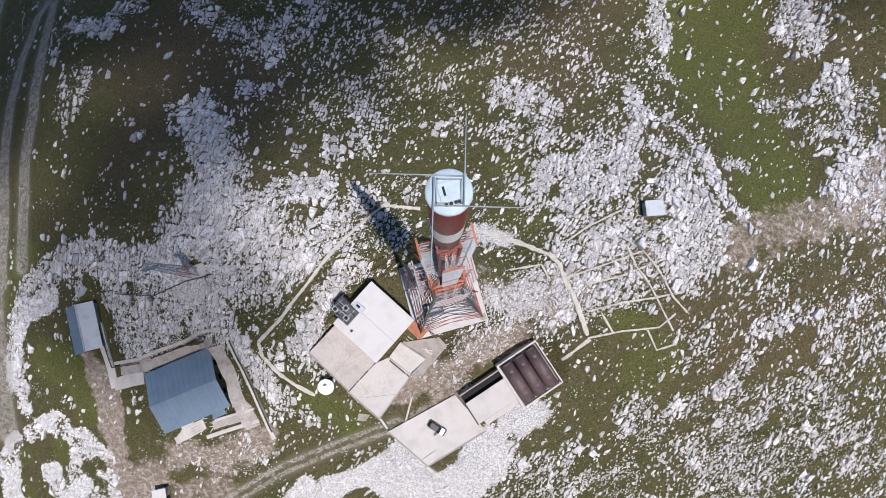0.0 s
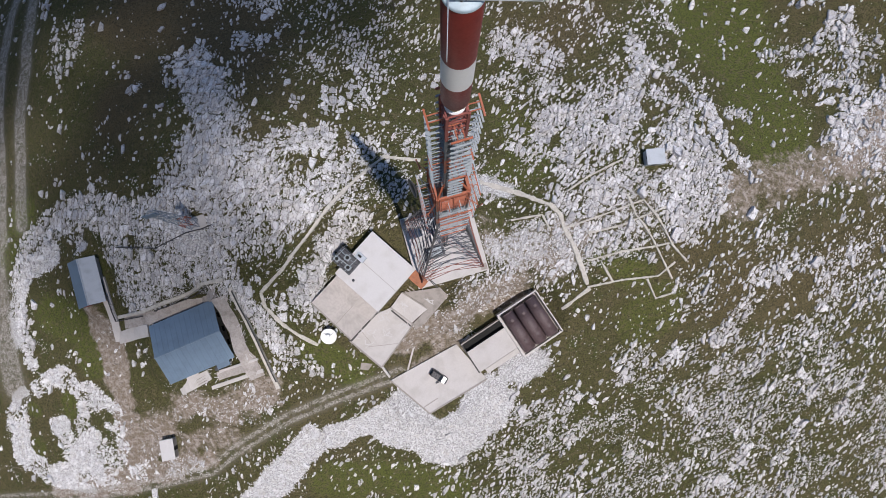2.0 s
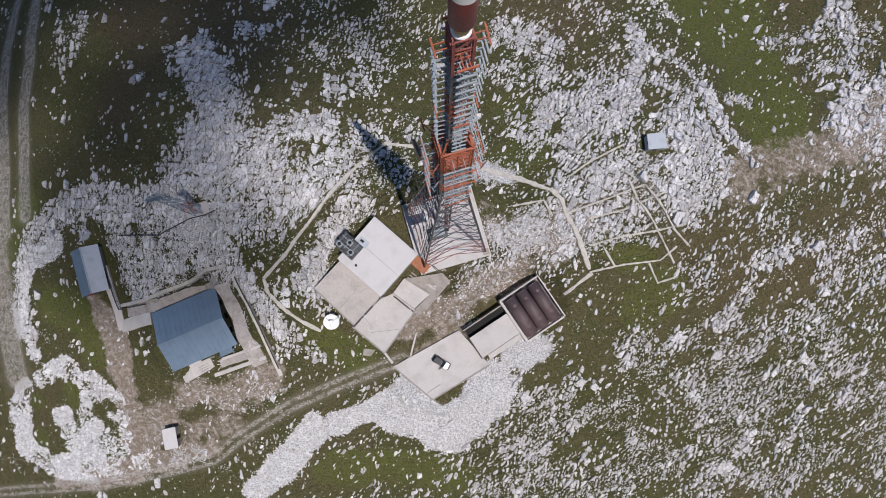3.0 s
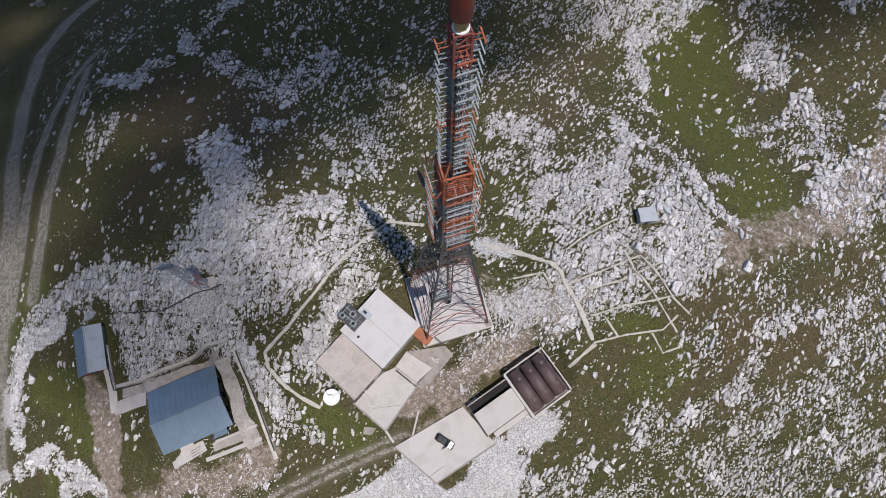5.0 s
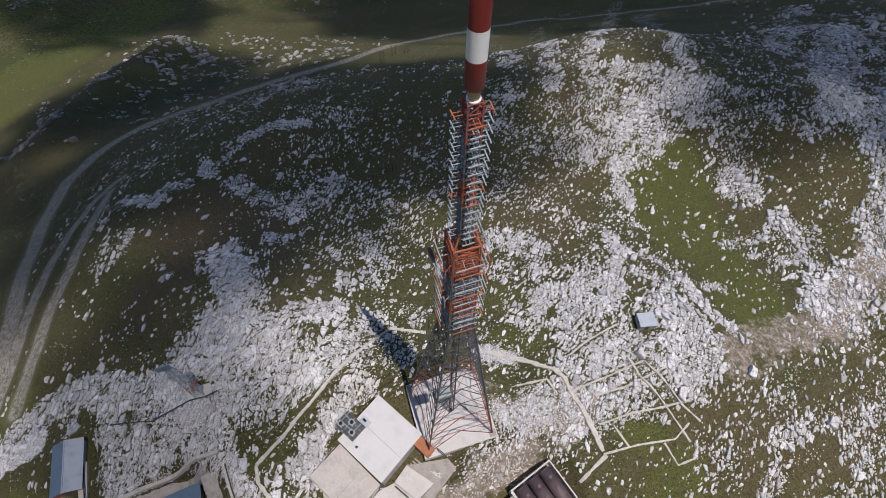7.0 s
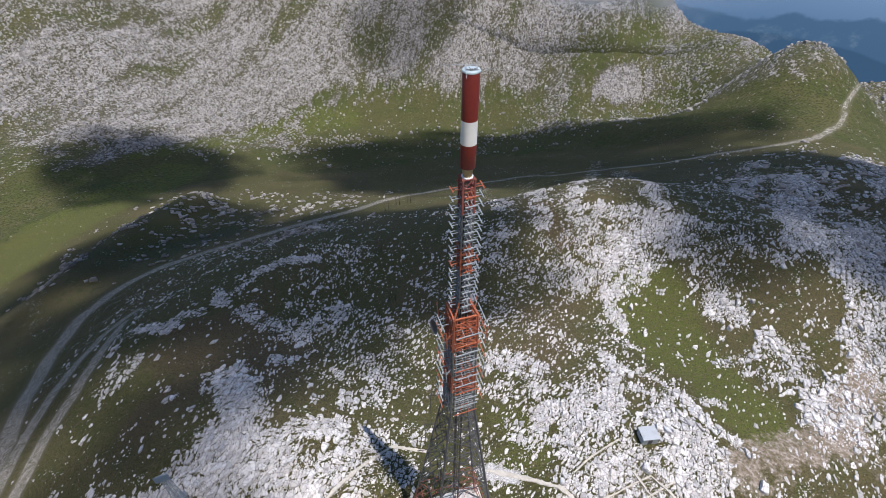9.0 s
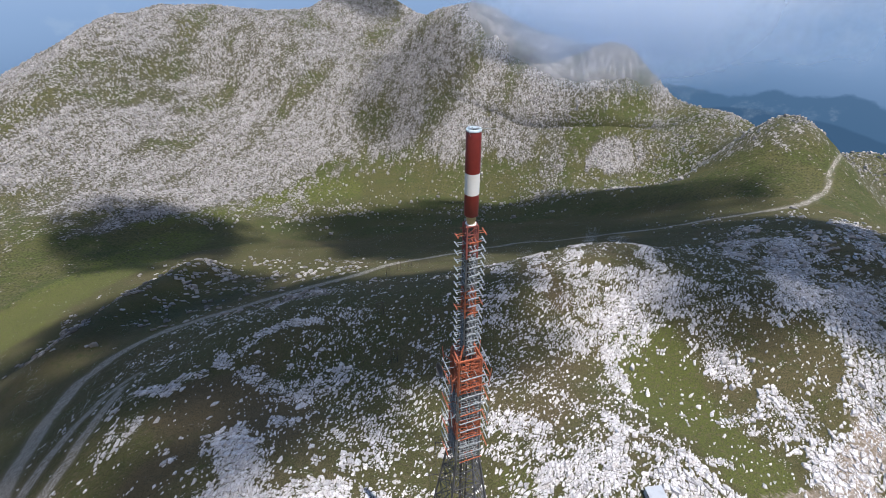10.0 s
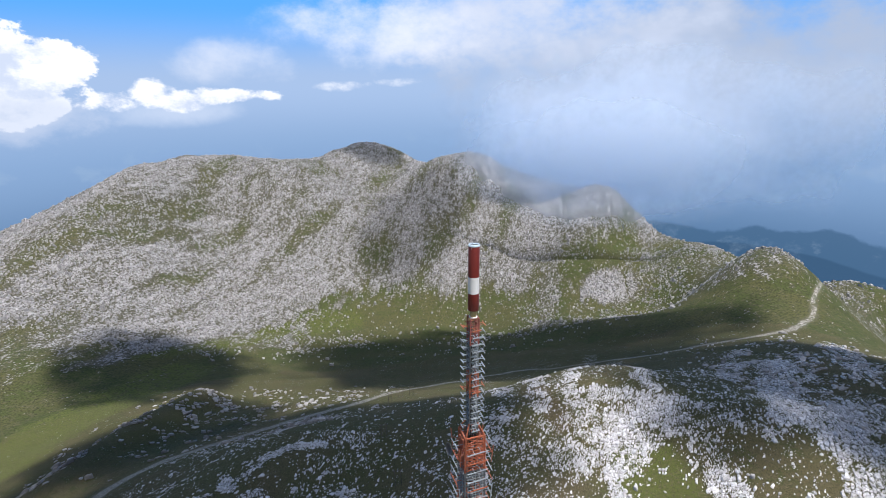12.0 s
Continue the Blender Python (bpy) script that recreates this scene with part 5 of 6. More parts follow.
def beam(bm, p, q, w, h=None):
    """A square bar from p to q."""
    p, q = Vector(p), Vector(q)
    d = (q - p).normalized()
    side = d.cross(Vector((0, 0, 1)))
    side = side.normalized() if side.length > 0.01 else Vector((1, 0, 0))
    up = side.cross(d)
    h = h or w
    ring = [side * w / 2 + up * h / 2, -side * w / 2 + up * h / 2, -side * w / 2 - up * h / 2, side * w / 2 - up * h / 2]
    a, b = [bm.verts.new(p + r) for r in ring], [bm.verts.new(q + r) for r in ring]
    for i in range(4):
        bm.faces.new((a[i], a[(i + 1) % 4], b[(i + 1) % 4], b[i]))
    bm.faces.new(a[::-1])
    bm.faces.new(b)
    return bm


def bars(*runs):
    bm = bmesh.new()
    for p, q, w in runs:
        beam(bm, p, q, w)
    return bm


def tube(bm, p, q, r, sides=16, r2=None, caps=True):
    p, q = Vector(p), Vector(q)
    made = bmesh.ops.create_cone(bm, cap_ends=caps, segments=sides, radius1=r, radius2=r if r2 is None else r2, depth=(q - p).length)["verts"]
    m = Matrix.Translation((p + q) / 2) @ (q - p).to_track_quat("Z", "Y").to_matrix().to_4x4()
    bmesh.ops.transform(bm, matrix=m, verts=made)
    for v in made:
        for f in v.link_faces:
            f.smooth = len(f.verts) == 4
    return bm


def lathe(profile, sides=32):
    bm = bmesh.new()
    rings = [[bm.verts.new((r * math.cos(6.28319 * k / sides), r * math.sin(6.28319 * k / sides), z)) for k in range(sides)] for r, z in profile]
    for a, b in zip(rings[:-1], rings[1:]):
        for k in range(sides):
            bm.faces.new((a[k], a[(k + 1) % sides], b[(k + 1) % sides], b[k])).smooth = True
    return bm


# ---- the mast: four splayed legs, a square shaft hung with aerials, a slim shaft, a striped radome ----
mast = thing("broadcast_mast", -0.2, 0.2, 0.0, 17, "tall red and white lattice broadcast mast with striped radome", "mast")
FOOT, WAIST, NECK = 7.3, 1.75, 1.5


def half(z):
    return FOOT + (WAIST - FOOT) * z / 50.0 if z < 50 else WAIST + (NECK - WAIST) * (z - 50) / 20.0


CORNERS = ((-1, -1), (1, -1), (1, 1), (-1, 1))
BAYS = (0.3, 8.0, 15.5, 22.5, 29.0, 34.5, 39.5, 44.0, 47.5, 50.5)
for k, (sx, sy) in enumerate(CORNERS):
    for z0, z1, m in ((0.3, 13.0, M_RUST), (13.0, 50.5, M_GREY)):
        part("leg", bars(((sx * half(z0), sy * half(z0), z0), (sx * half(z1), sy * half(z1), z1), 0.27)), m, mast)
for n, (z0, z1) in enumerate(zip(BAYS[:-1], BAYS[1:])):
    m = M_RUST if n < 2 else M_GREY
    h0, h1 = half(z0), half(z1)
    for k in range(4):
        a, b = CORNERS[k], CORNERS[(k + 1) % 4]
        p0, q0, p1, q1 = ((s[0] * h, s[1] * h, z) for s, h, z in ((a, h0, z0), (b, h0, z0), (a, h1, z1), (b, h1, z1)))
        mid = tuple((Vector(p1) + Vector(q1)) / 2)
        m0 = tuple((Vector(p0) + Vector(q0)) / 2)
        runs = [(p1, q1, 0.12)]
        if n < 5:
            lo, hi = tuple(Vector(p0).lerp(Vector(p1), 0.5)), tuple(Vector(q0).lerp(Vector(q1), 0.5))
            runs += [(p0, mid, 0.13), (q0, mid, 0.13)] + [(f, tuple(Vector(e).lerp(Vector(mid), 0.5)), 0.07) for f, e in ((lo, p0), (hi, q0), (lo, p1), (hi, q1))]
        else:
            runs += [(p0, q1, 0.1), (q0, p1, 0.1)]
        for run in runs:
            part("brace", bars(run), m, mast)
    for s in (-1, 1):
        part("diaphragm_bar", bars(((-h1, -h1 * s, z1), (h1, h1 * s, z1), 0.09)), m, mast)
# shaft between 50 and 70 m
BANDS = ((50.5, 55.4, M_STEEL), (55.4, 59.0, M_ORANGE), (59.0, 64.2, M_STEEL), (64.2, 70.2, M_ORANGE))
for z0, z1, m in BANDS:
    for sx, sy in CORNERS:
        part("leg", bars(((sx * half(z0), sy * half(z0), z0), (sx * half(z1), sy * half(z1), z1), 0.24)), M_SHAFT if m is M_STEEL else m, mast)
    steps = max(2, round((z1 - z0) / 1.3))
    for k in range(4):
        a, b = CORNERS[k], CORNERS[(k + 1) % 4]
        for s in range(steps):
            za, zb = z0 + (z1 - z0) * s / steps, z0 + (z1 - z0) * (s + 1) / steps
            pa, qb = (a[0] * half(za), a[1] * half(za), za), (b[0] * half(zb), b[1] * half(zb), zb)
            pb, qa = (a[0] * half(zb), a[1] * half(zb), zb), (b[0] * half(za), b[1] * half(za), za)
            for run in ((pa, qb, 0.1), (qa, pb, 0.1), (pb, qb, 0.12)):
                part("brace", bars(run), M_SHAFT if m is M_STEEL else m, mast)
# slim shaft between 70 and 88.6 m
SLIM = 0.62
TIERS = ((70.2, 76.6, M_STEEL), (76.6, 80.6, M_ORANGE), (80.6, 85.2, M_STEEL), (85.2, 89.3, M_BRICK))
for z0, z1, m in TIERS:
    for sx, sy in CORNERS:
        part("leg", bars(((sx * SLIM, sy * SLIM, z0), (sx * SLIM, sy * SLIM, z1), 0.18)), M_SHAFT if m is M_STEEL else m, mast)
    steps = round((z1 - z0) / 0.95)
    for k in range(4):
        a, b = CORNERS[k], CORNERS[(k + 1) % 4]
        for s in range(steps):
            za, zb = z0 + (z1 - z0) * s / steps, z0 + (z1 - z0) * (s + 1) / steps
            part("brace", bars(((a[0] * SLIM, a[1] * SLIM, za), (b[0] * SLIM, b[1] * SLIM, zb), 0.08)), M_SHAFT if m is M_STEEL else m, mast)
            part("brace", bars(((a[0] * SLIM, a[1] * SLIM, zb), (b[0] * SLIM, b[1] * SLIM, zb), 0.1)), m, mast)
for k, (sx, sy) in enumerate(CORNERS):
    ex, ey = CORNERS[(k + 1) % 4]
    part("collar_strut", bars(((sx * 1.5, sy * 1.5, 70.2), (sx * SLIM, sy * SLIM, 72.2), 0.16)), M_ORANGE, mast)
    part("collar_beam", bars(((sx * 1.5, sy * 1.5, 70.2), (ex * 1.5, ey * 1.5, 70.2), 0.2)), M_ORANGE, mast)
# ladder and feeder cables inside
bm = bars(((-0.25, 0.3, 0.5), (-0.25, 0.3, 88.5), 0.06), ((0.25, 0.3, 0.5), (0.25, 0.3, 88.5), 0.06))
for s in range(150):
    beam(bm, (-0.25, 0.3, 0.8 + s * 0.58), (0.25, 0.3, 0.8 + s * 0.58), 0.045)
part("ladder", bm, M_GREY, mast)["kind"] = "stuff"
part("ladder_cage", bars(((-0.5, 0.75, 1.0), (-0.5, 0.75, 9.0), 0.08), ((0.5, 0.75, 1.0), (0.5, 0.75, 9.0), 0.08), ((-0.5, 0.0, 9.0), (0.5, 0.8, 9.0), 0.25), ((-0.5, 0.0, 16.0), (0.5, 0.8, 16.0), 0.25)), M_ORANGE, mast, "orange cage round the ladder foot")
part("feeder_cable", bars(((-0.45, -0.3, 0.5), (-0.45, -0.3, 88), 0.3), ((0.42, -0.35, 0.5), (0.42, -0.35, 70), 0.2)), M_BLACK, mast, "bundle of black feeder cables")


def aerial(name, z, face, off, length, reach, material, tilt=0.0, rods=2):
    """A dipole on two arms off one face of the shaft."""
    a = radians(90 * face)
    out, side = Vector((math.sin(a), -math.cos(a), 0)), Vector((math.cos(a), math.sin(a), 0))
    bm = bmesh.new()
    root, tip = out * off, out * (off + reach)
    up = Vector((0, 0, 1))
    for s in (-0.16, 0.16):
        beam(bm, root + side * s * length + up * z, tip + side * s * length + up * (z + tilt * s), 0.065)
    beam(bm, tip - side * length / 2 + up * (z - tilt), tip + side * length / 2 + up * (z + tilt), 0.115)
    if rods > 1:
        beam(bm, root + side * -length * 0.42 + up * (z - tilt * 0.8), root + side * length * 0.42 + up * (z + tilt * 0.8), 0.06)
    return part(name, bm, material, mast)


def paint(z):
    for z0, z1, m in TIERS + BANDS:
        if z0 <= z < z1:
            return m
    return M_STEEL


for s in range(16):
    z = 71.4 + s * 1.1
    for face in range(4):
        aerial("dipole_aerial", z + 0.2 * (face % 2), face, SLIM, 1.3, 1.0, M_STEEL if s % 3 or paint(z) is M_STEEL else M_ORANGE, 0.06)
for s in range(11):
    z = 51.8 + s * 1.65
    for face in range(4):
        aerial("panel_aerial", z + 0.3 * (face % 2), face, half(z), 3.3, 1.25, M_STEEL if s % 3 else M_ORANGE, 0.14)
# dense reflector screens behind the lower aerials
for z0, z1, m in BANDS:
    for face in range(4):
        a = radians(90 * face)
        out, side = Vector((math.sin(a), -math.cos(a), 0)), Vector((math.cos(a), math.sin(a), 0))
        screen = part("reflector_screen", bars((out * (half(z0) + 0.25) + Vector((0, 0, z0 + 0.3)), out * (half(z1) + 0.25) + Vector((0, 0, z1 - 0.2)), 0.07)), m, mast)
        for s in range(int((z1 - z0 - 0.4) / 0.5)):
            z = z0 + 0.4 + s * 0.5
            c = out * (half(z) + 0.22) + Vector((0, 0, z))
            part("screen_bar", bars((c - side * 1.35, c + side * 1.35, 0.055)), m, screen)
        for s in (-1.2, 1.2):
            part("screen_post", bars((out * (half(z0) + 0.25) + side * s + Vector((0, 0, z0 + 0.3)), out * (half(z1) + 0.25) + side * s + Vector((0, 0, z1 - 0.2)), 0.06)), m, screen)
# stand-off whips round the orange stage
for k in range(4):
    a = radians(90 * k + 40)
    d = Vector((math.cos(a), math.sin(a), 0))
    for z in (60.5, 67.6):
        part("whip_aerial", bars((d * 1.6 + Vector((0, 0, z)), d * 3.5 + Vector((0, 0, z + 0.3)), 0.08), (d * 3.4 + Vector((0, 0, z - 1.5)), d * 3.7 + Vector((0, 0, z + 1.7)), 0.11)), M_STEEL if z < 65 else M_ORANGE, mast)
# black yagis and an equipment stage on the lower legs
for z, reach in ((52.0, 4.6), (44.5, 5.4), (37.0, 6.0)):
    bm = bars(((-half(z), 0.5, z), (-half(z) - reach * 0.55, 1.0, z), 0.1))
    yagi = part("yagi_aerial", bm, M_BLACK, mast)
    for s in range(5):
        x = -half(z) - reach * (0.12 + 0.1 * s)
        part("element", bars(((x, -0.4, z), (x, 2.0, z), 0.05)), M_BLACK, yagi)
    part("drop_rod", bars(((-half(z) - reach * 0.5, 1.0, z - 6), (-half(z) - reach * 0.5, 1.0, z + 0.3), 0.07)), M_BLACK, yagi)
part("equipment_stage", block(-4.6, -3.9, 23.6, -0.9, -1.7, 23.75), M_GREY, mast, "grey steel equipment stage")
part("equipment_cabinet", block(-4.2, -3.5, 23.75, -1.4, -2.1, 24.9, 0.05), M_STEEL, mast, "pale blue-grey equipment cabinet")
bm = bmesh.new()
for x in (-4.6, -2.8, -0.9):
    for y in (-3.9, -1.7):
        beam(bm, (x, y, 23.7), (x, y, 24.9), 0.06)
for y in (-3.9, -1.7):
    beam(bm, (-4.6, y, 24.9), (-0.9, y, 24.9), 0.06)
part("stage_railing", bm, M_GREY, mast)
bm = lathe([(0.05, 0.0), (0.5, 0.06), (0.95, 0.3), (1.0, 0.34), (0.95, 0.36)], 20)
bmesh.ops.transform(bm, matrix=pose(-3.1, 0.8, 67.2, 0, -80, 10), verts=bm.verts)
part("link_dish", bm, M_GREY, mast, "dark grey microwave link dish")
part("dish_arm", bars(((-1.5, 0.6, 67.2), (-3.1, 0.8, 67.2), 0.12)), M_GREY, mast)
# neck, radome and its cap
part("neck", lathe([(0.0, 89.4), (0.45, 89.4), (0.47, 89.6), (0.54, 90.1), (0.56, 90.5), (0.0, 90.5)], 24), M_OCHRE, mast, "ochre steel neck below the radome")
part("neck_flange", lathe([(0.3, 89.25), (0.6, 89.25), (0.6, 89.45), (0.3, 89.45)], 24), M_WHITE, mast, "white flange under the neck")
RAD = 0.77
radome = part("radome", lathe([(0.0, 90.45), (RAD - 0.03, 90.45), (RAD, 90.5), (RAD, 93.0)], 48), M_RED, mast, "oxide red radome tube")
part("radome_band", lathe([(RAD + 0.004, 93.0), (RAD + 0.004, 95.4)], 48), M_WHITE, mast, "white radome band")
part("radome_head", lathe([(RAD, 95.4), (RAD, 99.85), (RAD - 0.02, 99.9)], 48), M_RED, mast, "oxide red radome head")
cap = part("radome_cap", lathe([(RAD + 0.02, 99.78), (RAD + 0.03, 99.9), (RAD - 0.02, 99.97), (0.3, 100.0), (0.0, 100.0)], 48), M_CAP, mast, "pale blue flat radome cap")
for k in range(4):
    a = radians(90 * k - 17)
    d, s = Vector((math.cos(a), math.sin(a), 0)), Vector((-math.sin(a), math.cos(a), 0))
    part("cap_pole", tube(bmesh.new(), s * -0.5 - d * 0.45 + Vector((0, 0, 100.12)), s * -0.5 + d * 2.6 + Vector((0, 0, 100.15)), 0.03, 10, 0.015), M_STEEL, cap)
    part("hatch_rail", bars((s * 0.4 - d * 0.42 + Vector((0, 0, 100.06)), s * 0.4 + d * 0.42 + Vector((0, 0, 100.06)), 0.05)), M_STEEL, cap)
part("hatch", block(-0.34, -0.34, 100.0, 0.34, 0.34, 100.05, 0.015), M_CAP, cap)
part("hatch_slot", block(-0.2, -0.12, 100.045, -0.12, 0.2, 100.06), M_DARK, cap)
for x in (-0.2, -0.04, 0.12, 0.24):
    part("obstruction_light", lathe([(0.06, 100.0), (0.06, 100.1), (0.04, 100.15), (0.0, 100.16)], 12), M_BLACK, cap).location = (x, -0.42, 0)

slab = thing("mast_slab", -0.2, 0.2, 0, 17, "pale concrete slab under the broadcast mast", "slab")
part("slab_top", block(-8.3, -8.3, -2.2, 8.3, 8.3, 0.12, 0.05), M_CONC, slab)
for sx, sy in CORNERS:
    part("leg_plinth", block(sx * FOOT - 0.7, sy * FOOT - 0.7, 0.1, sx * FOOT + 0.7, sy * FOOT + 0.7, 0.5, 0.05), M_OLDC, slab)
part("drain_cover", lathe([(0.0, 0.15), (0.45, 0.15), (0.45, 0.12)], 16), M_DARK, slab)
duct = thing("cable_duct_house", -5.9, -7.9, 0.0, -40, "orange steel cable entry housing at the mast foot", "cable housing")
part("housing", block(-2.0, -1.1, -0.2, 2.0, 1.1, 2.2, 0.06), M_DUCT, duct)
part("housing_lid", block(-2.1, -1.2, 2.2, 2.1, 1.2, 2.32, 0.03), M_DUCT, duct)
bm = bmesh.new()
prev = None
for k in range(13):
    a = radians(180 * k / 12)
    p = (2.2 + 2.4 * math.sin(a), 0.9 + 1.2 * math.cos(a) * 0.6 + 1.4 * k / 12, 1.3 - 0.5 * math.sin(a))
    if prev:
        beam(bm, prev, p, 0.18)
    prev = p
part("cable_loop", bm, M_BLACK, duct)


# ---- transmitter hall ----
def flat_roof(parent, hx, hy, z0, z1, m_wall, m_roof, over=0.25, thick=0.35):
    part("wall_body", block(-hx + over, -hy + over, z0, hx - over, hy - over, z1 - thick), m_wall, parent)
    part("roof_slab", block(-hx, -hy, z1 - thick, hx, hy, z1, 0.04), m_roof, parent)


hall = thing("transmitter_hall", -15.2, -6.4, 0, -40, "flat-roofed white transmitter hall beside the broadcast mast", "building")
flat_roof(hall, 6.4, 6.2, -3.2, 4.0, M_WALL, M_ROOF)
part("roof_joint", block(-6.38, -0.3, 4.0, 6.38, -0.22, 4.012), M_OLDC, hall)
part("roof_vent", lathe([(0.22, 4.0), (0.22, 4.35), (0.3, 4.4), (0.0, 4.5)], 12), M_GREY, hall).location = (-2.2, -4.6, 0)
bm = bmesh.new()
for k in range(5):
    brick(bm, -6.16 + k * 2.4, -6.0, 0.6, -5.0 + k * 2.4, -5.94, 2.2)
part("window_row", bm, M_DARK, hall, "dark windows under the eaves")
part("door", block(2.6, -6.02, -2.4, 3.8, -5.94, -0.2), M_BRICK, hall)
wing = thing("hall_wing", -22.2, -14.4, 0, -41, "lower flat-roofed concrete wing of the transmitter hall", "building")
flat_roof(wing, 6.1, 4.25, -3.2, 1.0, M_WALL, M_WING)
part("roof_joint", block(1.2, -4.1, 1.0, 1.3, 1.6, 1.04), M_OLDC, wing)
part("parapet", block(-6.1, -4.5, 0.7, 6.1, -4.26, 1.2, 0.03), M_OLDC, wing)
for x in (-4.5, -1.0, 2.5):
    part("window", block(x, -4.28, -1.9, x + 1.5, -4.24, -0.5), M_DARK, wing)
terrace = thing("hall_terrace", 0, 0, 0, 0, "cracked pale concrete terrace in front of the hall", "terrace")
part("terrace_slab", prism(bmesh.new(), [(-21.3, -22.2), (-13.8, -28.0), (-6.9, -18.1), (-12.0, -14.4), (-15.2, -16.0)], -5.4, -2.0), M_CONC, terrace)


def low_wall(a, b, z, h, w, m, parent, name):
    bm = bmesh.new()
    beam(bm, (a[0], a[1], z + h / 2), (b[0], b[1], z + h / 2), w, h)
    return part(name, bm, m, parent)


low_wall((-12.1, -14.5), (-7.0, -18.0), -2.4, 1.0, 0.3, M_WALL, terrace, "retaining_wall")
# flat black strip added for the wing's shaded step edge on the terrace
low_wall((-14.7, -14.8), (-21.3, -22.4), -2.0, 0.06, 0.8, M_BLACK, terrace, "drain_gutter")
# black strip laid where the step's shadow line falls
low_wall((-12.0, -15.1), (-7.4, -18.6), -2.0, 0.08, 0.35, M_BLACK, terrace, "drain_gutter")
low_wall((-15.4, -15.6), (-16.6, -17.4), -2.2, 1.3, 0.3, M_WALL, terrace, "stub_wall")
low_wall((-21.2, -22.3), (-13.8, -28.1), -5.0, 3.3, 0.3, M_OLDC, terrace, "edge_wall")
low_wall((-13.7, -28.0), (-6.8, -18.2), -5.0, 3.15, 0.3, M_OLDC, terrace, "edge_wall")
for a, b in (((-18.6, -20.1), (-16.4, -22.6)), ((-10.2, -22.6), (-17.6, -23.6))):
    low_wall(a, b, -2.0, 0.012, 0.1, M_OLDC, terrace, "slab_crack")
apron = thing("hall_apron", 0, 0, 0, 0, "low pale concrete apron between hall and mast", "terrace")
part("apron_slab", prism(bmesh.new(), [(-12.0, -14.3), (-7.1, -17.8), (-3.6, -14.5), (-9.6, -10.9)], -5.0, -1.45), M_CONC, apron)
part("lower_slab", prism(bmesh.new(), [(-9.3, -11.0), (-3.7, -14.6), (-6.9, -18.0), (-6.2, -19.4), (-4.5, -18.0), (0.9, -11.4), (-0.9, -9.6)], -5.0, -1.65), M_OLDC, apron, "greyer stained lower slab")
low_wall((-9.5, -11.0), (-3.7, -14.5), -2.2, 1.0, 0.3, M_OLDC, apron, "retaining_wall")
low_wall((0.9, -11.5), (-4.5, -18.1), -5.0, 3.4, 0.25, M_OLDC, apron, "edge_wall")
for k in range(4):
    bm = bmesh.new()
    beam(bm, (-8.0 - 0.45 * k, -9.6 - 0.55 * k, -2.1 + 0.18 * k), (-6.8 - 0.45 * k, -10.5 - 0.55 * k, -2.1 + 0.18 * k), 0.32, 0.2)
    part("step", bm, M_OLDC, apron)
pad = thing("broken_pad", -17.7, -27.8, floor_at(-17.7, -27.8), 20, "broken pinkish concrete pad below the terrace", "slab")
part("pad", prism(bmesh.new(), [(-1.5, -0.6), (0.2, -1.4), (1.7, -0.3), (0.6, 0.9), (0.0, 1.5), (-0.9, 0.6)], -0.5, 0.2), M_OLDC, pad)
fallen = thing("fallen_beam", -7.5, -26.9, floor_at(-7.5, -26.9) + 0.3, 77, "long concrete beam lying beside the track", "beam")
part("beam", block(-3.0, -0.2, -0.5, 3.0, 0.2, 0.12, 0.03), M_CONC, fallen)
# loose boards on the terraces
rb = random.Random(5)
board_0 = None
for x, y, z, spread, n in ((-17.5, -21.5, -2.0, 2.0, 7), (-13.6, -16.6, -2.0, 1.1, 6), (-12.8, -20.2, -2.0, 0.8, 5), (-9.0, -19.2, -2.0, 1.0, 5), (-9.0, -14.2, -1.45, 0.9, 5), (-3.4, -13.0, -1.65, 0.9, 3)):
    for k in range(2 * n):
        m = pose(x + rb.uniform(-spread, spread), y + rb.uniform(-spread, spread), z + 0.012 + 0.05 * (k % 2), 0, 0, rb.uniform(0, 180))
        if board_0 is None:
            board_0 = thing("loose_board", 0, 0, 0, 0, "pale weathered board lying loose on concrete", "board", "boards strewn on the terrace")
            board_0.matrix_world = m
            part("plank", block(-0.55, -0.08, 0, 0.55, 0.08, 0.05), M_ROOF, board_0)
        else:
            copy_thing(board_0, m)
gear = thing("roof_cooling_unit", -21.3, -4.6, 4.0, -40, "dark tangle of cooling pipes and fans at the hall roof edge", "cooling unit")
part("deck", block(-3.2, -1.9, -3.6, 2.2, 2.0, 0.06, 0.03), M_GREY, gear)
for k in range(7):
    y = -1.6 + 0.53 * k
    part("pipe_run", tube(bmesh.new(), (-3.0, y, 0.35 + 0.25 * (k % 3)), (2.0, y + 0.3 * (-1) ** k, 0.35 + 0.25 * ((k + 1) % 3)), 0.09 + 0.03 * (k % 2), 8), (M_BLACK, M_GREY, M_STEEL)[k % 3], gear)
for k in range(6):
    x = -2.8 + 0.9 * k
    part("rack_bar", bars(((x, -1.8, 0.1), (x + 0.4, 1.9, 1.1), 0.11), ((x, -1.8, 0.0), (x, -1.8, 1.4), 0.1)), M_GREY if k % 2 else M_STEEL, gear)
for x, y in ((-2.2, -0.9), (-0.6, 0.8), (0.9, -0.7)):
    fan = part("fan_case", block(x - 0.65, y - 0.55, 0.06, x + 0.65, y + 0.55, 0.95, 0.05), M_STEEL, gear)
    part("fan_grille", lathe([(0.0, 0.97), (0.4, 0.97), (0.42, 0.93)], 16), M_DARK, fan).location = (x, y, 0)
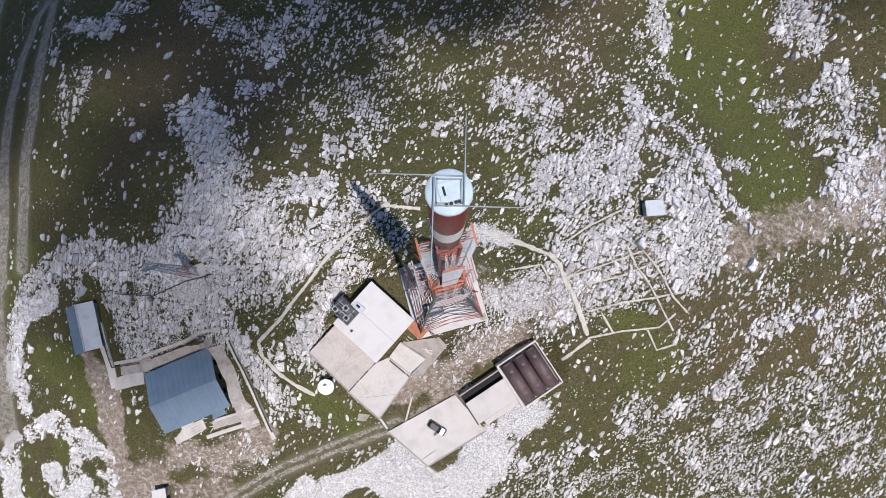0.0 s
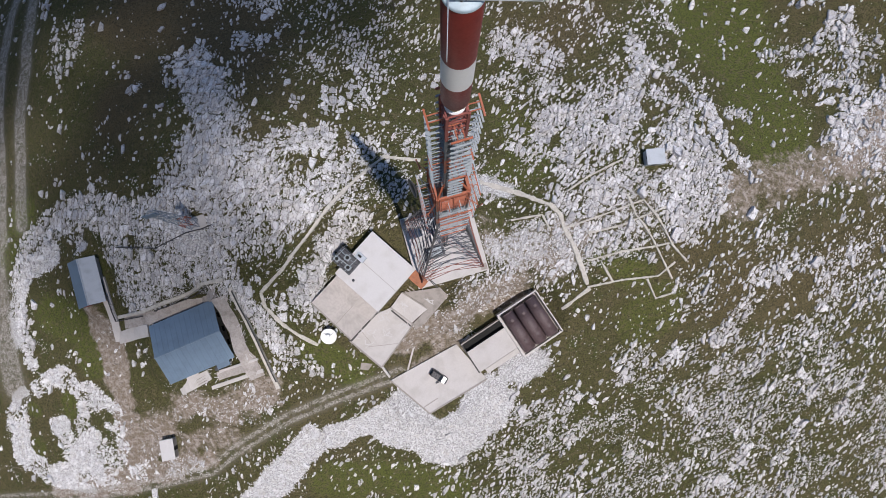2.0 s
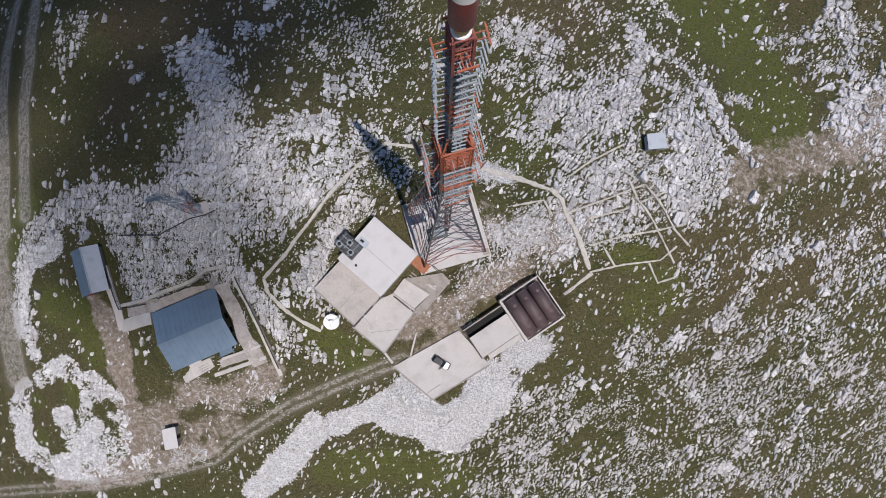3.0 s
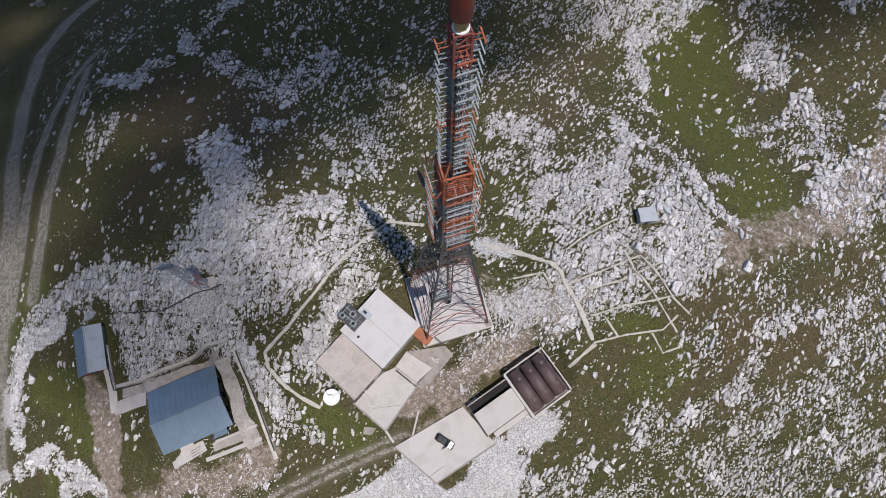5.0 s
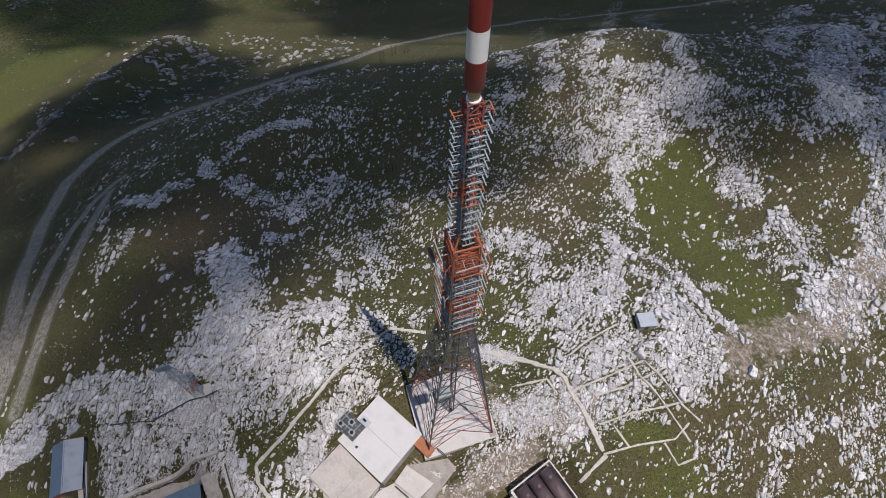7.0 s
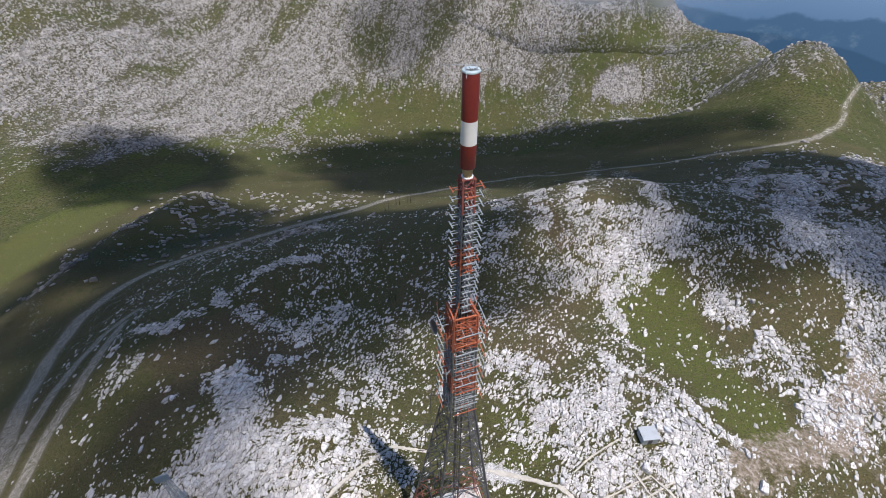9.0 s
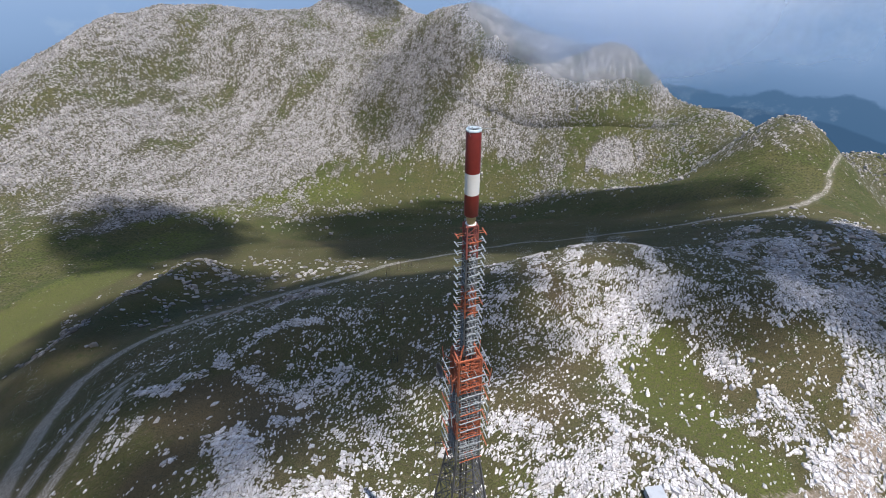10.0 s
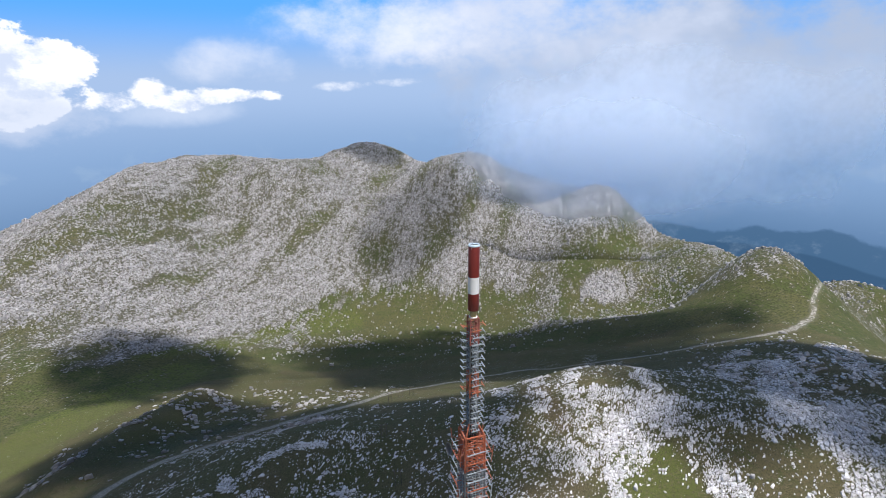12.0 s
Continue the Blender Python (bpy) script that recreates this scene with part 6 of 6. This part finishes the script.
part("duct", block(0.3, 2.0, 0.0, 2.6, 3.5, 0.75, 0.05), M_ZINC, gear, "pale sheet-metal duct")
part("duct_slot", block(0.7, 2.6, 0.75, 1.6, 3.1, 0.77), M_DARK, gear)

# ---- satellite dish ----
dish = thing("satellite_dish", -25.7, -21.0, floor_at(-25.7, -21.0), 0, "large white satellite dish on a pedestal in the grass", "satellite dish")
bm = lathe([(0.12, 0.0), (0.6, 0.06), (1.2, 0.28), (1.75, 0.62), (1.8, 0.66), (1.74, 0.68), (1.18, 0.33), (0.55, 0.11), (0.0, 0.06)], 36)
bmesh.ops.transform(bm, matrix=pose(0, 0, 1.5, 12, 4, 0), verts=bm.verts)
part("reflector", bm, M_WHITE, dish)
part("pedestal", tube(bmesh.new(), (0, 0, -0.3), (0, 0, 1.55), 0.16, 12), M_GREY, dish)
part("footing", block(-0.7, -0.7, -0.5, 0.7, 0.7, 0.12, 0.04), M_OLDC, dish)
for k in range(3):
    a = radians(120 * k + 30)
    part("feed_strut", bars(((1.5 * math.cos(a), 1.5 * math.sin(a), 2.1), (0, -0.15, 3.0), 0.05)), M_GREY, dish)
part("feed_horn", tube(bmesh.new(), (0, -0.15, 2.6), (0, -0.15, 3.1), 0.42, 16), M_WHITE, dish)

# ---- parking slab, sunken bay and fuel tanks ----
park = thing("parking_slab", 0, 0, 0, 0, "bright concrete parking slab with low kerbs", "slab")
CORN = [(-12.0, -31.6), (-2.6, -39.0), (10.6, -30.8), (3.2, -22.9)]
part("slab_top", prism(bmesh.new(), CORN, -9.5, -5.5), M_CONC, park)


def kerb(a, b, z, h, w, m, parent, name="kerb"):
    bm = bmesh.new()
    beam(bm, (a[0], a[1], z + h / 2), (b[0], b[1], z + h / 2), w, h)
    return part(name, bm, m, parent)


kerb(CORN[0], CORN[1], -6.6, 1.25, 0.3, M_OLDC, park)
kerb(CORN[1], CORN[2], -6.6, 1.25, 0.3, M_OLDC, park)
kerb((-4.0, -37.6), (-0.8, -35.4), -5.5, 0.1, 0.15, M_OLDC, park, "old_rail")
pier = thing("entrance_kerb", 0, 0, 0, 0, "broken concrete kerb at the track's end", "kerb")
kerb((-12.0, -30.6), (-15.5, -26.2), floor_at(-13.6, -28.4) - 0.3, 0.8, 0.5, M_CONC, pier)
bay = thing("sunken_store", 10.9, -22.9, 0, 34.5, "concrete-roofed store sunk behind a dark retaining trench", "store")
part("roof_slab", block(-5.2, -3.9, -4.4, 5.5, 1.6, -4.0, 0.04), M_CONC, bay)
part("front_wall", block(-5.0, -3.6, -6.6, 5.4, -3.3, -4.4), M_WALL, bay)
part("side_wall", block(-5.5, -3.9, -6.6, -5.2, 4.0, -3.6, 0.03), M_BLACK, bay)
part("rear_wall", block(-5.5, 3.7, -7.0, 5.5, 4.0, -3.4, 0.03), M_OLDC, bay)
# trench wall and floor are coloured near black for the recess's shade
part("trench_wall", block(-5.2, 1.3, -7.2, 5.5, 1.55, -4.4), M_DARK, bay)
part("trench_floor", block(-5.2, 1.5, -7.4, 5.5, 3.75, -5.75), M_DARK, bay, "trench bottom with its shade put into a near-black colour")
part("apron", block(-3.8, -5.3, -6.8, 7.0, -4.1, -4.9, 0.05), M_CONC, bay)
pit = thing("tank_bay", 20.1, -17.4, 0, 34.8, "concrete-walled bay for three fuel tanks", "tank bay")
part("floor_slab", block(-5.2, -5.6, -6.0, 5.2, 5.6, -4.5), M_OLDC, pit)
part("rear_wall", block(-5.4, 5.4, -6.0, 5.4, 5.75, -2.3, 0.03), M_CONC, pit)
part("side_wall", block(5.1, -5.6, -6.0, 5.4, 5.4, -2.3, 0.03), M_CONC, pit)
part("inner_wall", block(-5.5, -5.6, -6.0, -4.9, 5.4, -3.2, 0.03), M_CONC, pit)
part("sill", block(-5.2, -6.0, -6.0, 5.4, -5.6, -3.9, 0.03), M_CONC, pit)
for k in range(3):
    u = -3.2 + 3.15 * k
    cy, sy = math.cos(radians(34.8)), math.sin(radians(34.8))
    tank = thing("fuel_tank", 20.1 + u * cy, -17.4 + u * sy, -3.15, 34.8, "brown painted cylindrical fuel tank lying in its bay", "tank", "tanks in the bay")
    bm = bmesh.new()
    tube(bm, (0, -4.8, 0), (0, 4.7, 0), 1.54, 28)
    part("shell", bm, M_TANK, tank)
    for y in (-4.8, 4.7):
        bm = bmesh.new()
        s = -1 if y < 0 else 1
        tube(bm, (0, y, 0), (0, y + 0.25 * s, 0), 1.54, 28, 1.0)
        part("end_cap", bm, M_TANK, tank)
    for y in (-2.6, 0.4, 2.9):
        part("manhole", tube(bmesh.new(), (0, y, 1.45), (0, y, 1.7), 0.36, 14), M_TANK, tank)
    for y in (-3.2, 3.0):
        part("saddle", block(-1.0, y - 0.25, -1.4, 1.0, y + 0.25, -0.75), M_OLDC, tank)

# ---- parked car ----
car = thing("parked_car", -0.75, -30.35, -5.5, -31, "dark estate car with open door parked on the concrete slab", "car")


def shell(sections, material, name, parent, label=""):
    bm = bmesh.new()
    rings = []
    for x, hw, z0, z1, tuck in sections:
        rings.append([bm.verts.new(p) for p in ((x, -hw, z0), (x, -hw, (z0 + z1) / 2), (x, -hw + tuck, z1), (x, hw - tuck, z1), (x, hw, (z0 + z1) / 2), (x, hw, z0))])
    for a, b in zip(rings[:-1], rings[1:]):
        for k in range(6):
            bm.faces.new((a[k], a[(k + 1) % 6], b[(k + 1) % 6], b[k]))
    bm.faces.new(rings[0])
    bm.faces.new(rings[-1][::-1])
    bmesh.ops.recalc_face_normals(bm, faces=bm.faces)
    return part(name, bm, material, parent, label)


shell(((-2.15, 0.78, 0.35, 0.85, 0.1), (-1.9, 0.86, 0.25, 0.98, 0.08), (0.75, 0.87, 0.22, 0.96, 0.08), (1.0, 0.87, 0.22, 0.95, 0.08)), M_CAR, "body", car)
shell(((1.0, 0.87, 0.22, 0.95, 0.08), (1.9, 0.84, 0.25, 0.86, 0.1), (2.2, 0.74, 0.32, 0.68, 0.12)), M_CARL, "bonnet", car, "pale grey bonnet")
shell(((-2.0, 0.74, 0.95, 1.15, 0.06), (-1.7, 0.76, 0.95, 1.42, 0.14), (0.2, 0.76, 0.95, 1.46, 0.16), (0.95, 0.76, 0.94, 0.98, 0.06)), M_GLASS, "cabin_glass", car, "dark car windows")
shell(((-1.75, 0.62, 1.41, 1.46, 0.05), (0.2, 0.62, 1.44, 1.5, 0.05)), M_CAR, "roof", car)
for x in (-1.35, 1.35):
    for y in (-0.8, 0.8):
        wheel = part("wheel", tube(bmesh.new(), (x, y - 0.1, 0.31), (x, y + 0.1, 0.31), 0.31, 18), M_RUBBER, car)
        part("rim", tube(bmesh.new(), (x, y - 0.115, 0.31), (x, y + 0.115, 0.31), 0.19, 14), M_STEEL, wheel)
for y in (-0.5, 0.5):
    part("headlight", block(2.08, y - 0.14, 0.55, 2.2, y + 0.14, 0.68, 0.02), M_WHITE, car)
    part("tail_light", block(-2.19, y - 0.16, 0.65, -2.1, y + 0.16, 0.8, 0.02), M_BRICK, car)
bm = block(-0.05, -0.95, 0.3, 0.05, 0.0, 0.95, 0.02)
bmesh.ops.transform(bm, matrix=pose(0.75, -0.86, 0, 0, 0, -25), verts=bm.verts)
part("open_door", bm, M_CAR, car)

# ---- blue-roofed house with its walled yard ----
house = thing("blue_roofed_house", -59.6, -23.8, 0, 24.4, "grey house under a blue sheet-metal gable roof", "house")
part("wall_body", block(-7.4, -6.6, -10.2, 7.4, 6.6, -6.9), M_WALL, house)
RIDGE_Y, RIDGE_Z, EAVE_Z = -0.4, -4.3, -6.7
for sign, y_e in ((1, 7.4), (-1, -7.4)):
    n = 13
    for k in range(n):
        x0, x1 = -8.1 + 16.2 * k / n, -8.1 + 16.2 * (k + 1) / n - 0.02
        bm = bmesh.new()
        pts = [(x0, RIDGE_Y, RIDGE_Z), (x1, RIDGE_Y, RIDGE_Z), (x1, y_e, EAVE_Z), (x0, y_e, EAVE_Z)]
        top = [bm.verts.new(p) for p in pts]
        low = [bm.verts.new((p[0], p[1], p[2] - 0.06)) for p in pts]
        bm.faces.new(top)
        bm.faces.new(low[::-1])
        for i in range(4):
            bm.faces.new((low[i], low[(i + 1) % 4], top[(i + 1) % 4], top[i]))
        beam(bm, (x1, RIDGE_Y, RIDGE_Z + 0.03), (x1, y_e, EAVE_Z + 0.03), 0.06)
        bmesh.ops.recalc_face_normals(bm, faces=bm.faces)
        part("roof_sheet", bm, M_BLUE, house)
part("ridge_cap", bars(((-8.15, RIDGE_Y, RIDGE_Z + 0.04), (8.15, RIDGE_Y, RIDGE_Z + 0.04), 0.3)), M_BLUE, house)
for x in (-7.4, 7.25):
    bm = bmesh.new()
    front = [bm.verts.new(p) for p in ((x, -6.6, -6.9), (x, 6.6, -6.9), (x, RIDGE_Y, RIDGE_Z - 0.12))]
    back = [bm.verts.new((v.co.x + 0.15, v.co.y, v.co.z)) for v in front]
    bm.faces.new(front)
    bm.faces.new(back[::-1])
    for i in range(3):
        bm.faces.new((front[i], front[(i + 1) % 3], back[(i + 1) % 3], back[i]))
    bmesh.ops.recalc_face_normals(bm, faces=bm.faces)
    part("gable", bm, M_WALL, house)
for y in (-4.0, -0.5, 3.0):
    part("window", block(7.39, y, -8.8, 7.44, y + 1.3, -7.6), M_DARK, house)
part("door", block(1.0, -6.66, -9.9, 2.2, -6.58, -7.6), M_WOOD, house)
part("porch_roof", block(3.2, -8.6, -7.3, 6.4, -6.7, -7.15, 0.03), M_BLUE, house, "small blue porch roof")
for x in (3.4, 6.2):
    part("porch_post", block(x - 0.08, -8.4, -10.2, x + 0.08, -8.24, -7.3), M_WOOD, house)
part("doorstep", block(-5.5, -10.2, -10.4, -2.4, -6.7, -9.2, 0.04), M_CONC, house)
tank_w = thing("water_barrel", -53.9, -30.2, -9.4, 10, "dark water barrel at the house wall", "barrel")
part("barrel", lathe([(0.0, 0), (0.55, 0), (0.6, 0.5), (0.55, 1.1), (0.0, 1.1)], 18), M_BLACK, tank_w)
part("barrel_lid", lathe([(0.0, 1.16), (0.58, 1.16), (0.58, 1.08)], 18), M_GREY, tank_w)
dump = thing("junk_crate", -57.5, -33.4, -9.4, 30, "open timber crate of scrap beside the house", "crate")
for k in range(4):
    part("board", block(-1.2, -0.9 + 0.6 * k, 0.0, 1.2, -0.85 + 0.6 * k, 0.6), M_WOOD, dump)
part("crate_floor", block(-1.2, -0.9, 0.0, 1.2, 0.95, 0.08), M_WOOD, dump)


def strip_wall(name, points, half_w, rise, material, label, category, sink=0.6, step=1.0, jitter=0.06, seed=1):
    """A wall or kerb that follows the ground from point to point."""
    r = random.Random(seed)
    bm = bmesh.new()
    rings = []
    for (ax, ay), (bx_, by_) in zip(points[:-1], points[1:]):
        n = max(1, int(math.hypot(bx_ - ax, by_ - ay) / step))
        d = Vector((bx_ - ax, by_ - ay, 0)).normalized()
        side = Vector((-d.y, d.x, 0))
        for k in range(n + 1):
            c = Vector((ax + (bx_ - ax) * k / n, ay + (by_ - ay) * k / n, 0))
            w = half_w * (1 + r.uniform(-jitter, jitter) * 4)
            z = floor_at(c.x, c.y)
            t = z + rise + r.uniform(-jitter, jitter)
            ring = []
            for s, h in ((-1, z - sink), (-1, t - 0.05), (-0.8, t), (0.8, t), (1, t - 0.05), (1, z - sink)):
                p = c + side * w * s
                ring.append(bm.verts.new((p.x, p.y, h)))
            rings.append(ring)
    for a, b in zip(rings[:-1], rings[1:]):
        for k in range(5):
            bm.faces.new((a[k], a[k + 1], b[k + 1], b[k]))
    bm.faces.new(rings[0])
    bm.faces.new(rings[-1][::-1])
    bmesh.ops.recalc_face_normals(bm, faces=bm.faces)
    return tagged(link(name, bm, material), label, category)


for k, row in enumerate(YARD):
    strip_wall(*row, 1.6, 0.02, 90 + k)
for x, y, spread, n in ((-50.6, -11.6, 1.6, 9), (-54.5, -31.8, 1.8, 7), (-58.0, -33.8, 1.6, 6), (-47.0, -20.5, 1.2, 5), (-45.6, -26.6, 1.4, 5)):
    for k in range(n):
        px_, py_ = x + rb.uniform(-spread, spread), y + rb.uniform(-spread, spread)
        scrap = copy_thing(board_0, pose(px_, py_, floor_at(px_, py_) + 0.5 + 0.1 * k / n, 0, rb.uniform(-6, 6), rb.uniform(0, 180)))


def fence(points, height, label):
    ob = thing("yard_railing", points[0][0], points[0][1], 0, 0, label, "railing")
    ox, oy = points[0]
    for (ax, ay), (bx_, by_) in zip(points[:-1], points[1:]):
        n = max(1, int(math.hypot(bx_ - ax, by_ - ay) / 2.2))
        prev = None
        for k in range(n + 1):
            x, y = ax + (bx_ - ax) * k / n, ay + (by_ - ay) * k / n
            z = floor_at(x, y)
            part("post", bars(((x - ox, y - oy, z - 0.3), (x - ox, y - oy, z + height), 0.12)), M_BLACK, ob)
            if prev:
                part("rail", bars((prev, (x - ox, y - oy, z + height), 0.2)), M_BLACK, ob)
            prev = (x - ox, y - oy, z + height)


fence([(-85.2, -9.6), (-80.9, -19.8), (-73.1, -18.3)], 1.3, "black steel railing on the yard wall")
fence([(-69.5, -16.9), (-62.5, -14.0), (-54.2, -10.9)], 1.3, "black steel railing behind the house")
fence([(-79.2, -1.8), (-66.6, -2.1), (-57.3, 1.3), (-51.1, 2.9)], 1.3, "black pipe railing over the rocks")
fence([(-47.4, -11.4), (-42.7, -22.4), (-39.0, -32.6)], 1.2, "black steel railing beside the house")

# ---- shed, hut and box ----
shed = thing("metal_shed", -88.2, -10.3, -12.6, 18.5, "long shed with zinc gable roof and red end wall", "shed")
part("wall_body", block(-3.0, -5.5, -0.6, 3.0, 5.5, 2.1), M_WALL, shed)
part("end_wall", block(-3.0, -5.62, -0.6, 3.0, -5.5, 2.2), M_BRICK, shed, "red painted end wall")
for sign in (-1, 1):
    for k in range(8):
        y0, y1 = -5.9 + 1.475 * k, -5.9 + 1.475 * (k + 1) - 0.02
        bm = bmesh.new()
        pts = [(0, y0, 3.5), (0, y1, 3.5), (sign * 3.45, y1, 2.0), (sign * 3.45, y0, 2.0)]
        top = [bm.verts.new(p) for p in pts]
        low = [bm.verts.new((p[0], p[1], p[2] - 0.05)) for p in pts]
        bm.faces.new(top)
        bm.faces.new(low[::-1])
        for i in range(4):
            bm.faces.new((low[i], low[(i + 1) % 4], top[(i + 1) % 4], top[i]))
        beam(bm, (0, y1, 3.52), (sign * 3.45, y1, 2.02), 0.05)
        bmesh.ops.recalc_face_normals(bm, faces=bm.faces)
        part("roof_sheet", bm, M_ZINC if sign > 0 else M_BLUE, shed)
part("ridge_cap", bars(((0, -5.95, 3.53), (0, 5.95, 3.53), 0.24)), M_ZINC, shed)
part("door", block(-1.0, -5.68, -0.2, 1.0, -5.6, 1.9), M_WOOD, shed)
hut = thing("equipment_hut", 46.7, 20.7, 1.7, 6, "small grey sheet-metal equipment hut among rocks", "hut")
part("wall_body", block(-1.9, -1.6, -0.6, 1.9, 1.6, 2.3, 0.03), M_STEEL, hut)
part("roof", block(-2.1, -1.8, 2.3, 2.1, 1.8, 2.48, 0.05), M_ZINC, hut)
part("door", block(-0.6, -1.65, 0.0, 0.4, -1.59, 2.0), M_GREY, hut)
part("vent", block(-1.93, -0.4, 1.5, -1.88, 0.4, 1.9), M_DARK, hut)
box = thing("pump_house", -68.7, -52.0, -18.4, 13, "small white-roofed pump house beside the track", "hut")
part("wall_body", block(-1.5, -2.4, -0.8, 1.5, 2.4, 2.0), M_WALL, box)
part("roof", block(-1.7, -2.6, 2.0, 1.7, 2.6, 2.2, 0.04), M_ROOF, box)
part("door", block(1.49, -0.6, 0.0, 1.55, 0.4, 1.9), M_DARK, box)

# ---- small lattice tower ----
tower = thing("small_lattice_tower", -56.2, 3.3, 2.0, 20, "short red and white lattice tower with a blue panel", "tower")
part("base_slab", block(-2.6, -1.6, -1.2, 2.6, 1.6, 0.15, 0.05), M_CONC, tower)
TOP = 17.5
for k in range(6):
    z0, z1 = 0.1 + TOP * k / 6, 0.1 + TOP * (k + 1) / 6
    w0, w1 = 0.95 - 0.5 * z0 / TOP, 0.95 - 0.5 * z1 / TOP
    m = M_ORANGE if k == 1 else M_STEEL
    for a in range(4):
        p, q = CORNERS[a], CORNERS[(a + 1) % 4]
        part("leg", bars(((p[0] * w0, p[1] * w0, z0), (p[0] * w1, p[1] * w1, z1), 0.13)), m, tower)
        part("brace", bars(((p[0] * w0, p[1] * w0, z0), (q[0] * w1, q[1] * w1, z1), 0.08), ((q[0] * w0, q[1] * w0, z0), (p[0] * w1, p[1] * w1, z1), 0.08), ((p[0] * w1, p[1] * w1, z1), (q[0] * w1, q[1] * w1, z1), 0.08)), m, tower)
bm = block(-1.3, -0.08, TOP - 0.4, 1.3, 0.08, TOP + 1.5, 0.03)
bmesh.ops.transform(bm, matrix=pose(0, -0.7, 0, 0, 0, 0), verts=bm.verts)
part("panel_aerial", bm, M_BLUE, tower, "flat blue-grey panel aerial")
part("top_frame", bars(((-1.3, -0.7, TOP), (-0.45, 0.4, TOP), 0.1), ((1.3, -0.7, TOP), (0.45, 0.4, TOP), 0.1), ((-1.3, -0.7, TOP + 1.4), (1.3, 0.7, TOP + 0.2), 0.08)), M_STEEL, tower)

# ---- stone-edged paths and old foundations ----
for k, p in enumerate(PATHS):
    strip_wall("stone_path", p, 0.36 if k != 2 else 0.48, 0.32, M_PATH, "narrow pale stone-edged path across the rocks", "path", 0.8, 0.8, 0.09, 20 + k)
for k, p in enumerate(FOUND):
    strip_wall("old_foundation", p, 0.2, 0.34, M_PATH, "low white stone foundation line of a vanished enclosure", "foundation", 0.8, 0.7, 0.1, 50 + k)

# ---- timber line frames ----
frame_0 = None
for x, y in ((-16.1, 64.8), (-20.8, 88.9), (-29.6, 123.7), (-36.5, 214.0), (-31.0, 228.0), (-24.0, 232.0)):
    z = floor_at(x, y)
    if frame_0 is None:
        frame_0 = thing("pole_frame", x, y, z, 12, "dark timber H-frame pole of an old power line", "power pole", "poles of the old power line")
        for s in (-1.15, 1.15):
            part("pole", tube(bmesh.new(), (s, 0, -0.5), (s, 0, 7.2), 0.15, 8, 0.11), M_WOOD, frame_0)
        part("crossarm", bars(((-1.9, 0, 6.8), (1.9, 0, 6.8), 0.2)), M_WOOD, frame_0)
        part("cross_brace", bars(((-1.15, 0, 2.0), (1.15, 0, 5.4), 0.1), ((1.15, 0, 2.0), (-1.15, 0, 5.4), 0.1)), M_WOOD, frame_0)
        for s in (-1.7, 0, 1.7):
            part("insulator", lathe([(0.0, 7.3), (0.1, 7.25), (0.07, 7.1), (0.11, 7.0), (0.06, 6.9)], 8), M_STEEL, frame_0).location = (s, 0, 0)
    else:
        copy_thing(frame_0, pose(x, y, z, 0, 0, 12))
